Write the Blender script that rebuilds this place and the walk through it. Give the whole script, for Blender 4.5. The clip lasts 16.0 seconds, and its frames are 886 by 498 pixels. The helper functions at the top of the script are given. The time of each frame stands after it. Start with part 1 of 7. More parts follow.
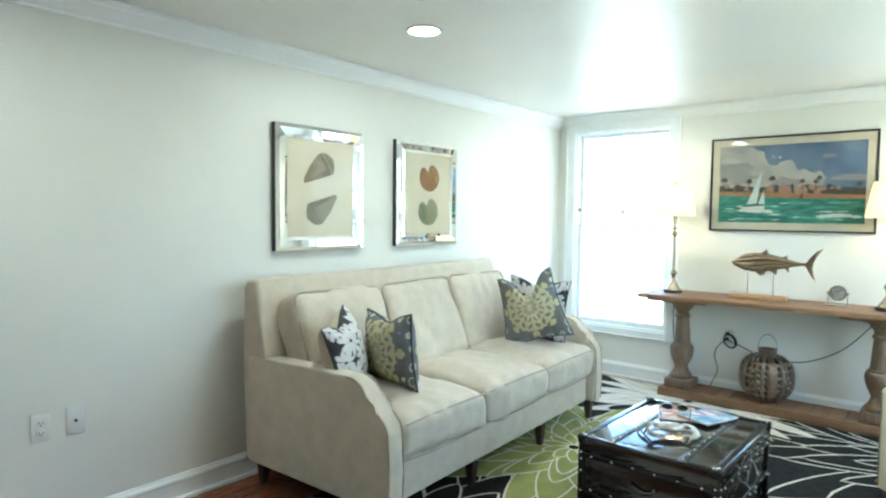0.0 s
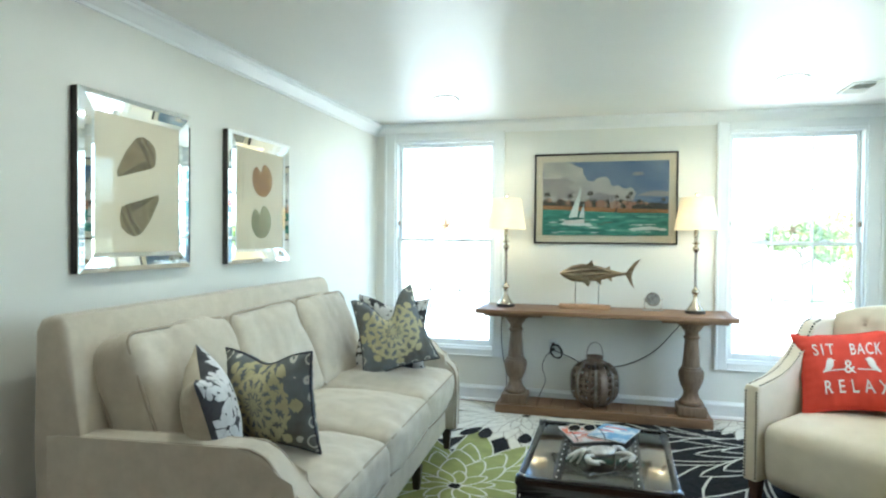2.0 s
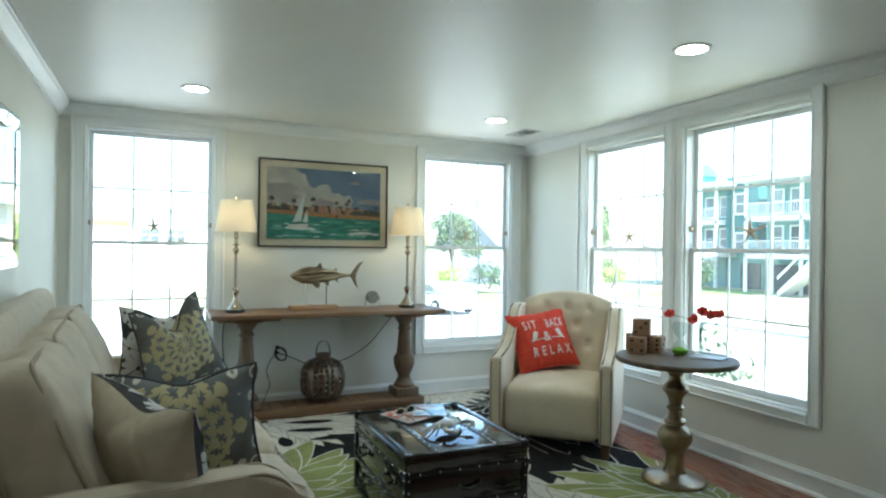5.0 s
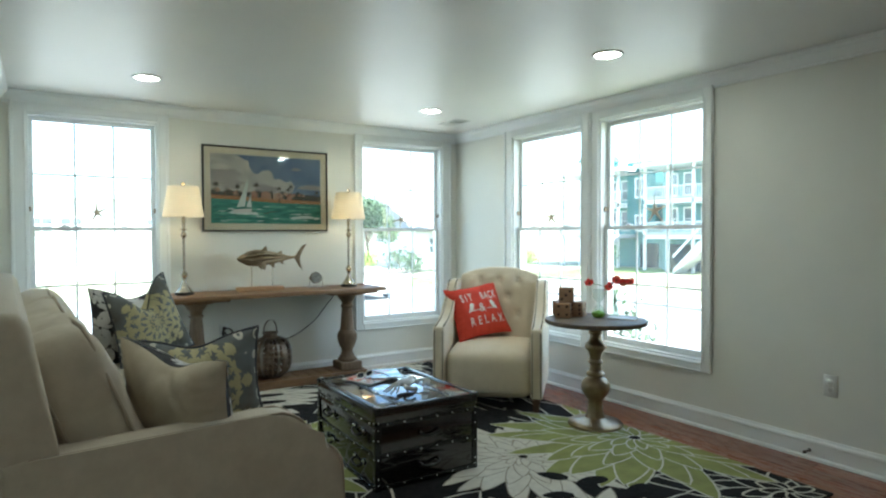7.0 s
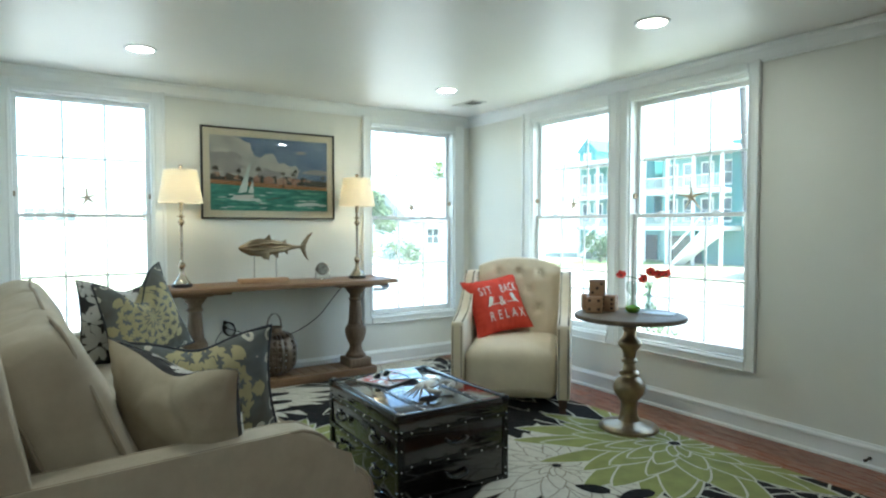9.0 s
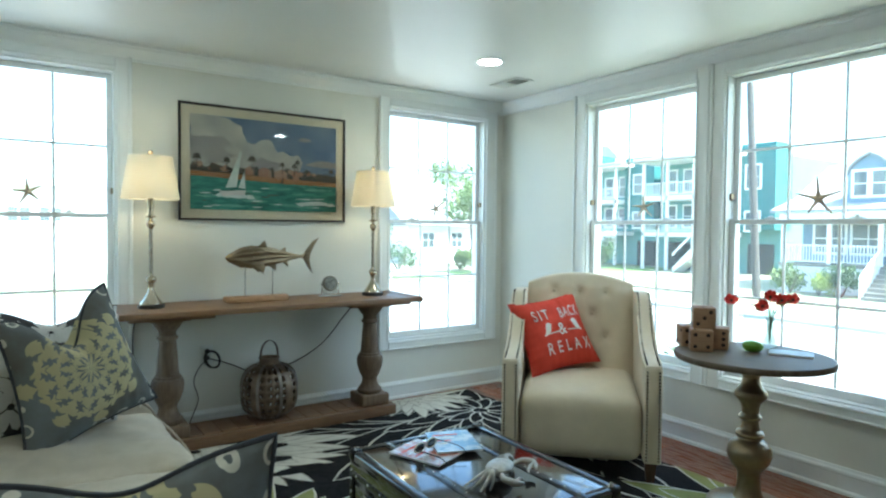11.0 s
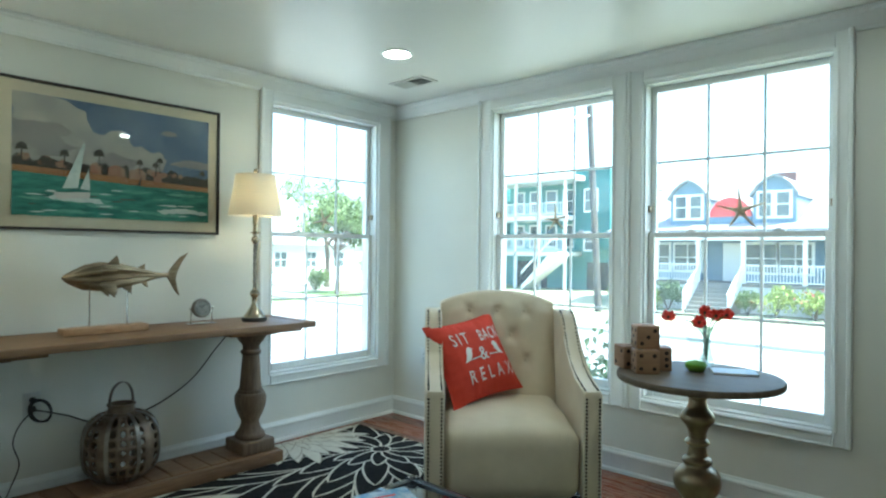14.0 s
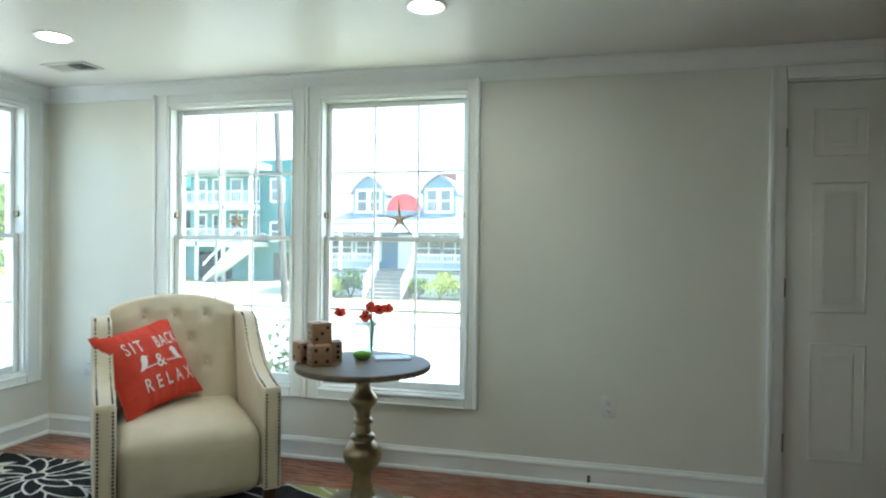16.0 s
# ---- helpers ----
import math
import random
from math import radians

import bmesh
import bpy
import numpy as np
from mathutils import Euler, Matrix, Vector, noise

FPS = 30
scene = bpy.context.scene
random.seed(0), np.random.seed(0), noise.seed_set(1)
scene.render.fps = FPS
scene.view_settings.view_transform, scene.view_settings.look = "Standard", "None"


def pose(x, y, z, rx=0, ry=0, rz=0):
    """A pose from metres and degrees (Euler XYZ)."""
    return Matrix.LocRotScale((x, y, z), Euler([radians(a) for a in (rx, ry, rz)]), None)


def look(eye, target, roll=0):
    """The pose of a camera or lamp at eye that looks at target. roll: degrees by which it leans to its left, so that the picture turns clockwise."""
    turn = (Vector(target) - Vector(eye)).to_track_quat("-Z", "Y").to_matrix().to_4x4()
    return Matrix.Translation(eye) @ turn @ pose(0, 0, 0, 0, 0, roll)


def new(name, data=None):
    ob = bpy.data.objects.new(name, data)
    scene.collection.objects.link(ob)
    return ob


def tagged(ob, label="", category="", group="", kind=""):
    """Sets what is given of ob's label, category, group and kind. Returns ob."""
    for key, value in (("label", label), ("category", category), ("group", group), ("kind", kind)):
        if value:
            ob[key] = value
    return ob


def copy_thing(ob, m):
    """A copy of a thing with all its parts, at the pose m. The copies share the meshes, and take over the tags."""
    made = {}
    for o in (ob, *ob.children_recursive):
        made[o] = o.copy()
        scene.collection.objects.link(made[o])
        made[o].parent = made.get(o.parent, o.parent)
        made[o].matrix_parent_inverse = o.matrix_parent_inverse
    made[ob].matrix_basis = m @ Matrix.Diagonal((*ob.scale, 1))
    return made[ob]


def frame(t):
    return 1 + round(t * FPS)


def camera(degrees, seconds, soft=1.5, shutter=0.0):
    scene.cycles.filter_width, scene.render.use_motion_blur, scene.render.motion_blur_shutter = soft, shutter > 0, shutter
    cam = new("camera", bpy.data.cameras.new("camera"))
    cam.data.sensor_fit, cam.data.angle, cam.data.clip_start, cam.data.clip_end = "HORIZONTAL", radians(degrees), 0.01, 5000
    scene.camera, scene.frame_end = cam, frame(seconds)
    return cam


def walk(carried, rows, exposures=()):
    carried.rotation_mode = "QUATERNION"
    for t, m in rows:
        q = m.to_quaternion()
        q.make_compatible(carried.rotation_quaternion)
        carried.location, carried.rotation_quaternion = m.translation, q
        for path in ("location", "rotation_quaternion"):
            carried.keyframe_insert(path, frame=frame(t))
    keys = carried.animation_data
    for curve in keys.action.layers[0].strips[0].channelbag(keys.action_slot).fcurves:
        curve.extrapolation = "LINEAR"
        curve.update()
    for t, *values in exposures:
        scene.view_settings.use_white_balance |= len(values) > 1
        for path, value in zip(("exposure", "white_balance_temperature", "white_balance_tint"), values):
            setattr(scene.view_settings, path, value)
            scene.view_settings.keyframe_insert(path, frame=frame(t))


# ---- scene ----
cam = camera(71.6, 16.0, soft=2.2)
PATH = [
    (0, (-0.517, 0.398, 1.342), (-1.796, 1.932, 1.232), 0.6),
    (0.5, (-0.684, 0.417, 1.332), (-1.793, 2.078, 1.227), 0.7),
    (1, (-0.886, 0.456, 1.315), (-1.824, 2.221, 1.23), 0.5),
    (1.5, (-1.134, 0.511, 1.295), (-1.88, 2.366, 1.237), 0.4),
    (2, (-1.413, 0.518, 1.284), (-1.928, 2.45, 1.248), 0.5),
    (2.5, (-1.659, 0.538, 1.284), (-1.93, 2.519, 1.262), 0.6),
    (3, (-1.897, 0.583, 1.271), (-1.916, 2.583, 1.267), 0.8),
    (3.5, (-2.129, 0.607, 1.281), (-1.879, 2.592, 1.279), 1.1),
    (4, (-2.271, 0.573, 1.28), (-1.799, 2.516, 1.275), 1.1),
    (4.5, (-2.444, 0.514, 1.275), (-1.771, 2.398, 1.269), 1.0),
    (5, (-2.658, 0.457, 1.253), (-1.81, 2.269, 1.252), 0.8),
    (5.2, (-2.738, 0.405, 1.253), (-1.836, 2.19, 1.246), 0.5),
    (7.5, (-3.024, 0.224, 1.199), (-1.915, 1.888, 1.147), -0.1),
    (8, (-3.033, 0.3, 1.186), (-1.912, 1.955, 1.126), -0.1),
    (8.5, (-3.008, 0.422, 1.193), (-1.891, 2.079, 1.121), -0.1),
    (9, (-2.964, 0.57, 1.196), (-1.861, 2.236, 1.121), -0.0),
    (9.2, (-2.931, 0.625, 1.192), (-1.842, 2.302, 1.121), -0.0),
    (11.5, (-2.625, 1.719, 1.21), (-1.478, 3.356, 1.153), 0.7),
    (12, (-2.565, 1.859, 1.207), (-1.388, 3.476, 1.159), 0.7),
    (12.5, (-2.524, 1.963, 1.184), (-1.308, 3.551, 1.151), 0.7),
    (13, (-2.512, 2.032, 1.171), (-1.236, 3.572, 1.148), 0.7),
    (13.5, (-2.531, 2.047, 1.164), (-1.171, 3.514, 1.157), 0.6),
    (14, (-2.628, 2.037, 1.172), (-1.144, 3.377, 1.178), 0.6),
    (14.5, (-2.687, 2.021, 1.176), (-1.077, 3.207, 1.196), 0.7),
    (15, (-2.744, 2.004, 1.209), (-1.003, 2.987, 1.222), 0.7),
    (15.5, (-2.777, 1.967, 1.223), (-0.92, 2.711, 1.226), 0.5),
    (16, (-2.801, 1.905, 1.245), (-0.856, 2.372, 1.227), 0.6),
]
LOOKS = [(0, 4.07, 5600, -5), (2, 3.72, 5600, -5), (3.5, 3.2, 5650, -5), (5, 2.8, 5750, -6), (7.5, 2.87, 5850, -5), (9, 3.05, 5750, -6), (12.5, 2.69, 5450, -10), (14, 2.69, 5500, -11), (15, 2.61, 5600, -11), (16, 2.98, 5900, -5)]
walk(cam, [(t, look(eye, target, roll)) for t, eye, target, roll in PATH], LOOKS)

# ---- world, sun, exposure ----
SUN_AZ, SUN_EL = 158.0, 57.0
world = bpy.data.worlds.new("sky")
scene.world = world
world.use_nodes = True
wn = world.node_tree.nodes
sky = wn.new("ShaderNodeTexSky")
sky.sky_type, sky.sun_disc = "NISHITA", False
sky.sun_elevation, sky.sun_rotation = radians(SUN_EL), radians(SUN_AZ)
sky.air_density, sky.dust_density = 1.0, 2.0
world.node_tree.links.new(sky.outputs[0], wn["Background"].inputs[0])
wn["Background"].inputs[1].default_value = 0.15
sun = new("sun", bpy.data.lights.new("sun", "SUN"))
sun.data.energy, sun.data.angle, sun.data.color = 3.6, radians(0.5), (1.0, 0.95, 0.88)
az, el = radians(SUN_AZ), radians(SUN_EL)
sun.matrix_world = look((math.sin(az) * math.cos(el) * 30, math.cos(az) * math.cos(el) * 30, math.sin(el) * 30), (0, 0, 0))

# ---- materials ----


def mat(name, col, rough=0.5, metal=0.0, col2=None, scale=6.0, bump=0.0, bscale=150.0, stretch=(1, 1, 1), spec=0.5, wear=0.5, rvar=0.0, coat=0.0, sheen=0.0, vary=0.0):
    """A surface with large patches of col and col2, fine grain in relief and, if asked, a change from piece to piece."""
    m = bpy.data.materials.new(name)
    m.use_nodes = True
    n, l = m.node_tree.nodes, m.node_tree.links
    b = n["Principled BSDF"]
    b.inputs["Roughness"].default_value, b.inputs["Metallic"].default_value = rough, metal
    b.inputs["Specular IOR Level"].default_value = spec
    b.inputs["Coat Weight"].default_value, b.inputs["Coat Roughness"].default_value = coat, 0.06
    b.inputs["Sheen Weight"].default_value = sheen
    co = n.new("ShaderNodeTexCoord")
    mp = n.new("ShaderNodeMapping")
    mp.inputs["Scale"].default_value = stretch
    l.new(co.outputs["Object"], mp.inputs["Vector"])
    if col2 is None:
        col2 = tuple(c * 0.9 for c in col)
    a = n.new("ShaderNodeTexNoise")
    a.inputs["Scale"].default_value, a.inputs["Detail"].default_value, a.inputs["Roughness"].default_value = scale, 6, 0.6
    l.new(mp.outputs[0], a.inputs["Vector"])
    mix = n.new("ShaderNodeMix")
    mix.data_type = "RGBA"
    ramp = n.new("ShaderNodeMapRange")
    ramp.inputs[1].default_value, ramp.inputs[2].default_value = 0.5 - 0.5 * wear * 0.6, 0.5 + 0.5 * wear * 0.6
    l.new(a.outputs["Fac"], ramp.inputs[0])
    l.new(ramp.outputs[0], mix.inputs["Factor"])
    mix.inputs["A"].default_value, mix.inputs["B"].default_value = (*col, 1), (*col2, 1)
    out = mix.outputs["Result"]
    if vary:
        inf = n.new("ShaderNodeObjectInfo")
        hs = n.new("ShaderNodeHueSaturation")
        mr = n.new("ShaderNodeMapRange")
        mr.inputs[3].default_value, mr.inputs[4].default_value = 1 - vary, 1 + vary
        l.new(inf.outputs["Random"], mr.inputs[0])
        l.new(mr.outputs[0], hs.inputs["Value"])
        l.new(out, hs.inputs["Color"])
        out = hs.outputs[0]
    l.new(out, b.inputs["Base Color"])
    if bump or rvar:
        g = n.new("ShaderNodeTexNoise")
        g.inputs["Scale"].default_value, g.inputs["Detail"].default_value = bscale, 3
        l.new(mp.outputs[0], g.inputs["Vector"])
        if bump:
            bp = n.new("ShaderNodeBump")
            bp.inputs["Strength"].default_value, bp.inputs["Distance"].default_value = min(1, bump), 0.004
            l.new(g.outputs["Fac"], bp.inputs["Height"])
            l.new(bp.outputs[0], b.inputs["Normal"])
        if rvar:
            rr = n.new("ShaderNodeMapRange")
            rr.inputs[3].default_value, rr.inputs[4].default_value = max(0, rough - rvar), min(1, rough + rvar)
            l.new(a.outputs["Fac"], rr.inputs[0])
            l.new(rr.outputs[0], b.inputs["Roughness"])
    return m


def glow(name, col, strength):
    m = mat(name, col, 0.6)
    b = m.node_tree.nodes["Principled BSDF"]
    b.inputs["Emission Color"].default_value, b.inputs["Emission Strength"].default_value = (*col, 1), strength
    return m


def glass(name, tint=(1, 1, 1), rough=0.0, base=0.035, haze=0.0):
    """A thin pane: clear straight through, with the gloss of its surface."""
    m = bpy.data.materials.new(name)
    m.use_nodes = True
    n, l = m.node_tree.nodes, m.node_tree.links
    n.remove(n["Principled BSDF"])
    t, g, f, x = n.new("ShaderNodeBsdfTransparent"), n.new("ShaderNodeBsdfGlossy"), n.new("ShaderNodeLayerWeight"), n.new("ShaderNodeMixShader")
    pw, ad = n.new("ShaderNodeMath"), n.new("ShaderNodeMath")
    pw.operation, ad.operation = "POWER", "MULTIPLY_ADD"
    pw.inputs[1].default_value, ad.inputs[1].default_value, ad.inputs[2].default_value = 5.0, 0.7, base
    t.inputs[0].default_value, g.inputs["Roughness"].default_value = (*tint, 1), rough
    l.new(f.outputs["Facing"], pw.inputs[0])
    l.new(pw.outputs[0], ad.inputs[0])
    l.new(ad.outputs[0], x.inputs[0])
    l.new(t.outputs[0], x.inputs[1])
    l.new(g.outputs[0], x.inputs[2])
    out = x.outputs[0]
    if haze:
        # a little translucent white, put in to veil the view like glare
        d, y = n.new("ShaderNodeBsdfTranslucent"), n.new("ShaderNodeMixShader")
        d.inputs[0].default_value, y.inputs[0].default_value = (0.9, 0.92, 0.92, 1), haze
        l.new(out, y.inputs[1])
        l.new(d.outputs[0], y.inputs[2])
        out = y.outputs[0]
    l.new(out, n["Material Output"].inputs[0])
    return m


WALL = mat("wall_paint", (0.73, 0.725, 0.665), 0.55, col2=(0.70, 0.695, 0.635), scale=1.5, bump=0.08, bscale=260)
CEIL = mat("ceiling_paint", (0.74, 0.74, 0.70), 0.40, col2=(0.71, 0.71, 0.67), scale=1.2, bump=0.03, bscale=40, spec=0.6)
TRIM = mat("trim_paint", (0.80, 0.82, 0.81), 0.32, col2=(0.77, 0.79, 0.78), scale=4, bump=0.03, bscale=60)
VINYL = mat("window_vinyl", (0.80, 0.82, 0.82), 0.35, col2=(0.76, 0.78, 0.78), scale=8)
DOORP = mat("door_paint", (0.72, 0.71, 0.67), 0.4, col2=(0.69, 0.68, 0.64), scale=3, bump=0.05, bscale=120)
FLOORW = mat("cherry_floor", (0.30, 0.095, 0.035), 0.28, col2=(0.17, 0.048, 0.018), scale=5, bump=0.1, bscale=60, stretch=(14, 1, 1), rvar=0.08, vary=0.25, coat=0.3)
SUBFLOOR = mat("subfloor", (0.05, 0.02, 0.01), 0.8)
PANE = glass("window_glass", haze=0.03)
PICGLASS = glass("picture_glass", (0.97, 0.97, 0.96))
CLEAR = glass("clear_glass", (0.84, 0.89, 0.87), base=0.07)
MIRROR = mat("bevelled_mirror", (0.9, 0.92, 0.91), 0.02, 1.0, col2=(0.88, 0.9, 0.89), scale=2)
BLACKW = mat("black_wood", (0.012, 0.011, 0.010), 0.5, col2=(0.03, 0.025, 0.02), scale=12, bump=0.1)
LINEN = mat("beige_linen", (0.575, 0.51, 0.40), 0.9, col2=(0.50, 0.44, 0.34), scale=14, bump=0.55, bscale=420, sheen=0.25, spec=0.25)
PIPING = mat("beige_piping", (0.40, 0.34, 0.26), 0.9, bump=0.3, bscale=700, spec=0.25)
CREAM = mat("cream_upholstery", (0.70, 0.61, 0.46), 0.85, col2=(0.64, 0.555, 0.415), scale=8, bump=0.3, bscale=800, sheen=0.25, spec=0.3)
NAIL = mat("dark_nailhead", (0.05, 0.045, 0.04), 0.4, 0.8)
DARKLEG = mat("espresso_leg", (0.022, 0.013, 0.009), 0.35, col2=(0.04, 0.022, 0.014), scale=10, stretch=(6, 6, 1))
BROWNLEG = mat("walnut_leg", (0.09, 0.04, 0.02), 0.4, col2=(0.05, 0.022, 0.012), scale=10, stretch=(6, 6, 1))
PINE = mat("reclaimed_pine", (0.26, 0.143, 0.068), 0.5, col2=(0.12, 0.066, 0.033), scale=7, bump=0.35, bscale=90, stretch=(1, 12, 12), wear=0.9, vary=0.12)
PINEV = mat("turned_pine", (0.225, 0.15, 0.09), 0.55, col2=(0.10, 0.066, 0.04), scale=7, bump=0.3, bscale=90, stretch=(9, 9, 1), wear=0.9)
DICEW = mat("light_beech", (0.36, 0.215, 0.12), 0.55, col2=(0.28, 0.16, 0.09), scale=14, stretch=(1, 1, 8), bump=0.08)
PIP = mat("burnt_pip", (0.02, 0.013, 0.01), 0.7)
GREYW = mat("weathered_top", (0.17, 0.125, 0.08), 0.5, col2=(0.10, 0.075, 0.05), scale=6, stretch=(10, 1, 1), bump=0.15, bscale=90, spec=0.2)
BRONZE = mat("antique_gold", (0.40, 0.31, 0.19), 0.33, 0.85, col2=(0.20, 0.15, 0.09), scale=11, bump=0.12, bscale=90, rvar=0.12, wear=0.9)
PEWTER = mat("champagne_metal", (0.55, 0.47, 0.36), 0.24, 1.0, col2=(0.36, 0.30, 0.22), scale=14, rvar=0.08)
GOLDFISH = mat("brushed_gold", (0.40, 0.325, 0.215), 0.36, 0.95, col2=(0.20, 0.15, 0.095), scale=9, stretch=(1, 3, 8), bump=0.15, bscale=70, rvar=0.1, wear=0.9)
SILVER = mat("cast_silver", (0.55, 0.52, 0.47), 0.45, 0.8, col2=(0.36, 0.34, 0.30), scale=30, bump=0.2, bscale=200, rvar=0.1)
CHROME = mat("chrome", (0.75, 0.75, 0.74), 0.12, 1.0)
LANTERN = mat("oiled_bronze", (0.22, 0.16, 0.11), 0.45, 0.6, col2=(0.13, 0.09, 0.06), scale=20, bump=0.1, rvar=0.1)
RIBMETAL = mat("dull_nickel", (0.34, 0.31, 0.27), 0.35, 0.95, col2=(0.2, 0.18, 0.15), scale=20)
LACQUER = mat("black_lacquered_leather", (0.008, 0.007, 0.006), 0.10, col2=(0.016, 0.012, 0.010), scale=6, bump=0.04, bscale=70, coat=0.6, spec=0.6)
STRAP = mat("black_strap", (0.012, 0.012, 0.013), 0.25, bump=0.1, bscale=120)
CORD = mat("black_cord", (0.012, 0.011, 0.011), 0.5)
SHADE = mat("linen_shade", (0.74, 0.70, 0.60), 0.85, col2=(0.74, 0.69, 0.58), scale=30, bump=0.15, bscale=600)
PLASTIC = mat("white_plastic", (0.74, 0.74, 0.71), 0.45)
SLOT = mat("dark_slot", (0.02, 0.02, 0.02), 0.6)
HINGE = mat("brushed_hinge", (0.30, 0.24, 0.17), 0.4, 0.8)
MATBOARD = mat("cream_matboard", (0.66, 0.60, 0.46), 0.8, col2=(0.62, 0.56, 0.43), scale=20)
PAPER = mat("aged_paper", (0.74, 0.68, 0.54), 0.8, col2=(0.68, 0.62, 0.48), scale=4)
RED = mat("coral_red_cotton", (0.66, 0.070, 0.042), 0.85, col2=(0.58, 0.058, 0.036), scale=12, bump=0.3, bscale=900, spec=0.25)
PRINT = mat("white_print", (0.78, 0.74, 0.68), 0.8)
PETAL = mat("red_petal", (0.75, 0.035, 0.015), 0.5, col2=(0.55, 0.02, 0.02), scale=40)
STEM = mat("green_stem", (0.07, 0.16, 0.04), 0.5)
GSAND = mat("green_sand", (0.20, 0.42, 0.015), 0.8, bump=0.3, bscale=900)
STAR = mat("dried_starfish", (0.60, 0.49, 0.35), 0.85, col2=(0.46, 0.36, 0.24), scale=60, bump=0.4, bscale=400)
LENSD = mat("dark_lens", (0.015, 0.014, 0.014), 0.06)
VENTM = mat("vent_paint", (0.66, 0.66, 0.63), 0.4)

# ---- mesh helpers ----


def thing(name, m, label, category, group="", kind=""):
    ob = new(name)
    ob.empty_display_size = 0.1
    ob.matrix_world = m
    return tagged(ob, label, category, group, kind)


def mesh(name, bm, mats, smooth=35):
    me = bpy.data.meshes.new(name)
    bmesh.ops.recalc_face_normals(bm, faces=bm.faces[:])
    bm.to_mesh(me)
    bm.free()
    for m in mats if isinstance(mats, (list, tuple)) else [mats]:
        me.materials.append(m)
    if smooth:
        me.polygons.foreach_set("use_smooth", [True] * len(me.polygons))
        me.set_sharp_from_angle(angle=radians(smooth))
    return me


def part(name, bm, mats, parent, label="", m=None, smooth=35):
    ob = new(name, mesh(name, bm, mats, smooth))
    ob.parent = parent
    if m is not None:
        ob.matrix_basis = m
    return tagged(ob, label)


def solid(name, bm, mats, label, category, m=None, group="", kind="", smooth=35):
    ob = new(name, mesh(name, bm, mats, smooth))
    if m is not None:
        ob.matrix_world = m
    return tagged(ob, label, category, group, kind)


def setting(name, bm, mats, label="", parent=None, smooth=35):
    ob = new(name, mesh(name, bm, mats, smooth))
    ob.parent = parent
    return tagged(ob, label, "", "", "structure")


def box(x0, x1, y0, y1, z0, z1, bevel=0.0, bm=None, seg=2, mi=0):
    bm = bm or bmesh.new()
    g = bmesh.ops.create_cube(bm, size=1.0, matrix=Matrix.LocRotScale(((x0 + x1) / 2, (y0 + y1) / 2, (z0 + z1) / 2), None, (abs(x1 - x0), abs(y1 - y0), abs(z1 - z0))))
    fs = {f for v in g["verts"] for f in v.link_faces}
    for f in fs:
        f.material_index = mi
    if bevel:
        es = list({e for v in g["verts"] for e in v.link_edges})
        r = bmesh.ops.bevel(bm, geom=es, offset=bevel, segments=seg, affect="EDGES", profile=0.5)
        for f in r["faces"]:
            f.material_index = mi
    return bm


def lathe(profile, seg=40, bm=None, at=(0, 0), mi=0, rot=None):
    """Rings of (radius, z) about the upright axis."""
    bm = bm or bmesh.new()
    rings = []
    for r, z in profile:
        rings.append([bm.verts.new((at[0] + r * math.cos(2 * math.pi * k / seg), at[1] + r * math.sin(2 * math.pi * k / seg), z)) for k in range(seg)] if r > 1e-5 else [bm.verts.new((at[0], at[1], z))])
    vs = [v for r in rings for v in r]
    for a, b in zip(rings, rings[1:]):
        for k in range(seg):
            j = (k + 1) % seg
            q = [a[k % len(a)], a[j % len(a)], b[j % len(b)], b[k % len(b)]]
            q = list(dict.fromkeys(q))
            if len(q) > 2:
                bm.faces.new(q).material_index = mi
    for r, flip in ((rings[0], True), (rings[-1], False)):
        if len(r) > 2:
            bm.faces.new(r[::-1] if flip else r).material_index = mi
    if rot is not None:
        bmesh.ops.transform(bm, matrix=rot, verts=vs)
    return bm


def tube(points, r, seg=8, bm=None, closed=False, mi=0):
    """A round tube along points; r is one radius or one for each point."""
    bm = bm or bmesh.new()
    P = [Vector(p) for p in points]
    n = len(P)
    R = r if isinstance(r, (list, tuple)) else [r] * n
    rings, up = [], None
    for i, p in enumerate(P):
        t = (P[(i + 1) % n] - P[i - 1]) if closed else (P[min(i + 1, n - 1)] - P[max(i - 1, 0)])
        t.normalize()
        if up is None:
            up = t.orthogonal().normalized()
        up = (up - t * up.dot(t)).normalized()
        side = t.cross(up)
        rings.append([bm.verts.new(p + (up * math.cos(2 * math.pi * k / seg) + side * math.sin(2 * math.pi * k / seg)) * R[i]) for k in range(seg)])
    for i in range(n if closed else n - 1):
        a, b = rings[i], rings[(i + 1) % n]
        for k in range(seg):
            bm.faces.new([a[k], a[(k + 1) % seg], b[(k + 1) % seg], b[k]]).material_index = mi
    if not closed:
        bm.faces.new(rings[0][::-1]).material_index = mi
        bm.faces.new(rings[-1]).material_index = mi
    return bm


def smooth_path(points, n=6):
    P = [Vector(p) for p in points]
    out = []
    for i in range(len(P) - 1):
        a, b, c, d = P[max(i - 1, 0)], P[i], P[i + 1], P[min(i + 2, len(P) - 1)]
        for k in range(n):
            t = k / n
            out.append(0.5 * ((2 * b) + (c - a) * t + (2 * a - 5 * b + 4 * c - d) * t * t + (3 * b - a - 3 * c + d) * t ** 3))
    return out + [P[-1]]


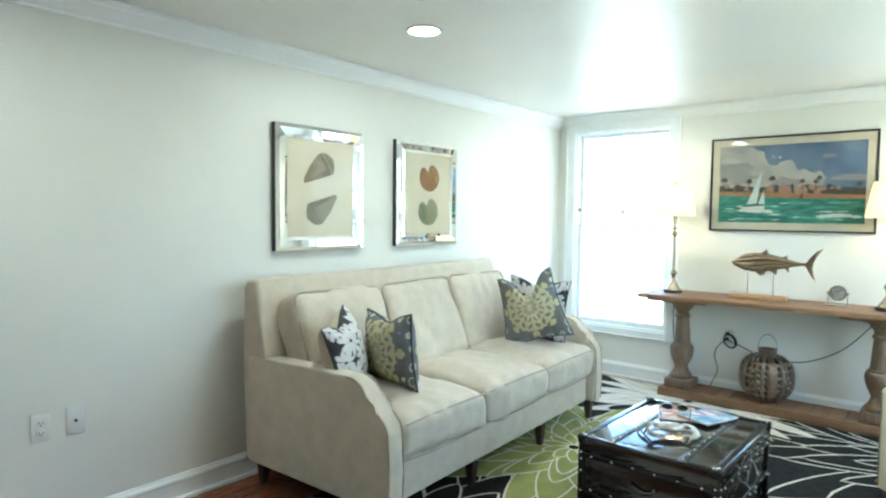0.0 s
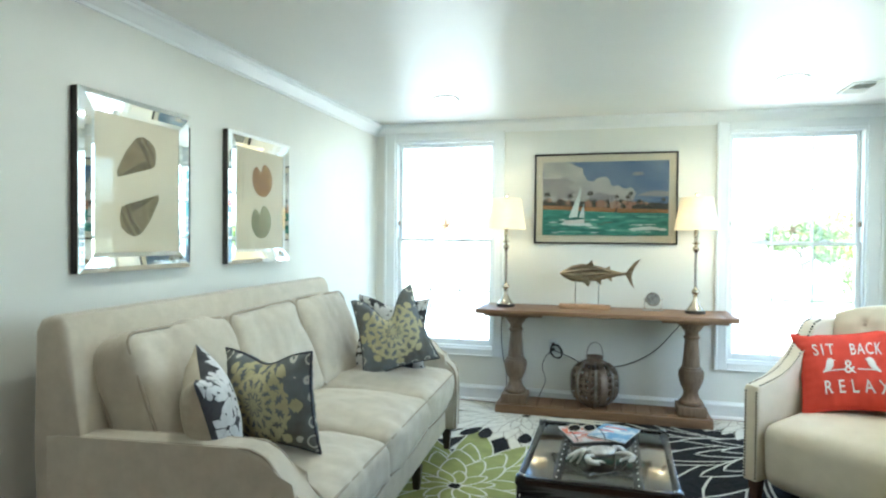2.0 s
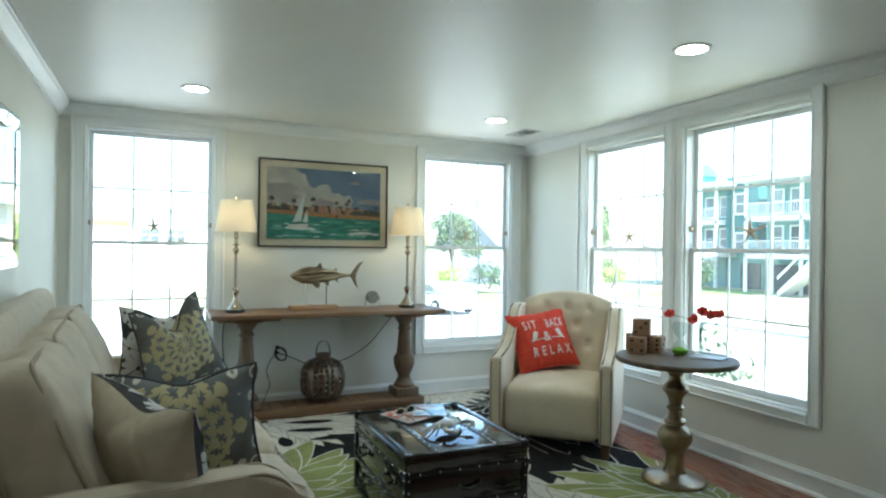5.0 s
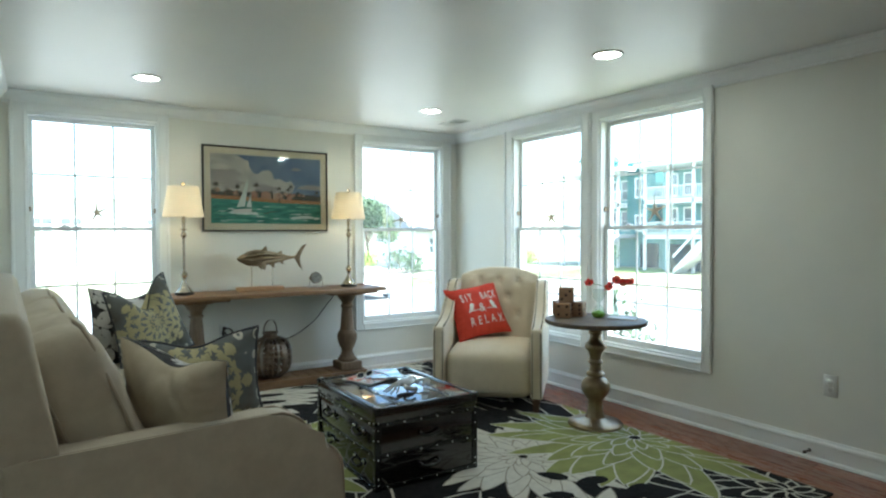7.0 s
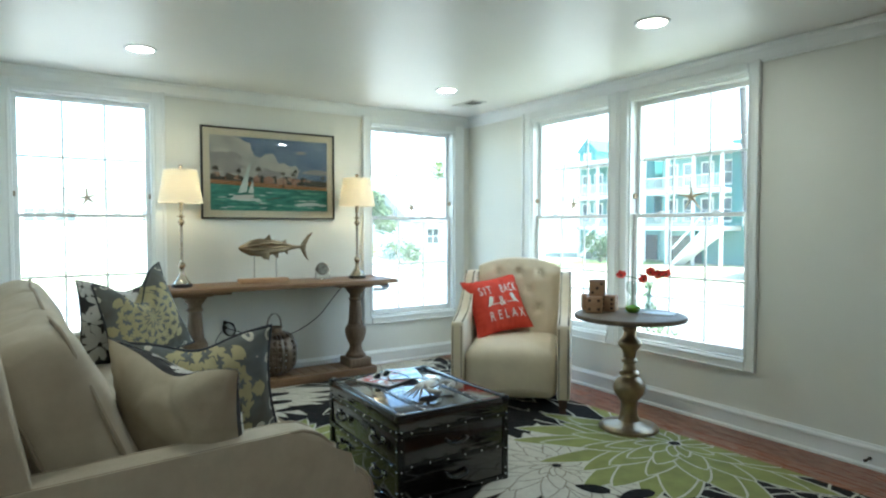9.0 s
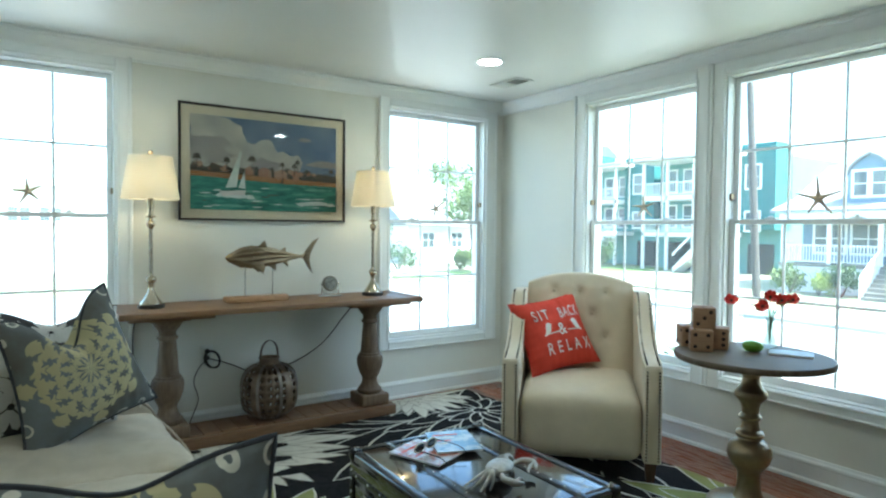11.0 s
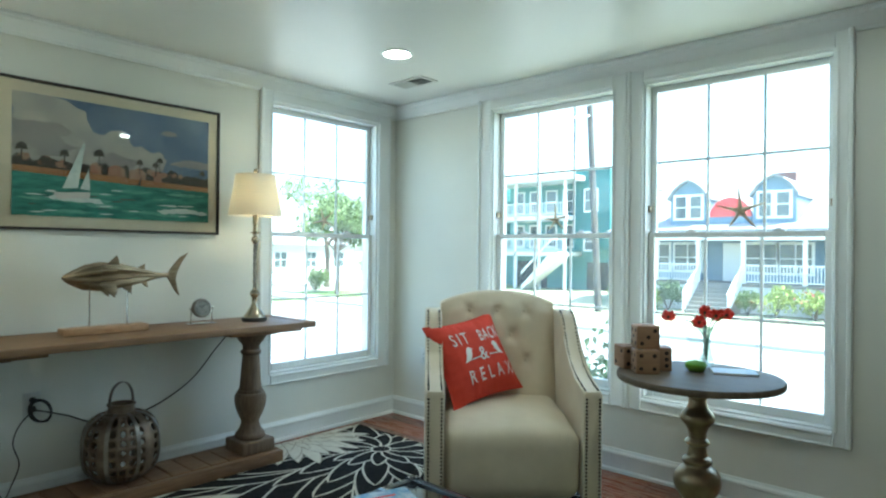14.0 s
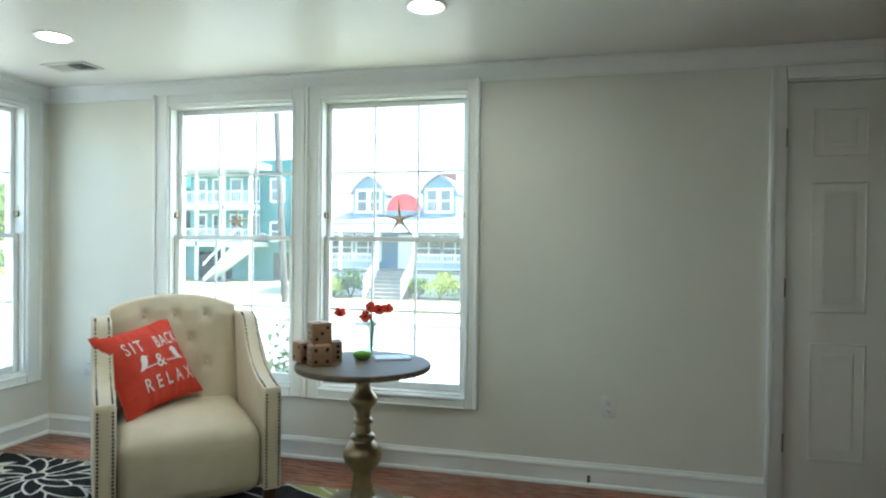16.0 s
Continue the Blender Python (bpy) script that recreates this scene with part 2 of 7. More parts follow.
def extrude(outline, axis, a, b, bevel=0.0, bm=None, mi=0, seg=3):
    """A flat outline of (u, v) drawn out from a to b along the axis: x: (y, z), y: (x, z), z: (x, y)."""
    bm = bm or bmesh.new()
    put = {"x": lambda u, v, w: (w, u, v), "y": lambda u, v, w: (u, w, v), "z": lambda u, v, w: (u, v, w)}[axis]
    va = [bm.verts.new(put(u, v, a)) for u, v in outline]
    vb = [bm.verts.new(put(u, v, b)) for u, v in outline]
    fs = [bm.faces.new(va[::-1]), bm.faces.new(vb)]
    n = len(outline)
    for k in range(n):
        fs.append(bm.faces.new([va[k], va[(k + 1) % n], vb[(k + 1) % n], vb[k]]))
    for f in fs:
        f.material_index = mi
    if bevel:
        es = list(fs[0].edges) + list(fs[1].edges)
        r = bmesh.ops.bevel(bm, geom=es, offset=bevel, segments=seg, affect="EDGES", profile=0.5)
        for f in r["faces"]:
            f.material_index = mi
    return bm


def soft_box(w, d, h, r, crown=0.0, wrinkle=0.0, n=10, seed=0.0, puff=None):
    """A stuffed block round the origin with rounded edges, domed top and bottom and slight creases."""
    bm = bmesh.new()
    half = Vector((w / 2, d / 2, h / 2))

    def coords(hh):
        inner = [-(hh - r) + 2 * (hh - r) * k / n for k in range(n + 1)]
        cap = [r * math.sin(math.pi / 2 * k / 4) for k in range(1, 5)]
        return [-(hh - r) - c for c in cap[::-1]] + inner + [(hh - r) + c for c in cap]

    C = [coords(x) for x in half]
    vs = {}

    def vert(i, j, k):
        if (i, j, k) not in vs:
            p = Vector((C[0][i], C[1][j], C[2][k]))
            q = Vector([max(-(half[a] - r), min(half[a] - r, p[a])) for a in range(3)])
            o = p - q
            if o.length > 1e-6:
                # onto the rounded edge
                m = max(abs(c) for c in o)
                o = o.normalized() * m
            p = q + o
            fx, fy = 1 - (p.x / half.x) ** 2, 1 - (p.y / half.y) ** 2
            fx, fy, fz = max(fx, 0), max(fy, 0), max(1 - (p.z / half.z) ** 2, 0)
            p.z += crown * (fx * fy) ** 0.6 * (p.z / half.z)
            p.y += (crown * 0.35 if puff is None else puff) * (fx * fz) ** 0.6 * (p.y / half.y)
            if wrinkle:
                p += Vector([noise.noise(Vector((p.x * 5 + seed, p.y * 5, p.z * 5 + 3 * a))) for a in range(3)]) * wrinkle
                p.z += wrinkle * 0.6 * noise.noise(Vector((p.x * 16 + seed, p.y * 9, 7.0)))
                p.y += wrinkle * 0.5 * noise.noise(Vector((p.x * 17 + seed, p.z * 7, 3.0)))
            vs[i, j, k] = bm.verts.new(p)
        return vs[i, j, k]

    L = [len(c) - 1 for c in C]
    for a in range(3):
        b, c = (a + 1) % 3, (a + 2) % 3
        for s in (0, L[a]):
            for i in range(L[b]):
                for j in range(L[c]):
                    q = []
                    for di, dj in ((0, 0), (1, 0), (1, 1), (0, 1)):
                        idx = [0, 0, 0]
                        idx[a], idx[b], idx[c] = s, i + di, j + dj
                        q.append(vert(*idx))
                    bm.faces.new(q)
    return bm


def pillow_height(u, v, t, chop=0.0):
    return t * max(0.0, (1 - abs(u) ** 2.6) * (1 - abs(v) ** 2.6)) ** 0.55


def pillow_place(u, v, w, h, chop):
    x = w / 2 * u * (1 - 0.10 * (1 - v * v))
    if chop > 0.1:
        x *= 1 - 0.13 * v
    y = h / 2 * v * (1 - 0.10 * (1 - u * u))
    if chop and v > 0:
        y -= chop * v * v * math.exp(-(u / 0.42) ** 2)
    return x, y


def pillow_mesh(w, h, t, chop=0.0, n=46, seed=1.0):
    """A square cushion in its own xy plane, its face towards +z (material 0) and its back towards -z (material 1)."""
    bm = bmesh.new()
    top, bot = {}, {}
    for i in range(n + 1):
        for j in range(n + 1):
            u, v = -1 + 2 * i / n, -1 + 2 * j / n
            x, y = pillow_place(u, v, w, h, chop)
            z = pillow_height(u, v, t)
            wr = 0.006 * noise.noise(Vector((x * 12 + seed, y * 12, seed))) + 0.004 * noise.noise(Vector((x * 30, y * 8 + seed, 2)))
            fold = -0.02 * chop / 0.08 * math.exp(-(u / 0.22) ** 2) * max(0, v) if chop else 0
            if chop:
                for s, e in ((-0.55, 0.05), (0.4, 0.3)):
                    k = (1 - v) / (1 - e)
                    fold -= 0.011 * math.exp(-((u - s * k) / 0.07) ** 2) * max(0.0, 1 - k) * min(1.0, 4 * k)
            fold -= 0.005 * abs(math.sin(u * 17 + seed)) * max(abs(v) - 0.6, 0) / 0.4 + 0.005 * abs(math.sin(v * 15 + seed)) * max(abs(u) - 0.6, 0) / 0.4
            edge = i in (0, n) or j in (0, n)
            top[i, j] = bm.verts.new((x, y, 0 if edge else z + wr + fold * min(1.0, 2 * z / t)))
            bot[i, j] = top[i, j] if edge else bm.verts.new((x, y, -z + wr - fold * min(1.0, 2 * z / t)))
    for i in range(n):
        for j in range(n):
            bm.faces.new([top[i, j], top[i + 1, j], top[i + 1, j + 1], top[i, j + 1]])
            bm.faces.new([bot[i, j], bot[i, j + 1], bot[i + 1, j + 1], bot[i + 1, j]]).material_index = 1
    return bm


def pillow_rim(w, h, chop, n=24):
    pts = []
    for s in range(4):
        for k in range(n):
            a = -1 + 2 * k / n
            u, v = ((a, -1), (1, a), (-a, 1), (-1, -a))[s]
            pts.append((*pillow_place(u, v, w, h, chop), 0))
    return pts




def upright(c, face, up=(0, 0, 1), turn=0.0):
    """The pose of a flat thing whose +z looks along face and whose +y is as near to up as can be."""
    z = Vector(face).normalized()
    x = Vector(up).cross(z).normalized()
    y = z.cross(x)
    return Matrix.Translation(c) @ Matrix((x, y, z)).transposed().to_4x4() @ pose(0, 0, 0, 0, 0, turn)


def wall_boxes(u0, u1, z0, z1, holes):
    """The rectangles (u0, u1, z0, z1) that are left of a wall round its holes."""
    us = sorted({u0, u1, *[h[0] for h in holes], *[h[1] for h in holes]})
    out = []
    for a, b in zip(us, us[1:]):
        cuts = sorted((h[2], h[3]) for h in holes if h[0] <= a + 1e-6 and h[1] >= b - 1e-6)
        z = z0
        for c, d in cuts:
            if c > z:
                out.append((a, b, z, c))
            z = d
        if z < z1:
            out.append((a, b, z, z1))
    return out


# ---- the room ----
L, R, B, F, H = -3.26, 0.46, 5.30, -5.0, 2.20
T = 0.15
W_TOP, W_BOT, W_MID = 2.065, 0.41, 1.265
# openings: start and end along the wall
W1, W2 = (-3.097, -2.268), (-0.577, 0.29)
W3, W4 = (3.582, 4.417), (2.553, 3.419)
DOOR_Y0, DOOR_Y1, DOOR_H = 0.19, 1.0, 2.05

bm = bmesh.new()
for a, b, c, d in wall_boxes(L - T, R + T, 0, H, [(*W1, W_BOT, W_TOP), (*W2, W_BOT, W_TOP)]):
    box(a, b, B, B + T, c, d, bm=bm)
setting("wall_back", bm, WALL, "off-white painted wall with two windows", smooth=0)
bm = bmesh.new()
for a, b, c, d in wall_boxes(F, B, 0, H, [(*W3, W_BOT, W_TOP), (*W4, W_BOT, W_TOP), (DOOR_Y0, DOOR_Y1, 0, DOOR_H)]):
    box(R, R + T, a, b, c, d, bm=bm)
setting("wall_right", bm, WALL, "off-white painted wall with paired windows and a door", smooth=0)
setting("wall_left", box(L - T, L, F, B, 0, H), WALL, "plain off-white painted wall", smooth=0)
setting("wall_front", box(L - T, R + T, F - T, F, 0, H), WALL, "plain off-white painted wall", smooth=0)
setting("ceiling", box(L - T, R + T, F - T, B + T, H, H + 0.12), CEIL, "satin white ceiling that mirrors the windows softly", smooth=0)
# unseen slab, added so that its overhang blocks sun at the windows
setting("sun_overhang", box(L - 0.6, R + 0.5, F - 0.6, B + 0.5, H + 0.125, H + 0.25), TRIM, "unseen roof slab added to keep direct sun out of the windows", smooth=0)
floor = setting("floor", box(L - T, R + T, F - T, B + T, -0.14, -0.016), SUBFLOOR, "reddish cherry plank floor", smooth=0)

# crown, baseboards
CROWN = [(0, 0), (0.012, 0), (0.016, 0.012), (0.03, 0.02), (0.05, 0.048), (0.062, 0.055), (0.066, 0.066), (0.072, 0.07), (0.072, 0.084), (0, 0.084)]
BASEP = [(0, 0), (0.028, 0), (0.027, 0.012), (0.022, 0.018), (0.015, 0.02), (0.015, 0.088), (0.019, 0.092), (0.017, 0.104), (0.009, 0.112), (0.007, 0.122), (0, 0.122)]


def run(name, prof, z, pieces, label):
    for wall, a, b in pieces:
        if wall == "back":
            bm = extrude([(B - 0.001 - u, z + v) for u, v in prof], "x", a, b)
        elif wall == "right":
            bm = extrude([(R - 0.001 - u, z + v) for u, v in prof], "y", a, b)
        elif wall == "left":
            bm = extrude([(L + 0.001 + u, z + v) for u, v in prof], "y", a, b)
        setting(name, bm, TRIM, label)


run("crown_moulding", CROWN, H - 0.085, [("back", L, R), ("right", F, B), ("left", F, B)], "white crown moulding under the ceiling")
run("baseboard", BASEP, 0.0, [("back", L, R), ("right", 1.074, B), ("right", F, 0.116), ("left", F, B)], "white baseboard with a shoe moulding")


# ---- windows ----
def window(name, wall, a, b, left_casing=0.09, right_casing=0.09, number=1):
    """A double-hung six-over-six window in the opening a to b: frame, sashes, muntins, panes, casing, locks. u runs along the wall, w out of the room."""
    def P(u0, u1, w0, w1, z0, z1, bev=0.002, bm=None):
        if wall == "back":
            return box(u0, u1, B + w0, B + w1, z0, z1, bev, bm, 1)
        return box(R + w0, R + w1, u0, u1, z0, z1, bev, bm, 1)

    win = tagged(new(name), "white double-hung window with grilles between the panes", "window", "", "structure")
    # casing: flat board with a raised outer band and an inner bead
    for part_name, u0, u1, z0, z1 in (("side_casing", a - left_casing, a + 0.004, W_BOT - 0.06, W_TOP + 0.085), ("side_casing", b - 0.004, b + right_casing, W_BOT - 0.06, W_TOP + 0.085)):
        bm = P(u0, u1, -0.018, -0.001, z0, z1, 0.004)
        outer = (u0, u0 + 0.022) if u0 < a - 0.01 else (u1 - 0.022, u1)
        inner = (u1 - 0.016, u1 - 0.001) if u0 < a - 0.01 else (u0 + 0.001, u0 + 0.016)
        P(*outer, -0.028, -0.016, z0 + 0.0005, z1 - 0.0005, 0.005, bm)
        P(*inner, -0.023, -0.017, z0 + 0.06, z1 - 0.085, 0.003, bm)
        part(part_name, bm, TRIM, win)
    bm = P(a + 0.005, b - 0.005, -0.018, -0.001, W_TOP - 0.004, W_TOP + 0.085, 0.004)
    P(a + 0.005, b - 0.005, -0.028, -0.016, W_TOP + 0.062, W_TOP + 0.0845, 0.005, bm)
    P(a + 0.005, b - 0.005, -0.023, -0.017, W_TOP + 0.001, W_TOP + 0.015, 0.003, bm)
    part("head_casing", bm, TRIM, win)
    bm = P(a + 0.005, b - 0.005, -0.018, -0.001, W_BOT - 0.06, W_BOT + 0.004, 0.004)
    P(a + 0.005, b - 0.005, -0.028, -0.016, W_BOT - 0.0595, W_BOT - 0.048, 0.005, bm)
    P(a + 0.005, b - 0.005, -0.023, -0.017, W_BOT - 0.015, W_BOT - 0.001, 0.003, bm)
    part("bottom_casing", bm, TRIM, win)
    # jamb lining and frame
    bm = P(a + 0.0015, a + 0.014, 0.0, T - 0.004, W_BOT + 0.014, W_TOP - 0.014)
    P(b - 0.014, b - 0.0015, 0.0, T - 0.004, W_BOT + 0.014, W_TOP - 0.014, bm=bm)
    P(a + 0.0015, b - 0.0015, 0.0, T - 0.004, W_TOP - 0.014, W_TOP - 0.0015, bm=bm)
    P(a + 0.0015, b - 0.0015, 0.0, T - 0.004, W_BOT + 0.0015, W_BOT + 0.014, bm=bm)
    part("jamb_lining", bm, TRIM, win)
    a2, b2 = a + 0.015, b - 0.015
    for sash, w0, w1, z0, z1 in (("upper_sash", 0.072, 0.10, W_MID - 0.012, W_TOP - 0.0155), ("lower_sash", 0.040, 0.068, W_BOT + 0.0155, W_MID + 0.014)):
        st = 0.027 if sash == "upper_sash" else 0.032
        bt = 0.026 if sash == "upper_sash" else 0.042
        tp = 0.03 if sash == "upper_sash" else 0.026
        bm = P(a2, a2 + st, w0, w1, z0, z1, 0.003)
        P(b2 - st, b2, w0, w1, z0, z1, 0.003, bm)
        P(a2 + st + 0.0005, b2 - st - 0.0005, w0 + 0.0005, w1 - 0.0005, z1 - tp, z1 - 0.0005, 0.003, bm)
        P(a2 + st + 0.0005, b2 - st - 0.0005, w0 + 0.0005, w1 - 0.0005, z0 + 0.0005, z0 + bt, 0.003, bm)
        s = part(sash, bm, VINYL, win)
        wm = (w0 + w1) / 2
        g0, g1, y0, y1 = a2 + st + 0.001, b2 - st - 0.001, z0 + bt + 0.0005, z1 - tp - 0.0005
        for k in (1, 2):
            u = g0 + (g1 - g0) * k / 3
            part("muntin", P(u - 0.007, u + 0.007, wm - 0.004, wm + 0.004, y0, y1, 0.0015), VINYL, s)
        zm = (y0 + y1) / 2
        part("muntin", P(g0, g1, wm - 0.0035, wm + 0.0035, zm - 0.007, zm + 0.007, 0.0015), VINYL, s)
        pane = part("pane", P(g0, g1, wm - 0.0085, wm - 0.0065, y0, y1, 0), PANE, s, smooth=0)
        pane.visible_shadow = False
        if sash == "lower_sash":
            for f in (0.26, 0.74):
                u = a2 + (b2 - a2) * f
                bm = P(u - 0.03, u + 0.03, w0 + 0.003, w1 + 0.002, z1 + 0.0005, z1 + 0.008, 0.003)
                P(u - 0.012, u + 0.012, w0 + 0.004, w1 - 0.004, z1 + 0.006, z1 + 0.017, 0.004, bm)
                part("sash_lock", bm, VINYL, s)
    for u in (a2 + 0.006, b2 - 0.006):
        part("tilt_latch", P(u - 0.006, u + 0.006, 0.03, 0.066, W_MID + 0.12, W_MID + 0.155, 0.004), HINGE, win)
    return win


window("window_1", "back", *W1, left_casing=0.09, right_casing=0.075)
window("window_2", "back", *W2, left_casing=0.08, right_casing=0.10)
window("window_3", "right", *W3, left_casing=0.081, right_casing=0.095)
window("window_4", "right", *W4, left_casing=0.066, right_casing=0.081)


# ---- door ----
door = tagged(new("door_1"), "closed white six-panel interior door", "door", "", "structure")
part("door_leaf", box(R + 0.012, R + 0.047, DOOR_Y0 + 0.012, DOOR_Y1 - 0.012, 0.008, DOOR_H - 0.014, 0.002), DOORP, door)
for u0, u1 in ((0.105, 0.35), (0.46, 0.705)):
    for z0, z1 in ((0.22, 0.79), (0.93, 1.56), (1.68, 1.91)):
        y0, y1 = DOOR_Y1 - u1 - 0.012, DOOR_Y1 - u0 - 0.012
        bm = bmesh.new()
        rings = []
        for ins, dep in ((0, 0.0), (0.008, -0.004), (0.014, 0.006), (0.03, 0.009), (0.05, 0.0), (0.06, -0.002)):
            x = R + 0.0115 + dep
            rings.append([bm.verts.new((x, y, z)) for y, z in ((y0 + ins, z0 + ins), (y1 - ins, z0 + ins), (y1 - ins, z1 - ins), (y0 + ins, z1 - ins))])
        for p, q in zip(rings, rings[1:]):
            for k in range(4):
                bm.faces.new([p[k], p[(k + 1) % 4], q[(k + 1) % 4], q[k]])
        bm.faces.new(rings[-1])
        part("door_panel", bm, DOORP, door, smooth=0)
for z in (0.30, 1.05, 1.77):
    bm = tube([(R + 0.004, DOOR_Y1 - 0.004, z - 0.045), (R + 0.004, DOOR_Y1 - 0.004, z + 0.045)], 0.008, 10)
    part("hinge", bm, HINGE, door, "tarnished brass hinge")
bm = bmesh.new()
box(R - 0.018, R - 0.001, DOOR_Y1, DOOR_Y1 + 0.072, 0, DOOR_H + 0.062, 0.004, bm)
box(R - 0.027, R - 0.017, DOOR_Y1 + 0.05, DOOR_Y1 + 0.0715, 0.0005, DOOR_H + 0.0615, 0.005, bm)
box(R - 0.018, R - 0.001, DOOR_Y0 - 0.072, DOOR_Y0, 0, DOOR_H + 0.062, 0.004, bm)
box(R - 0.018, R - 0.001, DOOR_Y0 + 0.0005, DOOR_Y1 - 0.0005, DOOR_H - 0.002, DOOR_H + 0.062, 0.004, bm)
part("door_casing", bm, TRIM, door)
bm = box(R, R + T, DOOR_Y1 - 0.01, DOOR_Y1 - 0.001, 0, DOOR_H - 0.012)
box(R, R + T, DOOR_Y0 + 0.001, DOOR_Y0 + 0.01, 0, DOOR_H - 0.012, bm=bm)
box(R, R + T, DOOR_Y0 + 0.001, DOOR_Y1 - 0.001, DOOR_H - 0.011, DOOR_H - 0.001, bm=bm)
part("door_jamb", bm, TRIM, door)
setting("door_backing", box(R + T, R + T + 0.03, DOOR_Y0 - 0.05, DOOR_Y1 + 0.05, -0.1, DOOR_H + 0.05), WALL, "plain wall behind the door", smooth=0)

# ---- ceiling fixtures ----
LED = glow("led_lens", (1.0, 0.95, 0.87), 17.0)
# the fifth, at y 0.72, is unseen: added to brighten the sofa end
for x, y in ((-2.455, 2.57), (-2.45, 4.45), (-0.415, 4.37), (-0.41, 2.56), (-2.45, 0.72)):
    d = thing("recessed_light", pose(x, y, H), "round recessed ceiling light, switched on", "ceiling light", "recessed ceiling lights")
    part("trim_ring", lathe([(0.086, -0.001), (0.086, -0.005), (0.079, -0.009), (0.067, -0.007), (0.064, -0.001)]), TRIM, d)
    part("lens", lathe([(0.0, -0.006), (0.045, -0.006), (0.0635, -0.004), (0.0635, -0.0015)]), LED, d, "glowing white lens")
vent = thing("ceiling_vent", pose(0.02, 4.69, H), "small white ceiling air vent with slats", "air vent")
bm = bmesh.new()
for x0, x1, y0, y1 in ((-0.075, 0.075, -0.14, -0.118), (-0.075, 0.075, 0.118, 0.14), (-0.075, -0.055, -0.1175, 0.1175), (0.055, 0.075, -0.1175, 0.1175)):
    box(x0, x1, y0, y1, -0.008, -0.001, 0.002, bm)
part("frame", bm, VENTM, vent)
# flat near-black sheet: the shade behind the slats, put into its colour
part("vent_shade_sheet", box(-0.0545, 0.0545, -0.117, 0.117, -0.0025, -0.001), SLOT, vent, "near-black sheet in place of the shade behind the slats")
for k in range(12):
    y = -0.107 + k * 0.0195
    s = part("slat", box(-0.054, 0.054, -0.007, 0.007, -0.0006, 0.0006), VENTM, vent, m=pose(0, y, -0.0075, 38 if y < 0 else -38, 0, 0))


# ---- outlets ----
def outlet(m, label, cable=False):
    o = thing("wall_outlet", m, label, "outlet")
    part("plate", box(-0.035, 0.035, -0.0575, 0.0575, 0.0005, 0.006, 0.003), PLASTIC, o)
    if cable:
        part("socket", lathe([(0.006, 0.005), (0.006, 0.012), (0.003, 0.012), (0, 0.008)], 12), SLOT, o)
        return o
    for s in (-0.02, 0.02):
        r = part("receptacle", box(-0.016, 0.016, s - 0.014, s + 0.014, 0.005, 0.008, 0.003), PLASTIC, o)
        for x in (-0.006, 0.006):
            part("slot", box(x - 0.001, x + 0.001, s - 0.003, s + 0.006, 0.0078, 0.0084), SLOT, r)
        part("slot", lathe([(0.0025, 0.0078), (0.0025, 0.0084)], 8, at=(0, s - 0.008)), SLOT, r)
    return o


outlet(upright((L, 1.215, 0.485), (1, 0, 0)), "white double wall outlet on the white wall")
outlet(upright((L, 1.34, 0.487), (1, 0, 0)), "white cable wall plate with one dark socket", cable=True)
outlet(upright((R, 1.805, 0.415), (-1, 0, 0)), "white double wall outlet below the window line")
outlet(upright((R, 4.99, 0.44), (-1, 0, 0)), "white double wall outlet beside the room corner")
outlet(upright((-1.80, B, 0.45), (0, -1, 0)), "white double wall outlet with plugs in it")
stop = thing("door_stop", upright((R - 0.016, 1.90, 0.05), (-1, 0, 0)), "small dark spring door stop on the baseboard", "door stop")
part("spring", lathe([(0.009, 0), (0.009, 0.004), (0.005, 0.006), (0.005, 0.045), (0.008, 0.046), (0.008, 0.058), (0, 0.06)], 12), NAIL, stop)


# ---- rug ----
RUG_M = [mat("rug_black", (0.012, 0.012, 0.013), 0.95, col2=(0.022, 0.021, 0.02), scale=30, bump=0.6, bscale=700, spec=0.1),
         mat("rug_cream", (0.66, 0.63, 0.54), 0.95, col2=(0.58, 0.55, 0.47), scale=25, bump=0.6, bscale=700, spec=0.1),
         mat("rug_green", (0.32, 0.335, 0.12), 0.95, col2=(0.24, 0.255, 0.095), scale=8, bump=0.6, bscale=700, spec=0.1),
         mat("rug_taupe", (0.36, 0.32, 0.25), 0.95, col2=(0.29, 0.26, 0.205), scale=20, bump=0.6, bscale=700, spec=0.1)]
RX0, RX1, RY0, RY1 = -2.80, 0.05, 1.60, 5.20
rug = thing("area_rug", pose(0, 0, 0), "black, cream and green rug with large woven dahlia blossoms", "rug")
bm = box(RX0, RX1, RY0, RY1, 0.001, 0.012, 0.004)
part("backing", bm, RUG_M[0], rug)


def clip(poly):
    for ax, lim, sign in ((0, RX0 + 0.006, 1), (0, RX1 - 0.006, -1), (1, RY0 + 0.006, 1), (1, RY1 - 0.006, -1)):
        out = []
        for k in range(len(poly)):
            p, q = poly[k - 1], poly[k]
            a, b = (p[ax] - lim) * sign, (q[ax] - lim) * sign
            if (a >= 0) != (b >= 0):
                t = a / (a - b)
                out.append((p[0] + (q[0] - p[0]) * t, p[1] + (q[1] - p[1]) * t))
            if b >= 0:
                out.append(q)
        poly = out
        if len(poly) < 3:
            return None
    return poly


rug_level = [0.0123]


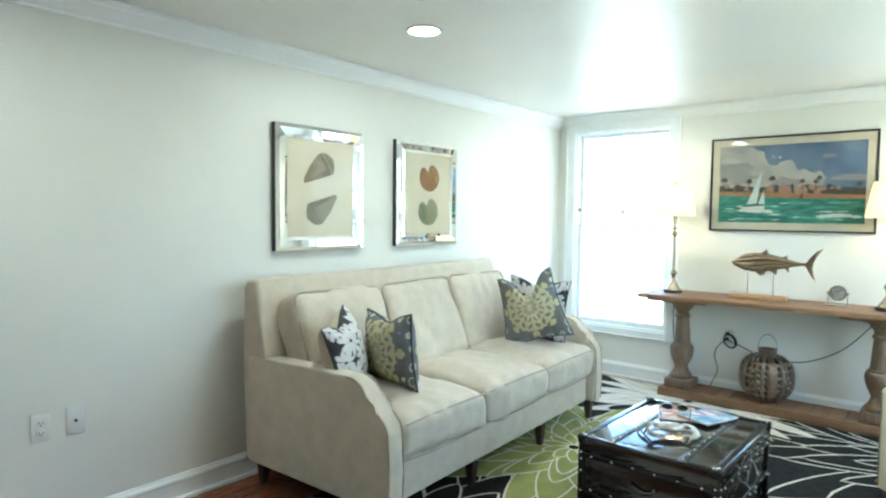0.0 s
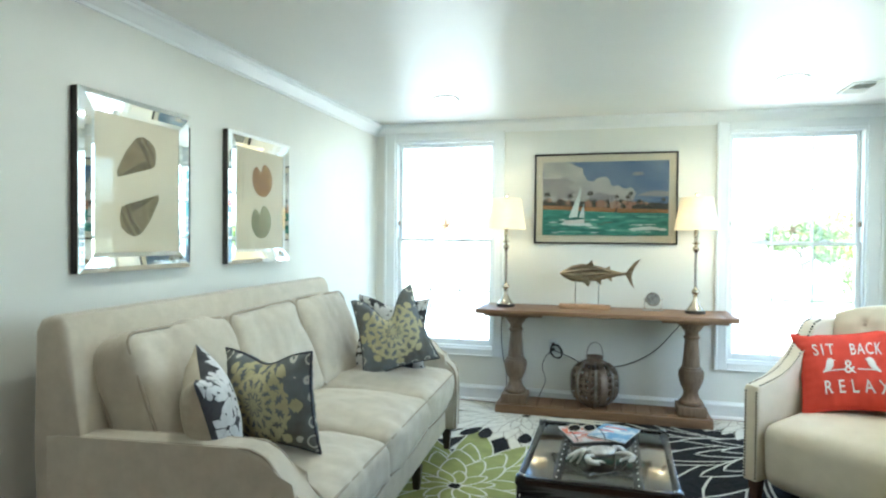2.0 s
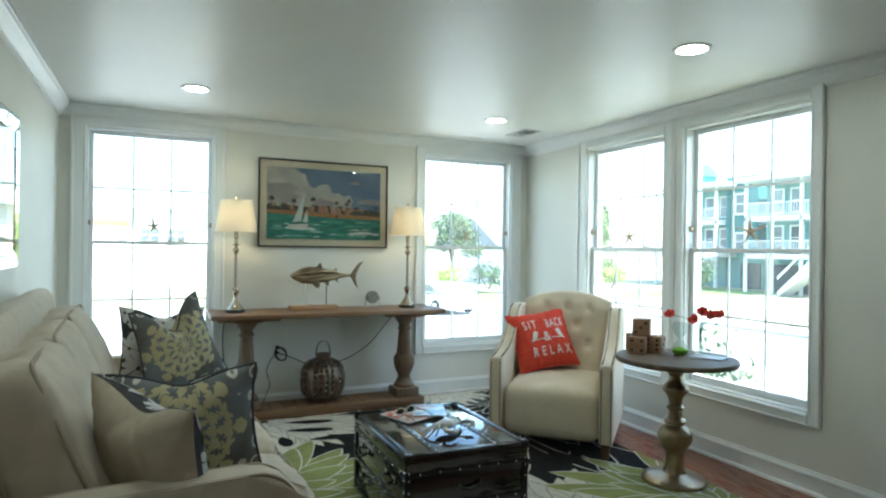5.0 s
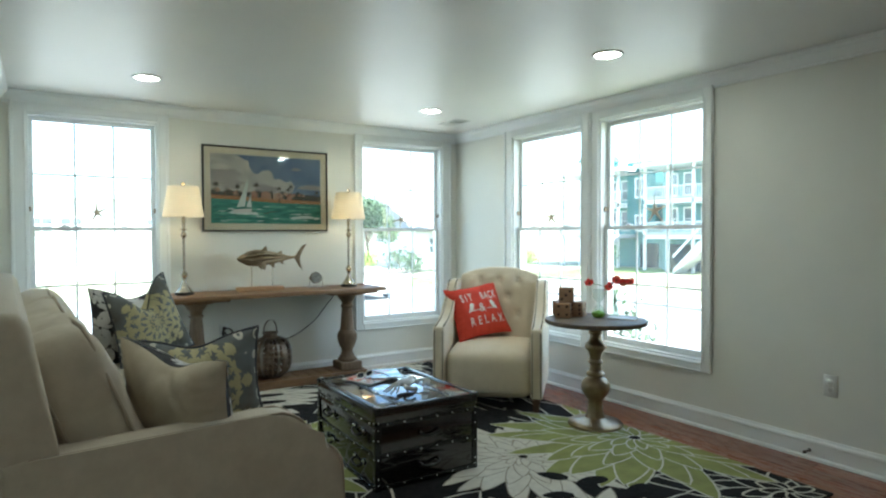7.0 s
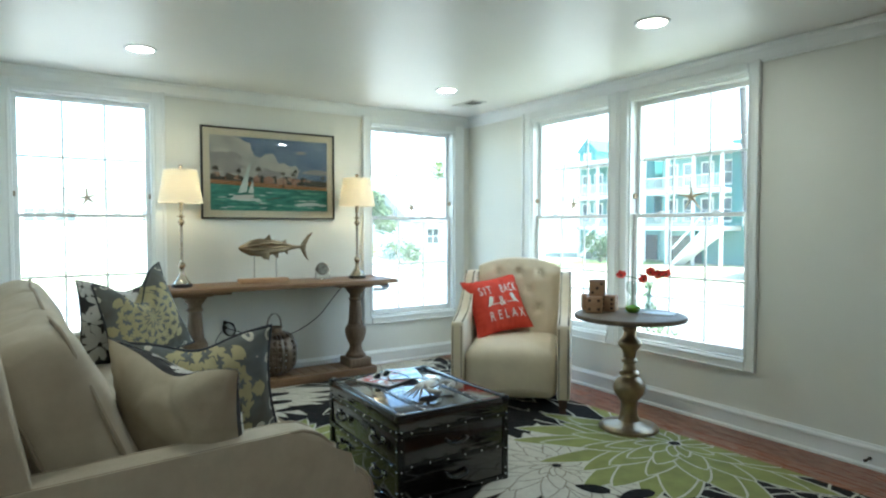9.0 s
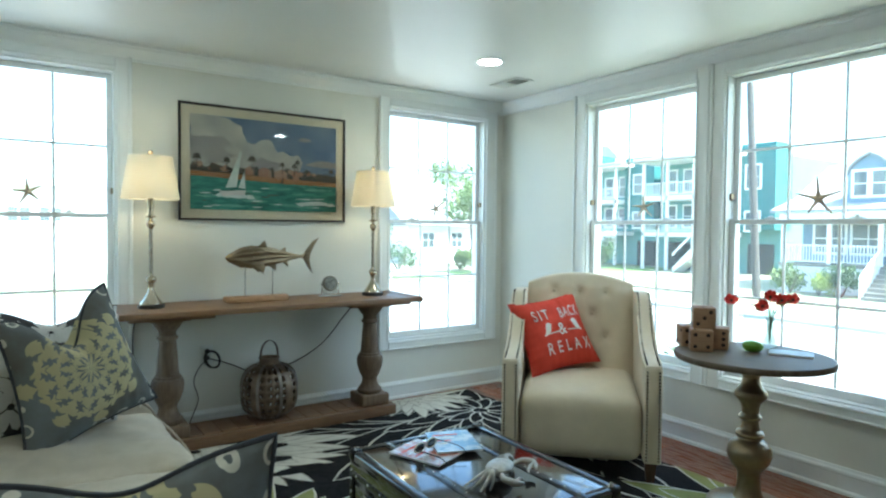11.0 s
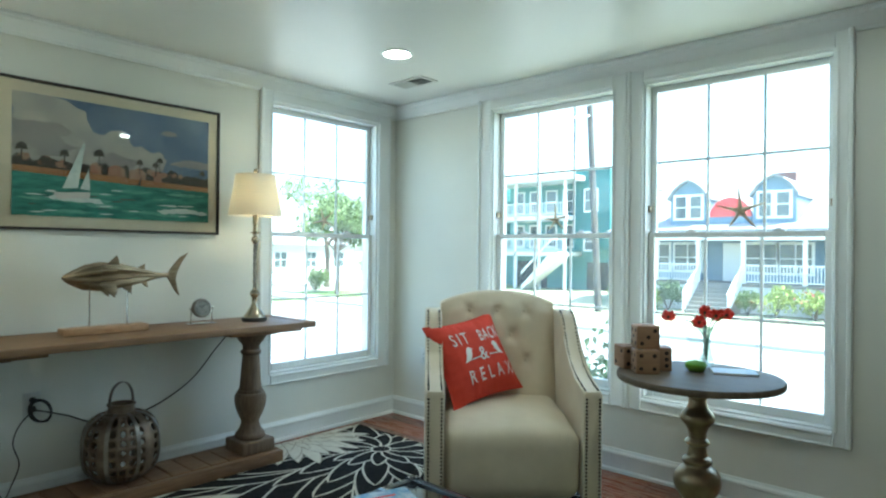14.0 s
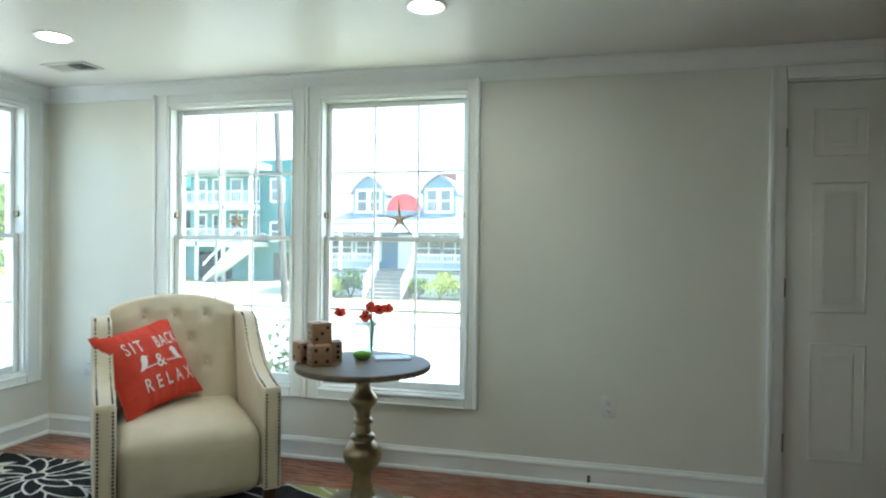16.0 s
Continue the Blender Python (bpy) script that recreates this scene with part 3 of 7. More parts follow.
def petal_outline(cx, cy, ang, r0, r1, w, bend, grow=0.0):
    left, right = [], []
    n = 11
    for k in range(n + 1):
        s = k / n
        half = w * math.sin(math.pi * (0.06 + 0.94 * s) ** 0.85) ** 0.75 + grow
        d = r0 - grow + (r1 - r0 + 2.2 * grow) * s
        off = bend * (s ** 2) * (r1 - r0)
        for side, arr in ((1, left), (-1, right)):
            u, v = d, side * (half if k < n else 0.0) + off
            arr.append((cx + u * math.cos(ang) - v * math.sin(ang), cy + u * math.sin(ang) + v * math.cos(ang)))
    return left + right[::-1]


def blossom(cx, cy, rad, fill, line, rings, count, seed, lw=0.009):
    """A dahlia of rings of pointed petals, each with a contrasting outline, laid from the outside inwards."""
    rnd = random.Random(seed)
    bm = bmesh.new()
    for k in range(rings):
        r1 = rad * (1 - k / rings) ** 0.9
        n = max(5, round(count * (1 - 0.45 * k / rings)))
        shift = rnd.random() * 6
        for i in range(n):
            a = 2 * math.pi * (i + 0.5 * (k % 2)) / n + shift * 0.05 + rnd.uniform(-0.07, 0.07)
            rr = r1 * rnd.uniform(0.9, 1.06)
            w = math.pi * rr / n * rnd.uniform(0.5, 0.66)
            bend = rnd.uniform(-0.16, 0.16)
            for mi, g in ((line, lw), (fill, 0.0)):
                poly = clip(petal_outline(cx, cy, a, rr * 0.2, rr, w, bend, g))
                rug_level[0] += 0.000004
                if poly:
                    vs = [bm.verts.new((x, y, rug_level[0])) for x, y in poly]
                    bm.faces.new(vs).material_index = mi
    ob = part("woven_blossom", bm, RUG_M, rug, smooth=0)
    return ob


blossom(-0.20, 4.70, 1.45, 0, 1, 6, 20, 3, 0.011)
blossom(-2.25, 2.25, 0.95, 0, 1, 4, 15, 5, 0.010)
blossom(-0.10, 1.72, 0.70, 0, 1, 6, 14, 9, 0.010)
blossom(-1.35, 1.75, 0.75, 1, 3, 5, 18, 13, 0.006)
blossom(-1.95, 4.90, 0.85, 1, 3, 6, 22, 11, 0.006)
blossom(-0.45, 5.25, 0.50, 1, 3, 4, 20, 12, 0.005)
blossom(-0.85, 2.75, 0.62, 1, 3, 5, 18, 14, 0.006)
blossom(-2.15, 3.55, 0.88, 2, 1, 5, 16, 21, 0.009)
blossom(-0.10, 2.62, 0.86, 2, 1, 5, 17, 23, 0.009)
bm = bmesh.new()
rnd = random.Random(4)
for cx, cy, a, ln in ((-0.86, 2.40, 2.2, 0.16), (-0.70, 2.30, 3.0, 0.17), (-0.98, 2.24, 2.6, 0.15), (-0.60, 2.14, 3.4, 0.18), (-0.46, 3.35, 1.9, 0.3), (-0.62, 3.42, 2.2, 0.3), (-0.78, 3.36, 2.6, 0.3), (-0.3, 3.45, 1.5, 0.3), (-0.9, 3.2, 2.9, 0.28),
                     (-1.5, 4.75, 3.0, 0.34), (-1.55, 4.55, 2.9, 0.32), (-1.45, 4.38, 3.2, 0.3), (-1.62, 4.95, 3.1, 0.3), (-2.3, 4.35, 1.2, 0.22), (-2.15, 4.33, 1.7, 0.22), (-1.9, 4.3, 1.5, 0.2)):
    poly = clip(petal_outline(cx, cy, a, 0, ln, 0.045, rnd.uniform(-0.1, 0.1)))
    rug_level[0] += 0.000004
    if poly:
        bm.faces.new([bm.verts.new((x, y, rug_level[0])) for x, y in poly])
part("woven_leaves", bm, RUG_M[0], rug, smooth=0)


# ---- sofa ----
sofa = thing("sofa", pose(-2.69, 3.10, 0.0127, 0, 0, 92.3), "beige linen three-seat sofa with sloped arms and dark legs", "sofa")
SW = 2.08
part("seat_frame", box(-SW / 2 + 0.105, SW / 2 - 0.105, -0.40, 0.40, 0.125, 0.315, 0.012, seg=3), LINEN, sofa)
CURVE = [(-0.457, 0.14), (-0.46, 0.30), (-0.455, 0.45), (-0.44, 0.495), (-0.41, 0.525), (-0.37, 0.552), (-0.338, 0.592), (-0.305, 0.632), (-0.262, 0.654), (-0.21, 0.658), (0.1, 0.652), (0.40, 0.646)]
ARM = [(0.46, 0.125), (-0.457, 0.125)] + CURVE[1:] + [(0.46, 0.64)]
for s in (-1, 1):
    a, b = (-SW / 2, -SW / 2 + 0.10) if s < 0 else (SW / 2 - 0.10, SW / 2)
    arm = part("arm", extrude(ARM, "x", a, b, 0.022, seg=4), LINEN, sofa)
    for x in (a + 0.007, b - 0.007):
        part("piping", tube(smooth_path([(x, y + 0.002, z - 0.003) for y, z in CURVE], 3), 0.0045, 6), PIPING, arm)
BACK = [(0.24, 0.125), (0.50, 0.125), (0.505, 0.60), (0.51, 0.965), (0.49, 1.003), (0.45, 1.017), (0.415, 1.010), (0.392, 0.975), (0.325, 0.60)]
part("backrest", extrude(BACK, "x", -SW / 2 + 0.012, SW / 2 - 0.012, 0.025, seg=4), LINEN, sofa)
cw = (SW - 0.21) / 3


def welt(w, h, y, r=0.05, bow=0.0):
    """A closed cord round a cushion's face, a rounded rectangle in x and z."""
    pts = []
    for cx, cz, a0 in ((1, 1, 0), (-1, 1, 90), (-1, -1, 180), (1, -1, 270)):
        for k in range(7):
            a = math.radians(a0 + 15 * k)
            pts.append((cx * (w / 2 - r) + r * math.cos(a), y, cz * (h / 2 - r) + r * math.sin(a)))
    return [(x * (1 + bow * (1 - (2 * z / h) ** 2)), y, z) for x, y, z in pts]


for k in range(3):
    x = -SW / 2 + 0.105 + cw * (k + 0.5)
    c = part("seat_cushion", soft_box(cw - 0.002, 0.70, 0.165, 0.04, 0.05, 0.020, n=18, seed=k * 7.0), LINEN, sofa, m=pose(x, -0.098, 0.403, 1.5, 0, 0))
    for z in (-0.075, 0.075):
        part("piping", tube([(u * (cw / 2 - 0.022), v, z * (1 + 0.12 * (1 - u * u))) for u, v in [(-1 + i / 8, -0.347 - 0.006 * (1 - (-1 + i / 8) ** 2)) for i in range(17)]], 0.004, 6), PIPING, c)
    b = part("back_cushion", soft_box(cw - 0.008, 0.165, 0.49, 0.04, 0.012, 0.022, n=18, seed=k * 5.0 + 2, puff=0.035), LINEN, sofa, m=pose(x, 0.258, 0.690, -21.5, (1.5, -1, 0.5)[k], (k - 1) * -1.5))
    for y in (-0.075, 0.075):
        part("piping", tube(welt(cw - 0.022, 0.482, y), 0.0055, 6, closed=True), PIPING, b)
for x in (-SW / 2 + 0.07, -SW / 6, SW / 6, SW / 2 - 0.07):
    for y in ((-0.40, 0.43) if abs(x) > 0.5 else (-0.38,)):
        bm = bmesh.new()
        g = bmesh.ops.create_cone(bm, segments=4, radius1=0.022, radius2=0.036, depth=0.124, cap_ends=True, matrix=pose(x, y, 0.0625, 0, 0, 45))
        bmesh.ops.bevel(bm, geom=bm.edges[:], offset=0.003, segments=2, affect="EDGES")
        part("leg", bm, DARKLEG, sofa, "dark espresso tapered leg")


# ---- scatter pillows ----
def medallion(name, base, base2, gold):
    """Printed cotton: a lace-like round medallion of gold on grey-blue with small motifs round it."""
    m = mat(name, base, 0.85, col2=base2, scale=4.5, bump=0.3, bscale=900, spec=0.2)
    n, l = m.node_tree.nodes, m.node_tree.links
    b = n["Principled BSDF"]
    co = n.new("ShaderNodeTexCoord")
    sp = n.new("ShaderNodeSeparateXYZ")
    l.new(co.outputs["Object"], sp.inputs[0])

    def mt(op, a, c=None, d=None):
        x = n.new("ShaderNodeMath")
        x.operation = op
        for i, v in enumerate((a, c, d)):
            if v is None:
                continue
            if isinstance(v, (int, float)):
                x.inputs[i].default_value = v
            else:
                l.new(v, x.inputs[i])
        return x.outputs[0]

    X, Y = sp.outputs[0], sp.outputs[1]
    r = mt("SQRT", mt("ADD", mt("MULTIPLY", X, X), mt("MULTIPLY", Y, Y)))
    a = mt("ARCTAN2", Y, X)
    lobes = mt("COSINE", mt("MULTIPLY", a, 8.0))
    edge = mt("ADD", 0.163, mt("MULTIPLY", lobes, 0.018))
    inside = mt("LESS_THAN", r, edge)
    lace = mt("ADD", mt("SINE", mt("ADD", mt("MULTIPLY", r, 150.0), mt("MULTIPLY", lobes, 1.5))), mt("MULTIPLY", mt("COSINE", mt("MULTIPLY", a, 16.0)), 0.9))
    fine = mt("SINE", mt("ADD", mt("MULTIPLY", r, 420.0), mt("MULTIPLY", mt("COSINE", mt("MULTIPLY", a, 24.0)), 2.2)))
    lace = mt("ADD", lace, mt("MULTIPLY", fine, 0.75))
    on = mt("MULTIPLY", inside, mt("GREATER_THAN", lace, -0.6))
    # scrolls outside
    vo = n.new("ShaderNodeTexVoronoi")
    vo.feature, vo.distance = "F1", "EUCLIDEAN"
    vo.inputs["Scale"].default_value, vo.inputs["Randomness"].default_value = 15.0, 0.35
    l.new(co.outputs["Object"], vo.inputs["Vector"])
    ring = mt("MULTIPLY", mt("GREATER_THAN", vo.outputs["Distance"], 0.27), mt("LESS_THAN", vo.outputs["Distance"], 0.35))
    scroll = mt("MULTIPLY", ring, mt("GREATER_THAN", r, 0.178))
    old = b.inputs["Base Color"].links[0].from_socket
    m1, m2 = n.new("ShaderNodeMix"), n.new("ShaderNodeMix")
    m1.data_type = m2.data_type = "RGBA"
    l.new(on, m1.inputs["Factor"])
    l.new(old, m1.inputs["A"])
    m1.inputs["B"].default_value = (*gold, 1)
    l.new(scroll, m2.inputs["Factor"])
    l.new(m1.outputs["Result"], m2.inputs["A"])
    m2.inputs["B"].default_value = (0.60, 0.58, 0.50, 1)
    l.new(m2.outputs["Result"], b.inputs["Base Color"])
    return m


MEDAL = medallion("medallion_print", (0.19, 0.215, 0.235), (0.125, 0.12, 0.10), (0.47, 0.425, 0.25))
FLORAL_DARK = mat("floral_black", (0.045, 0.043, 0.048), 0.85, col2=(0.07, 0.068, 0.07), scale=20, bump=0.3, bscale=900, spec=0.2)
FLORAL_WHITE = mat("floral_white", (0.66, 0.65, 0.63), 0.85, col2=(0.58, 0.57, 0.55), scale=30, bump=0.3, bscale=900, spec=0.2)
OATMEAL = mat("oatmeal_linen", (0.55, 0.485, 0.37), 0.9, col2=(0.46, 0.40, 0.30), scale=12, bump=0.6, bscale=420, spec=0.2)
EDGING = mat("charcoal_piping", (0.045, 0.05, 0.06), 0.8, bump=0.3, bscale=700)


def pillow(m, w, h, t, mats, label, chop=0.0, rim=None, seed=1.0, group="scatter pillows on the sofa"):
    p = thing("throw_pillow", m, label, "pillow", group)
    part("cover", pillow_mesh(w, h, t, chop, seed=seed), mats, p)
    if rim:
        part("piping", tube(pillow_rim(w, h, chop), 0.005, 6, closed=True), rim, p)
    return p


def surface_polys(p, polys, w, h, t, chop, material, name, lift=0.004):
    """Printed shapes, given as outlines in (u, v), laid onto a pillow's face."""
    bm = bmesh.new()
    for poly in polys:
        bm.faces.new([bm.verts.new((u, v, 0)) for u, v in poly])
    bmesh.ops.triangulate(bm, faces=bm.faces[:])
    for _ in range(2):
        bmesh.ops.subdivide_edges(bm, edges=[e for e in bm.edges if e.calc_length() > 0.1], cuts=1, use_grid_fill=True)
        bmesh.ops.triangulate(bm, faces=[f for f in bm.faces if len(f.verts) > 3])
    for v in bm.verts:
        u, q = max(-0.985, min(0.985, v.co.x)), max(-0.985, min(0.985, v.co.y))
        x, y = pillow_place(u, q, w, h, chop)
        v.co = (x, y, pillow_height(u, q, t) + lift)
    ob = part(name, bm, material, p, smooth=60)
    return ob


def daisy(cx, cy, r, n, seed):
    rnd = random.Random(seed)
    out = []
    for i in range(n):
        a = 2 * math.pi * i / n + rnd.uniform(-0.15, 0.15)
        out.append([(cx + (d * math.cos(a) - s * math.sin(a)) * r, cy + (d * math.sin(a) + s * math.cos(a)) * r) for d, s in ((0.12, -0.03), (0.5, -0.17), (0.85, -0.15), (1.0, 0), (0.85, 0.15), (0.5, 0.17), (0.12, 0.03))])
    return out


p = pillow(upright((-2.665, 2.265, 0.70), (0.80, 0.54, 0.26), turn=7), 0.42, 0.37, 0.085, [FLORAL_DARK, OATMEAL], "throw pillow with black and white floral front and oatmeal linen back", 0.045, seed=3.0)
polys = []
for i, (cx, cy, r) in enumerate(((-0.45, 0.45, 0.46), (0.45, 0.5, 0.48), (0.0, -0.1, 0.46), (-0.62, -0.5, 0.42), (0.6, -0.45, 0.44), (-0.05, 0.78, 0.3), (-0.85, 0.0, 0.3), (0.82, 0.05, 0.32), (0.02, -0.72, 0.34), (-0.9, 0.85, 0.26), (0.9, 0.9, 0.24), (0.9, -0.9, 0.26), (-0.9, -0.92, 0.26))):
    polys += daisy(cx, cy, r, 11, i)
surface_polys(p, polys, 0.42, 0.37, 0.085, 0.045, FLORAL_WHITE, "floral_print")
pillow(upright((-2.565, 2.475, 0.705), (-0.27, -0.95, -0.06), turn=4), 0.43, 0.35, 0.085, [MEDAL, MEDAL], "grey-blue throw pillow with gold medallion print and dark piping", 0.035, EDGING, 8.0)
pillow(upright((-2.56, 3.73, 0.765), (0.42, -0.89, 0.10), turn=15), 0.39, 0.44, 0.09, [MEDAL, MEDAL], "plump grey-blue throw pillow with gold medallion print, dented on top", 0.15, EDGING, 12.0)
p = pillow(upright((-2.62, 3.90, 0.73), (0.25, -0.95, 0.14), turn=-3), 0.42, 0.42, 0.05, [FLORAL_DARK, OATMEAL], "black and white floral throw pillow tucked behind another", 0.04, seed=5.0)
surface_polys(p, polys, 0.42, 0.42, 0.05, 0.04, FLORAL_WHITE, "floral_print")

# ---- armchair ----
chair = thing("armchair", pose(-0.215, 3.815, 0.0127, 0, 0, -46), "cream upholstered armchair with tufted back and nailhead trim", "armchair")
CWID, CDEP = 0.755, 0.76
y0, y1 = -CDEP / 2, CDEP / 2
SIDE = [(y1 - 0.03, 0.10), (y0, 0.10), (y0, 0.545), (y0 + 0.012, 0.562), (y0 + 0.07, 0.572), (y0 + 0.16, 0.59), (y0 + 0.26, 0.625), (y0 + 0.34, 0.68), (y0 + 0.40, 0.75), (y0 + 0.44, 0.81), (y0 + 0.48, 0.845), (y0 + 0.53, 0.858), (y1 - 0.06, 0.855), (y1 - 0.015, 0.84), (y1 + 0.02, 0.60)]
for s in (-1, 1):
    a, b = (-CWID / 2, -CWID / 2 + 0.082) if s < 0 else (CWID / 2 - 0.082, CWID / 2)
    arm = part("arm", extrude(SIDE, "x", a, b, 0.012, seg=3), CREAM, chair)
    bm = bmesh.new()
    for x in (a + 0.013, b - 0.013):
        path = [Vector((x, y0 - 0.001, 0.115 + 0.0155 * k)) for k in range(28)]
        edge = smooth_path([(x, y, z + 0.001) for y, z in SIDE[3:12]], 10)
        d = 0.0
        for u, v in zip(edge, edge[1:]):
            d += (v - u).length
            if d > 0.0155:
                path.append(v)
                d = 0.0
        for q in path:
            bmesh.ops.create_icosphere(bm, subdivisions=1, radius=0.0057, matrix=Matrix.Translation(q))
    tagged(part("nailhead_trim", bm, NAIL, arm, "dark nailhead trim"), kind="stuff")
# tufted back: a padded sheet with buttons in a diamond pattern
TUFTS = [(x, z) for row, z in enumerate((0.60, 0.725, 0.85)) for x in ((-0.07, 0.07) if row % 2 else (-0.145, 0.0, 0.145))]
inner = CWID / 2 - 0.080
bm = bmesh.new()
grid = {}
NX, NZ = 56, 52
for i in range(NX + 1):
    for j in range(NZ + 1):
        u, v = -1 + 2 * i / NX, j / NZ
        x = u * inner
        top = 0.945 - 0.06 * abs(u) ** 2.2
        z = 0.36 + (top - 0.36) * v
        y = 0.155 + 0.11 * v + 0.06 * (1 - u * u) * 0.35
        dip = sum(math.exp(-((x - tx) ** 2 + (z - tz) ** 2) / 0.0010) for tx, tz in TUFTS)
        fold = sum(0.35 * math.exp(-((abs(x - tx) - abs(z - tz) * 0.67) ** 2) / 0.00012) * math.exp(-((x - tx) ** 2 + (z - tz) ** 2) / 0.0024) for tx, tz in TUFTS)
        puff = 0.035 * (1 - abs(u) ** 6) * min(1, (1 - v) * 7 + 0.15)
        y -= puff - 0.019 * min(1.2, dip + fold)
        grid[i, j] = bm.verts.new((x, y, z))
for i in range(NX):
    for j in range(NZ):
        bm.faces.new([grid[i, j], grid[i + 1, j], grid[i + 1, j + 1], grid[i, j + 1]])
rim = [grid[0, j] for j in range(NZ + 1)] + [grid[i, NZ] for i in range(1, NX + 1)] + [grid[NX, j] for j in range(NZ - 1, -1, -1)]
back = [bm.verts.new((v.co.x, 0.375 - 0.02 * (0.9 - v.co.z), v.co.z - (0.018 if v.co.z > 0.8 else 0))) for v in rim]
mid = [bm.verts.new((v.co.x, v.co.y + 0.03, v.co.z + (0.008 if v.co.z > 0.8 else 0))) for v in rim]
for a, b in ((rim, mid), (mid, back)):
    for k in range(len(rim) - 1):
        bm.faces.new([a[k], a[k + 1], b[k + 1], b[k]])
bm.faces.new(back[::-1])
tb = part("backrest", bm, CREAM, chair, "button-tufted backrest", smooth=60)
for tx, tz in TUFTS:
    v = (tz - 0.36) / (0.94 - 0.36)
    y = 0.155 + 0.11 * v + 0.021 * (1 - (tx / inner) ** 2) - 0.035 + 0.019 * 1.12
    part("button", lathe([(0.0, -0.006), (0.007, -0.0045), (0.010, 0.0), (0.008, 0.003)], 12, rot=pose(tx, y, tz, 90, 0, 0) @ pose(0, 0, 0, 180, 0, 0)), CREAM, tb)
bm = soft_box(CWID - 0.168, 0.59, 0.30, 0.06, 0.03, 0.004, seed=4.0)
part("seat", bm, CREAM, chair, m=pose(0, -0.075, 0.255, 3.0, 0, 0))
part("back_panel", box(-CWID / 2 + 0.084, CWID / 2 - 0.084, 0.26, 0.372, 0.105, 0.42, 0.01), CREAM, chair)
for x in (-CWID / 2 + 0.045, CWID / 2 - 0.045):
    for y in (y0 + 0.045, y1 - 0.06):
        bm = bmesh.new()
        bmesh.ops.create_cone(bm, segments=4, radius1=0.026, radius2=0.040, depth=0.10, cap_ends=True, matrix=pose(x, y, 0.05, 0, 0, 45))
        bmesh.ops.bevel(bm, geom=bm.edges[:], offset=0.003, segments=2, affect="EDGES")
        part("leg", bm, BROWNLEG, chair, "walnut-brown tapered leg")

# red pillow with printed words
RW, RH, RT = 0.43, 0.42, 0.075
rm = upright((-0.26, 3.965, 0.64), (-0.253, -0.847, 0.469), turn=9)
redp = thing("throw_pillow", rm, "coral red throw pillow with white words and birds", "pillow")
part("cover", pillow_mesh(RW, RH, RT, 0.0, seed=6.0), [RED, RED], redp)
part("piping", tube(pillow_rim(RW, RH, 0.0), 0.004, 6, closed=True), RED, redp)


def letters(text, cx, cy, height, squeeze=1.0, spread=1.2):
    cu = bpy.data.curves.new("words", "FONT")
    cu.body, cu.align_x, cu.align_y, cu.size, cu.resolution_u = text, "CENTER", "CENTER", 1.0, 3
    cu.offset, cu.space_character = 0.006, spread
    ob = bpy.data.objects.new("words", cu)
    me = bpy.data.meshes.new_from_object(ob)
    b = bmesh.new()
    b.from_mesh(me)
    bpy.data.objects.remove(ob)
    bpy.data.meshes.remove(me)
    for v in b.verts:
        v.co = (cx + v.co.x * height * squeeze, cy + v.co.y * height, 0)
    return b


def print_on(p, b, w, h, t, name, material):
    bmesh.ops.triangulate(b, faces=b.faces[:])
    for _ in range(2):
        bmesh.ops.subdivide_edges(b, edges=[e for e in b.edges if e.calc_length() > 0.07], cuts=1)
        bmesh.ops.triangulate(b, faces=[f for f in b.faces if len(f.verts) > 3])
    for v in b.verts:
        u, q = max(-0.99, min(0.99, v.co.x)), max(-0.99, min(0.99, v.co.y))
        v.co = (*pillow_place(u, q, w, h, 0), pillow_height(u, q, t) + 0.0055)
    part(name, b, material, p, smooth=60)


for text, cx, cy, hh, sq, sp in (("SIT", -0.42, 0.47, 0.46, 0.62, 1.35), ("BACK", 0.47, 0.45, 0.46, 0.52, 1.15), ("&", 0.06, -0.02, 0.50, 0.8, 1.0), ("RELAX", 0.14, -0.52, 0.46, 0.66, 1.75)):
    print_on(redp, letters(text, cx, cy, hh, sq, sp), RW, RH, RT, "printed_word", PRINT)
BIRD = [(-0.20, -0.16), (-0.12, -0.02), (-0.09, 0.10), (-0.04, 0.17), (0.02, 0.18), (0.07, 0.14), (0.12, 0.12), (0.07, 0.10), (0.05, 0.0), (0.0, -0.08), (-0.06, -0.11), (-0.13, -0.15)]
for cx, cy, fx in ((-0.32, 0.04, 1), (0.52, 0.04, -1)):
    b = bmesh.new()
    b.faces.new([b.verts.new((cx + fx * u * 1.0, cy + v * 1.1, 0)) for u, v in BIRD])
    print_on(redp, b, RW, RH, RT, "printed_bird", PRINT)
    b = bmesh.new()
    b.faces.new([b.verts.new((cx + fx * u, cy + v, 0)) for u, v in ((-0.2, -0.15), (0.28, -0.13), (0.3, -0.10), (0.26, -0.10), (-0.05, -0.115), (-0.2, -0.13))])
    print_on(redp, b, RW, RH, RT, "printed_twig", PRINT)

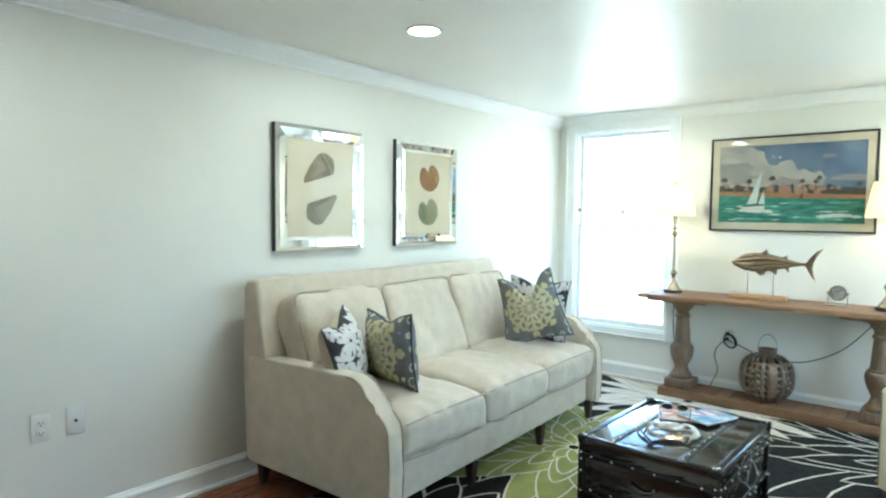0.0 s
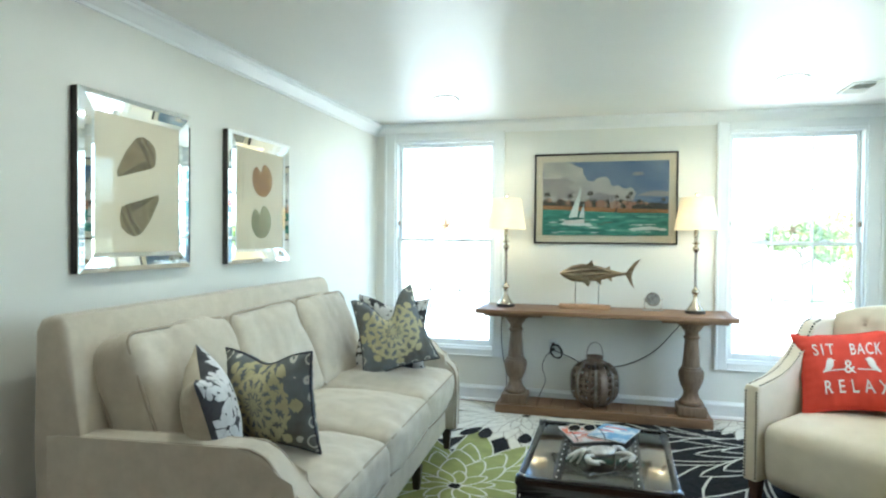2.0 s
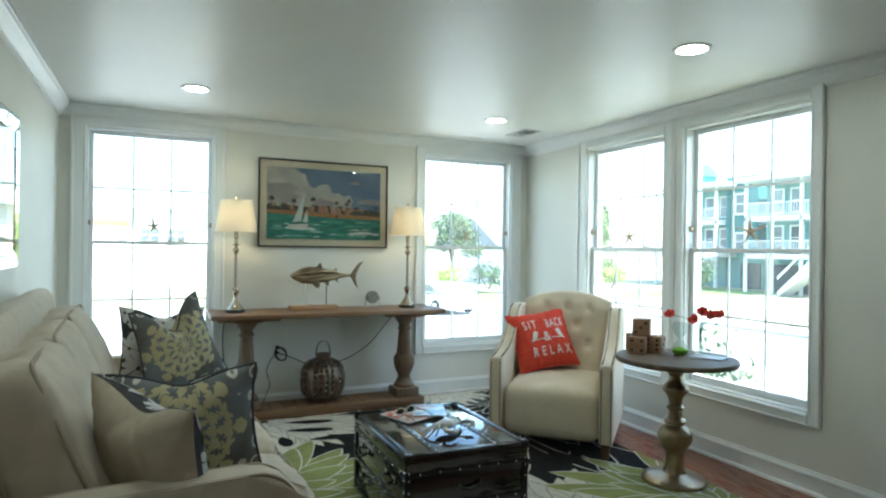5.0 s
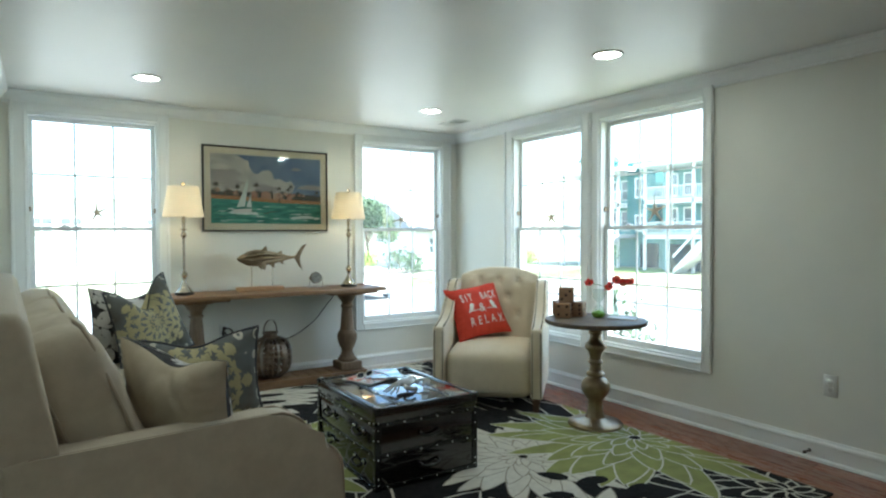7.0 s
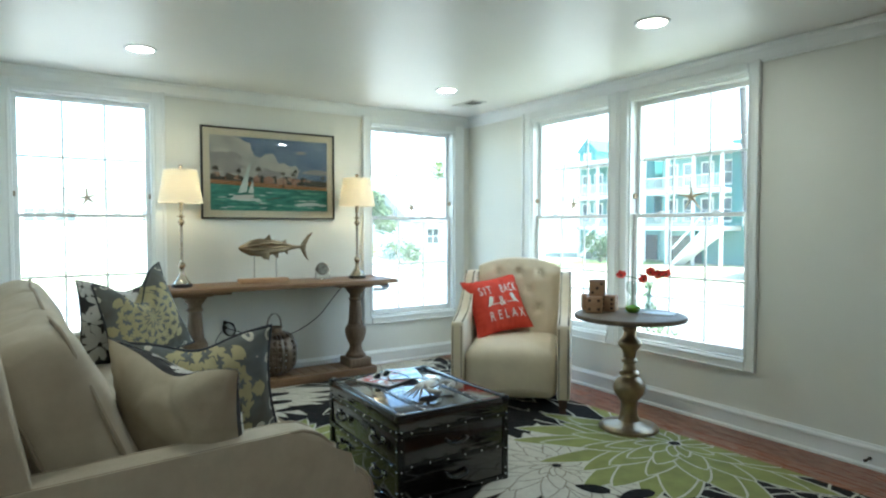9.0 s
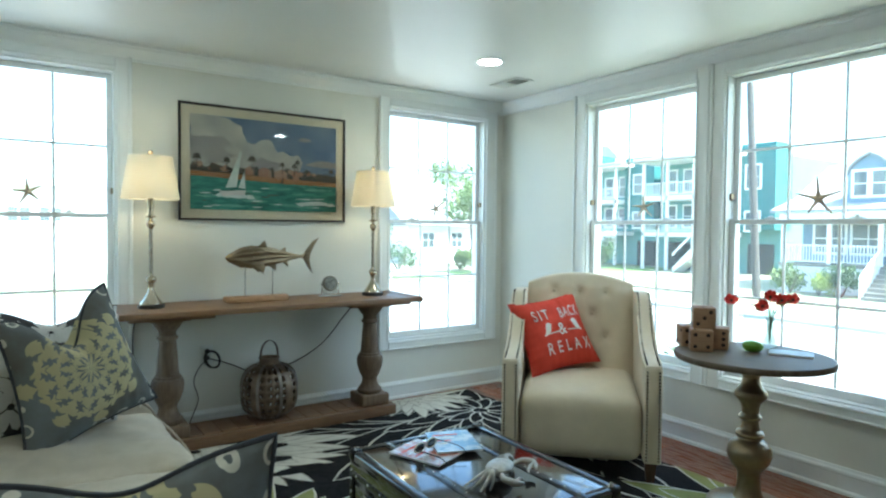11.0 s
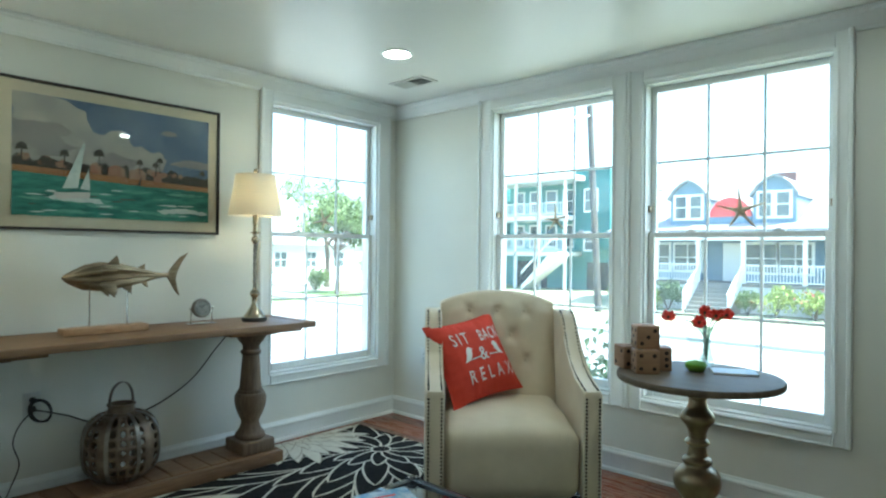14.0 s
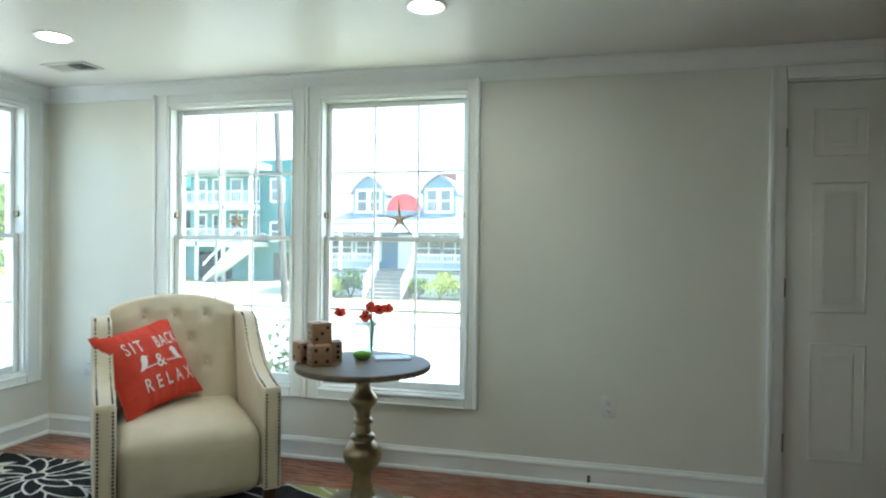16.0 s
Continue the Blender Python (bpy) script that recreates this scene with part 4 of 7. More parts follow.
# ---- console table ----
con = thing("console_table", pose(-1.447, 5.058, 0.0127), "long reclaimed pine console table with turned posts and slatted shelf", "console table")
part("tabletop", box(-0.83, 0.83, -0.23, 0.23, 0.732, 0.764, 0.005, seg=2), PINE, con)
for s in (-1, 1):
    part("end_board", box(s * 0.835 - 0.035, s * 0.835 + 0.035, -0.232, 0.232, 0.7325, 0.766, 0.004), PINE, con)
    x = s * 0.61
    for k, (hw, hd, za, zb) in enumerate(((0.21, 0.17, 0.711, 0.7315), (0.10, 0.10, 0.696, 0.711))):
        part("bracket", box(x - hw, x + hw, -hd, hd, za, zb, 0.003), PINE, con)
    prof = [(0.072, 0.135), (0.08, 0.145), (0.078, 0.16), (0.066, 0.172), (0.055, 0.19), (0.047, 0.215), (0.050, 0.235), (0.064, 0.262), (0.078, 0.30), (0.084, 0.335), (0.083, 0.362), (0.076, 0.378), (0.069, 0.382), (0.069, 0.392), (0.060, 0.398), (0.056, 0.43), (0.050, 0.52), (0.044, 0.585), (0.052, 0.592), (0.055, 0.600), (0.052, 0.608), (0.044, 0.614), (0.045, 0.635), (0.054, 0.648), (0.066, 0.66), (0.068, 0.668), (0.08, 0.682), (0.084, 0.6955)]
    post = part("post", lathe(prof, 48, at=(x, 0.0)), PINEV, con, "turned baluster post")
    part("plinth", box(x - 0.095, x + 0.095, -0.095, 0.095, 0.0665, 0.1345, 0.008, seg=3), PINEV, post)
part("shelf_rail", box(-0.74, 0.74, -0.125, -0.085, 0.0, 0.062, 0.004), PINE, con)
part("shelf_rail", box(-0.74, 0.74, 0.135, 0.175, 0.0, 0.062, 0.004), PINE, con)
for k in range(15):
    x = -0.74 + 0.0987 * (k + 0.5)
    part("slat", box(x - 0.0465, x + 0.0465, -0.084, 0.134, 0.046, 0.0655, 0.003, seg=1), PINE, con)

# ---- table lamps ----
BULB = glow("warm_bulb", (1.0, 0.78, 0.52), 7.0)
nt = SHADE.node_tree
sb = nt.nodes["Principled BSDF"]
tr = nt.nodes.new("ShaderNodeBsdfTranslucent")
tr.inputs[0].default_value = (0.86, 0.81, 0.70, 1)
mx = nt.nodes.new("ShaderNodeMixShader")
mx.inputs[0].default_value = 0.35
nt.links.new(sb.outputs[0], mx.inputs[1])
nt.links.new(tr.outputs[0], mx.inputs[2])
nt.links.new(mx.outputs[0], nt.nodes["Material Output"].inputs[0])


def table_lamp(m):
    lamp = thing("table_lamp", m, "slender metal table lamp with lit cream drum shade on the console", "lamp", "pair of lamps on the console")
    part("foot", lathe([(0.064, 0.0), (0.067, 0.004), (0.067, 0.019), (0.063, 0.0222), (0, 0.0222)], 40), BLACKW, lamp, "black round foot")
    part("base", lathe([(0.056, 0.0225), (0.055, 0.03), (0.044, 0.045), (0.030, 0.065), (0.020, 0.085), (0.014, 0.10), (0.013, 0.112), (0.018, 0.116), (0.018, 0.120), (0.012, 0.124), (0.020, 0.134), (0.026, 0.146), (0.026, 0.154), (0.020, 0.166), (0.011, 0.172), (0.010, 0.185)], 32), PEWTER, lamp)
    bm = bmesh.new()
    n, seg = 120, 16
    rings = []
    for i in range(n + 1):
        z = 0.185 + 0.235 * i / n
        rings.append([bm.verts.new(((0.0085 + 0.0016 * math.cos(4 * (2 * math.pi * k / seg) + z * 150)) * math.cos(2 * math.pi * k / seg), (0.0085 + 0.0016 * math.cos(4 * (2 * math.pi * k / seg) + z * 150)) * math.sin(2 * math.pi * k / seg), z)) for k in range(seg)])
    for a, b in zip(rings, rings[1:]):
        for k in range(seg):
            bm.faces.new([a[k], a[(k + 1) % seg], b[(k + 1) % seg], b[k]])
    part("twisted_stem", bm, RIBMETAL, lamp)
    part("neck", lathe([(0.010, 0.420), (0.016, 0.428), (0.022, 0.440), (0.022, 0.448), (0.015, 0.460), (0.010, 0.466), (0.010, 0.474), (0.026, 0.482), (0.028, 0.486), (0.012, 0.490), (0.011, 0.525), (0.015, 0.528), (0.015, 0.606), (0.008, 0.611)], 32), PEWTER, lamp)
    bm = bmesh.new()
    rb, rt, zb, zt = 0.142, 0.108, 0.575, 0.800
    rings = []
    for r, z in ((rb - 0.002, zb), (rb, zb), (rb, zb + 0.012), ((rb + rt) / 2, (zb + zt) / 2), (rt, zt - 0.012), (rt, zt), (rt - 0.002, zt), ((rb + rt) / 2 - 0.002, (zb + zt) / 2)):
        rings.append([bm.verts.new((r * math.cos(2 * math.pi * k / 64), r * math.sin(2 * math.pi * k / 64), z)) for k in range(64)])
    for a, b in zip(rings, rings[1:] + rings[:1]):
        for k in range(64):
            bm.faces.new([a[k], a[(k + 1) % 64], b[(k + 1) % 64], b[k]])
    shade = part("shade", bm, SHADE, lamp, "lit cream fabric drum shade")
    bm = tube([(0.1, 0, 0.795), (0, 0, 0.795), (-0.1, 0, 0.795)], 0.002, 6)
    tube([(0, 0.1, 0.795), (0, -0.1, 0.795)], 0.002, 6, bm)
    tube([(0, 0, 0.565), (0, 0.03, 0.62), (0, 0.034, 0.72), (0, 0, 0.794)], 0.002, 6, bm)
    part("harp", bm, PEWTER, lamp)
    part("bulb", lathe([(0.012, 0.612), (0.013, 0.63), (0.026, 0.662), (0.030, 0.685), (0.024, 0.708), (0.0, 0.72)], 20), BULB, lamp, "glowing warm bulb")
    part("finial", lathe([(0.006, 0.797), (0.006, 0.805), (0.010, 0.809), (0.014, 0.820), (0.010, 0.831), (0.0, 0.836)], 20), PEWTER, lamp)
    return lamp


CT = 0.0127 + 0.764
lampa = table_lamp(pose(-2.137, 5.06, CT + 0.0005))
copy_thing(lampa, pose(-0.818, 5.06, CT + 0.0005))

# ---- fish sculpture ----
STANDW = mat("stand_wood", (0.46, 0.28, 0.145), 0.5, col2=(0.36, 0.21, 0.11), scale=25, bump=0.1, bscale=150)
bm = bmesh.new()
FISH = [(-0.27, 0.008, 0.010, 0.0), (-0.255, 0.024, 0.022, 0.0), (-0.225, 0.042, 0.034, 0.002), (-0.18, 0.058, 0.043, 0.006), (-0.12, 0.066, 0.048, 0.010), (-0.05, 0.062, 0.046, 0.012), (0.02, 0.050, 0.038, 0.010), (0.09, 0.034, 0.026, 0.006), (0.15, 0.020, 0.016, 0.004), (0.19, 0.012, 0.010, 0.004), (0.215, 0.013, 0.007, 0.006)]
rings = []
seg = 60
for x, h, w, zc in FISH:
    ring = []
    for k in range(seg):
        a = 2 * math.pi * k / seg
        rib = 1 + (0.19 * math.sin(a * 10 + x * 14) if -0.2 < x < 0.13 else 0.02)
        ring.append(bm.verts.new((x, 1.1 * w * math.cos(a) * rib, zc + 0.98 * h * math.sin(a) * (0.82 if math.sin(a) > 0 else 1) * rib)))
    rings.append(ring)
for a, b in zip(rings, rings[1:]):
    for k in range(seg):
        bm.faces.new([a[k], a[(k + 1) % seg], b[(k + 1) % seg], b[k]])
bm.faces.new(rings[0][::-1])
bm.faces.new(rings[-1])
for fin, th in (([(0.205, 0.0), (0.235, 0.045), (0.275, 0.095), (0.32, 0.12), (0.285, 0.07), (0.258, 0.02), (0.250, -0.02), (0.262, -0.065), (0.275, -0.105), (0.248, -0.075), (0.228, -0.035)], 0.006),
                ([(-0.09, 0.06), (-0.06, 0.075), (-0.035, 0.105), (-0.028, 0.085), (-0.02, 0.055)], 0.006), ([(0.06, 0.042), (0.09, 0.058), (0.098, 0.064), (0.10, 0.038), (0.09, 0.03)], 0.005),
                ([(-0.02, -0.045), (0.0, -0.06), (0.035, -0.085), (0.032, -0.055), (0.04, -0.035)], 0.005), ([(0.08, -0.03), (0.10, -0.05), (0.115, -0.058), (0.11, -0.03), (0.10, -0.02)], 0.005)):
    extrude(fin, "y", -th, th, 0.003, bm, seg=2)
for s in (-1, 1):
    b0 = len(bm.verts)
    extrude([(-0.13, -0.035), (-0.10, -0.06), (-0.055, -0.10), (-0.06, -0.07), (-0.05, -0.085), (-0.045, -0.055), (-0.06, -0.03)], "y", s * 0.038, s * 0.046, 0.003, bm, seg=2)
for x, z in ((-0.155, -0.045), (0.015, -0.035)):
    tube([(x, 0, -0.25), (x, 0, z)], 0.004, 10, bm, mi=1)
box(-0.275, 0.105, -0.045, 0.045, -0.267, -0.234, 0.005, bm, mi=2)
solid("fish_sculpture", bm, [GOLDFISH, CHROME, STANDW], "brushed gold fish sculpture on rods over a pale wood base", "sculpture", pose(-1.482, 5.10, CT + 0.2575) @ Matrix.Scale(0.96, 4))

# ---- desk clock ----
clock = thing("desk_clock", pose(-1.09, 5.12, CT + 0.0005, 0, 0, -4) @ Matrix.Scale(1.22, 4), "small round silver desk clock in a tilting stand", "clock")
part("stand", box(-0.06, 0.06, -0.022, 0.022, 0, 0.006, 0.003), CHROME, clock)
for s in (-1, 1):
    part("upright", tube([(s * 0.046, 0, 0.004), (s * 0.044, 0, 0.068)], 0.003, 8), CHROME, clock)
    part("knob", lathe([(0, -0.006), (0.005, -0.004), (0.005, 0.004), (0, 0.006)], 12, rot=pose(s * 0.047, 0, 0.068, 0, 90, 0)), CHROME, clock)
tilt = pose(0, 0, 0.068, 80, 0, 0)
case = part("case", lathe([(0.0, -0.014), (0.034, -0.014), (0.040, -0.008), (0.041, 0.006), (0.038, 0.012), (0.033, 0.013), (0.0315, 0.008)], 40, rot=tilt), RIBMETAL, clock)
part("dial", lathe([(0.0, 0.0075), (0.0312, 0.0075), (0.0312, 0.0085), (0.0, 0.0085)], 40, rot=tilt), mat("clock_dial", (0.30, 0.30, 0.27), 0.4, col2=(0.16, 0.16, 0.15), scale=60), clock, "grey dial")
bm = bmesh.new()
for k in range(12):
    a = 2 * math.pi * k / 12
    bmesh.ops.create_cube(bm, size=1, matrix=tilt @ pose(0.026 * math.sin(a), 0.026 * math.cos(a), 0.009) @ pose(0, 0, 0, 0, 0, -math.degrees(a)) @ Matrix.Diagonal((0.0015, 0.005, 0.0008, 1)))
part("hour_marks", bm, SLOT, case, smooth=0)
for a, ln in ((300, 0.015), (40, 0.022)):
    part("clock_pointer", box(-0.001, 0.001, 0, ln, 0.0093, 0.01), SLOT, case, m=tilt @ pose(0, 0, 0, 0, 0, -a))

# ---- lantern ----
lan = thing("lantern", pose(-1.487, 5.10, 0.0127 + 0.066), "round pierced bronze metal lantern with ring handle on the shelf", "lantern")


def lan_r(z):
    t = (z - 0.165) / 0.165
    return 0.168 * max(0.02, 1 - abs(t) ** 2.7) ** 0.42


bm = bmesh.new()
cols, rows = 25, 7
z0, z1 = 0.012, 0.318
for c in range(cols):
    for r in range(rows):
        ca, cb = (c + 0.5) * 2 * math.pi / cols, z0 + (z1 - z0) * (r + 0.5) / rows
        da, db = math.pi / cols, (z1 - z0) / rows / 2
        outer, innr = [], []
        holed = c % 5 != 0
        for k in range(12):
            a = 2 * math.pi * k / 12 + math.pi / 4
            ux, uz = math.cos(a), math.sin(a)
            m = max(abs(ux), abs(uz))
            f = 0.68 + 0.10 * math.sin(c * 2.3 + r * 1.7)
            outer.append((ca + da * ux / m, cb + db * uz / m))
            innr.append((ca + da * f * ux, cb + db * f * uz))
        pt = lambda q: bm.verts.new((lan_r(q[1]) * math.cos(q[0]), lan_r(q[1]) * math.sin(q[0]), q[1]))
        if holed:
            O, I = [pt(q) for q in outer], [pt(q) for q in innr]
            for k in range(12):
                bm.faces.new([O[k], O[(k + 1) % 12], I[(k + 1) % 12], I[k]])
        else:
            bm.faces.new([pt(q) for q in outer])
bmesh.ops.remove_doubles(bm, verts=bm.verts[:], dist=0.0004)
shell = part("pierced_shell", bm, LANTERN, lan, smooth=50)
sm = shell.modifiers.new("thickness", "SOLIDIFY")
sm.thickness, sm.offset = 0.0025, -1
for k in range(8):
    a = 2 * math.pi * (k + 0.1) / 8
    bm = bmesh.new()
    prev = None
    for i in range(25):
        z = 0.008 + 0.316 * i / 24
        r = lan_r(z) + 0.003
        row = [bm.verts.new((rr * math.cos(a + s * 0.009 / max(r, 0.05)), rr * math.sin(a + s * 0.009 / max(r, 0.05)), z)) for s, rr in ((-1, r), (1, r), (1, r + 0.004), (-1, r + 0.004))]
        if prev:
            for q in range(4):
                bm.faces.new([prev[q], prev[(q + 1) % 4], row[(q + 1) % 4], row[q]])
        prev = row
    part("rib", bm, RIBMETAL, lan, "dull nickel rib")
part("collar", lathe([(0.075, 0.312), (0.072, 0.318), (0.058, 0.324), (0.056, 0.348), (0.062, 0.354), (0.062, 0.360), (0.050, 0.361), (0.050, 0.32)], 40), LANTERN, lan)
part("base", lathe([(0.075, 0.0), (0.08, 0.004), (0.075, 0.010), (0.05, 0.016), (0, 0.017)], 40), LANTERN, lan)
bm = bmesh.new()
prev = None
for i in range(25):
    a = math.pi * i / 24
    cx, cz = 0.056 * math.cos(a), 0.352 + 0.105 * math.sin(a) ** 0.8
    row = [bm.verts.new((cx * f, w, cz * 1.0 + (f - 1) * 0.05 * math.sin(a))) for f, w in ((1.0, -0.009), (1.0, 0.009), (1.07, 0.009), (1.07, -0.009))]
    if prev:
        for q in range(4):
            bm.faces.new([prev[q], prev[(q + 1) % 4], row[(q + 1) % 4], row[q]])
    prev = row
part("ring_handle", bm, RIBMETAL, lan, m=pose(0, 0, 0, 0, 0, 12))

# ---- cords and plugs ----
solid("lamp_cord", tube(smooth_path([(-2.18, 5.24, 0.735), (-2.20, 5.262, 0.60), (-2.19, 5.265, 0.40), (-2.155, 5.262, 0.20), (-2.16, 5.25, 0.03), (-2.10, 5.24, 0.0165)], 8), 0.0035, 6), CORD, "thin black lamp cord hanging down the wall", "cord")
solid("lamp_cord", tube(smooth_path([(-0.86, 5.23, 0.715), (-0.93, 5.262, 0.62), (-1.06, 5.27, 0.47), (-1.22, 5.275, 0.37), (-1.36, 5.278, 0.33), (-1.55, 5.275, 0.33), (-1.66, 5.272, 0.38), (-1.76, 5.262, 0.42), (-1.82, 5.262, 0.44)], 8), 0.0035, 6), CORD, "thin black lamp cord sagging behind the lantern", "cord")
coil = thing("cord_coil", pose(-1.775, 5.262, 0.425), "black cord wound in a loose coil beside the outlet", "cord")
rnd = random.Random(2)
bm = bmesh.new()
for k in range(5):
    e, f, o = 0.038 + rnd.uniform(-0.006, 0.006), 0.05 + rnd.uniform(-0.006, 0.006), rnd.uniform(0, 6)
    tube([(e * math.cos(t * 0.3 + o) * math.cos(0.5) - f * math.sin(t * 0.3 + o) * math.sin(0.5), rnd.uniform(-0.002, 0.002) - 0.004 * k + 0.006, e * math.cos(t * 0.3 + o) * math.sin(0.5) + f * math.sin(t * 0.3 + o) * math.cos(0.5)) for t in range(21)], 0.0035, 6, bm, closed=True)
part("loops", bm, CORD, coil)
for z in (0.475, 0.435):
    pl = thing("power_plug", pose(-1.80, B - 0.009, z, 90, 0, 0), "black plug in the wall outlet", "plug")
    part("body", lathe([(0.013, 0.0), (0.014, 0.01), (0.011, 0.024), (0.006, 0.032)], 14), CORD, pl)
solid("lamp_cord", tube(smooth_path([(-1.80, 5.256, 0.435), (-1.855, 5.255, 0.38), (-1.88, 5.26, 0.30), (-1.855, 5.262, 0.20), (-1.89, 5.26, 0.10), (-1.92, 5.25, 0.03)], 8), 0.003, 6), CORD, "thin brown cord falling to the shelf", "cord")

# ---- framed seascape ----
pic = thing("framed_painting", upright((-1.436, B - 0.002, 1.59), (0, -1, 0)), "framed watercolour of a sailboat off a palm beach behind glass", "painting")
PW, PH = 1.04, 0.682
bm = bmesh.new()
for x0, x1, y0, y1 in ((-PW / 2, PW / 2, PH / 2 - 0.012, PH / 2), (-PW / 2, PW / 2, -PH / 2, -PH / 2 + 0.012), (-PW / 2, -PW / 2 + 0.012, -PH / 2 + 0.0125, PH / 2 - 0.0125), (PW / 2 - 0.012, PW / 2, -PH / 2 + 0.0125, PH / 2 - 0.0125)):
    box(x0, x1, y0, y1, 0, 0.024, 0.002, bm)
part("frame", bm, BLACKW, pic, "thin black frame")
part("mat_board", box(-PW / 2 + 0.0125, PW / 2 - 0.0125, -PH / 2 + 0.0125, PH / 2 - 0.0125, 0.001, 0.012), MATBOARD, pic, "cream mat board")
part("glazing", box(-PW / 2 + 0.0125, PW / 2 - 0.0125, -PH / 2 + 0.0125, PH / 2 - 0.0125, 0.0195, 0.0205), PICGLASS, pic)


def wash(name, col, col2, scale, stretch=(1, 1, 1)):
    return mat(name, col, 0.8, col2=col2, scale=scale, stretch=stretch, wear=0.7)


AW, AH = 0.915, 0.555
SEA = wash("paint_sea", (0.07, 0.25, 0.18), (0.018, 0.085, 0.07), 11, (1, 4, 1))
SEAL = wash("paint_shallows", (0.15, 0.33, 0.24), (0.06, 0.21, 0.16), 14, (1, 4, 1))
SKYP = wash("paint_sky", (0.07, 0.125, 0.245), (0.22, 0.28, 0.36), 6)
CLOUD = wash("paint_cloud", (0.56, 0.53, 0.46), (0.34, 0.33, 0.32), 7)
CLOUDD = wash("paint_cloud_shade", (0.26, 0.25, 0.25), (0.38, 0.36, 0.33), 6)
SAND = wash("paint_sand", (0.42, 0.22, 0.09), (0.34, 0.155, 0.07), 14)
PALM = wash("paint_palm", (0.055, 0.062, 0.055), (0.09, 0.075, 0.055), 20)
ROOFP = wash("paint_roofs", (0.34, 0.12, 0.07), (0.40, 0.30, 0.22), 22)
FOAM = wash("paint_foam", (0.55, 0.58, 0.52), (0.38, 0.46, 0.42), 30)
layer = [0.0125]
art_parts = []


def daub(name, outline, material, rough=0.0, seed=0):
    """One patch of paint of the picture, with a slightly wavering edge."""
    rnd = random.Random(seed)
    pts = []
    for k in range(len(outline)):
        a, b = outline[k], outline[(k + 1) % len(outline)]
        n = max(1, int(math.hypot(b[0] - a[0], b[1] - a[1]) / 0.02)) if rough else 1
        for i in range(n):
            t = i / n
            pts.append((a[0] + (b[0] - a[0]) * t + (rnd.uniform(-rough, rough) if i else 0), a[1] + (b[1] - a[1]) * t + (rnd.uniform(-rough, rough) if i else 0)))
    pts = [(max(-AW / 2, min(AW / 2, x)), max(-AH / 2, min(AH / 2, y))) for x, y in pts]
    layer[0] += 0.00012
    bm = bmesh.new()
    bm.faces.new([bm.verts.new((x, y, layer[0])) for x, y in pts])
    part(name, bm, material, pic, smooth=0)


hz = -0.035
daub("painted_sky", [(-AW / 2, hz - 0.02), (AW / 2, hz - 0.05), (AW / 2, AH / 2), (-AW / 2, AH / 2)], SKYP)
daub("painted_cloud", [(-AW / 2, hz), (0.20, hz + 0.0), (0.235, 0.05), (0.19, 0.085), (0.14, 0.075), (0.10, 0.10), (0.06, 0.09), (0.035, 0.14), (0.0, 0.165), (-0.05, 0.155), (-0.08, 0.13), (-0.13, 0.14), (-0.155, 0.19), (-0.16, 0.23), (-0.22, 0.255), (-0.30, AH / 2), (-AW / 2, AH / 2)], CLOUD, 0.008, 1)
daub("painted_cloud_shade", [(-AW / 2, 0.02), (-0.30, 0.01), (-0.25, 0.06), (-0.28, 0.12), (-0.34, 0.15), (-AW / 2, 0.16)], CLOUDD, 0.008, 2)
daub("painted_cloud", [(0.24, 0.02), (AW / 2, 0.01), (AW / 2, 0.05), (0.36, 0.06), (0.30, 0.045)], CLOUDD, 0.006, 3)
rnd = random.Random(31)
for k in range(22):
    # soft grey bellies and white crowns of the cloud bank
    x, y, w = rnd.uniform(-0.42, 0.14), rnd.uniform(-0.01, 0.22), rnd.uniform(0.04, 0.11)
    if y > 0.20 - 0.35 * (x + 0.42):
        continue
    ring = [(x + w * math.cos(a) * rnd.uniform(0.7, 1.1), y + 0.45 * w * math.sin(a) * rnd.uniform(0.7, 1.1)) for a in [2 * math.pi * i / 11 for i in range(11)]]
    daub("painted_cloud_puff", ring, CLOUDD if k % 2 else CLOUD, 0.004, 200 + k)
for k in range(6):
    x, y, w = rnd.uniform(0.22, 0.42), rnd.uniform(0.03, 0.22), rnd.uniform(0.03, 0.07)
    ring = [(x + w * math.cos(a) * rnd.uniform(0.6, 1.1), y + 0.3 * w * math.sin(a) * rnd.uniform(0.6, 1.1)) for a in [2 * math.pi * i / 11 for i in range(11)]]
    daub("painted_sky_wash", ring, CLOUDD if k % 3 == 0 else SKYP, 0.004, 240 + k)
daub("painted_shore", [(-AW / 2, hz - 0.055), (AW / 2, hz - 0.085), (AW / 2, hz - 0.02), (-AW / 2, hz + 0.0)], SAND, 0.004, 4)
pts = [(-AW / 2, hz - 0.015)]
rnd = random.Random(8)
for k in range(46):
    x = -AW / 2 + AW * k / 45
    pts.append((x, hz + 0.005 + (0.035 if x < -0.1 else 0.02) * rnd.random() - 0.02 * (x + 0.45)))
pts.append((AW / 2, hz - 0.05))
daub("painted_trees", pts, PALM)
for k in range(34):
    x, w = rnd.uniform(-0.45, 0.44), rnd.uniform(0.012, 0.03)
    y = hz + 0.012 - 0.02 * (x + 0.45) + rnd.uniform(-0.008, 0.012)
    ring = [(x + w * math.cos(a) * rnd.uniform(0.6, 1.2), y + 0.8 * w * math.sin(a) * rnd.uniform(0.5, 1.2)) for a in [2 * math.pi * i / 9 for i in range(9)]]
    daub("painted_tree", ring, PALM if k % 3 else ROOFP, 0.003, 300 + k)
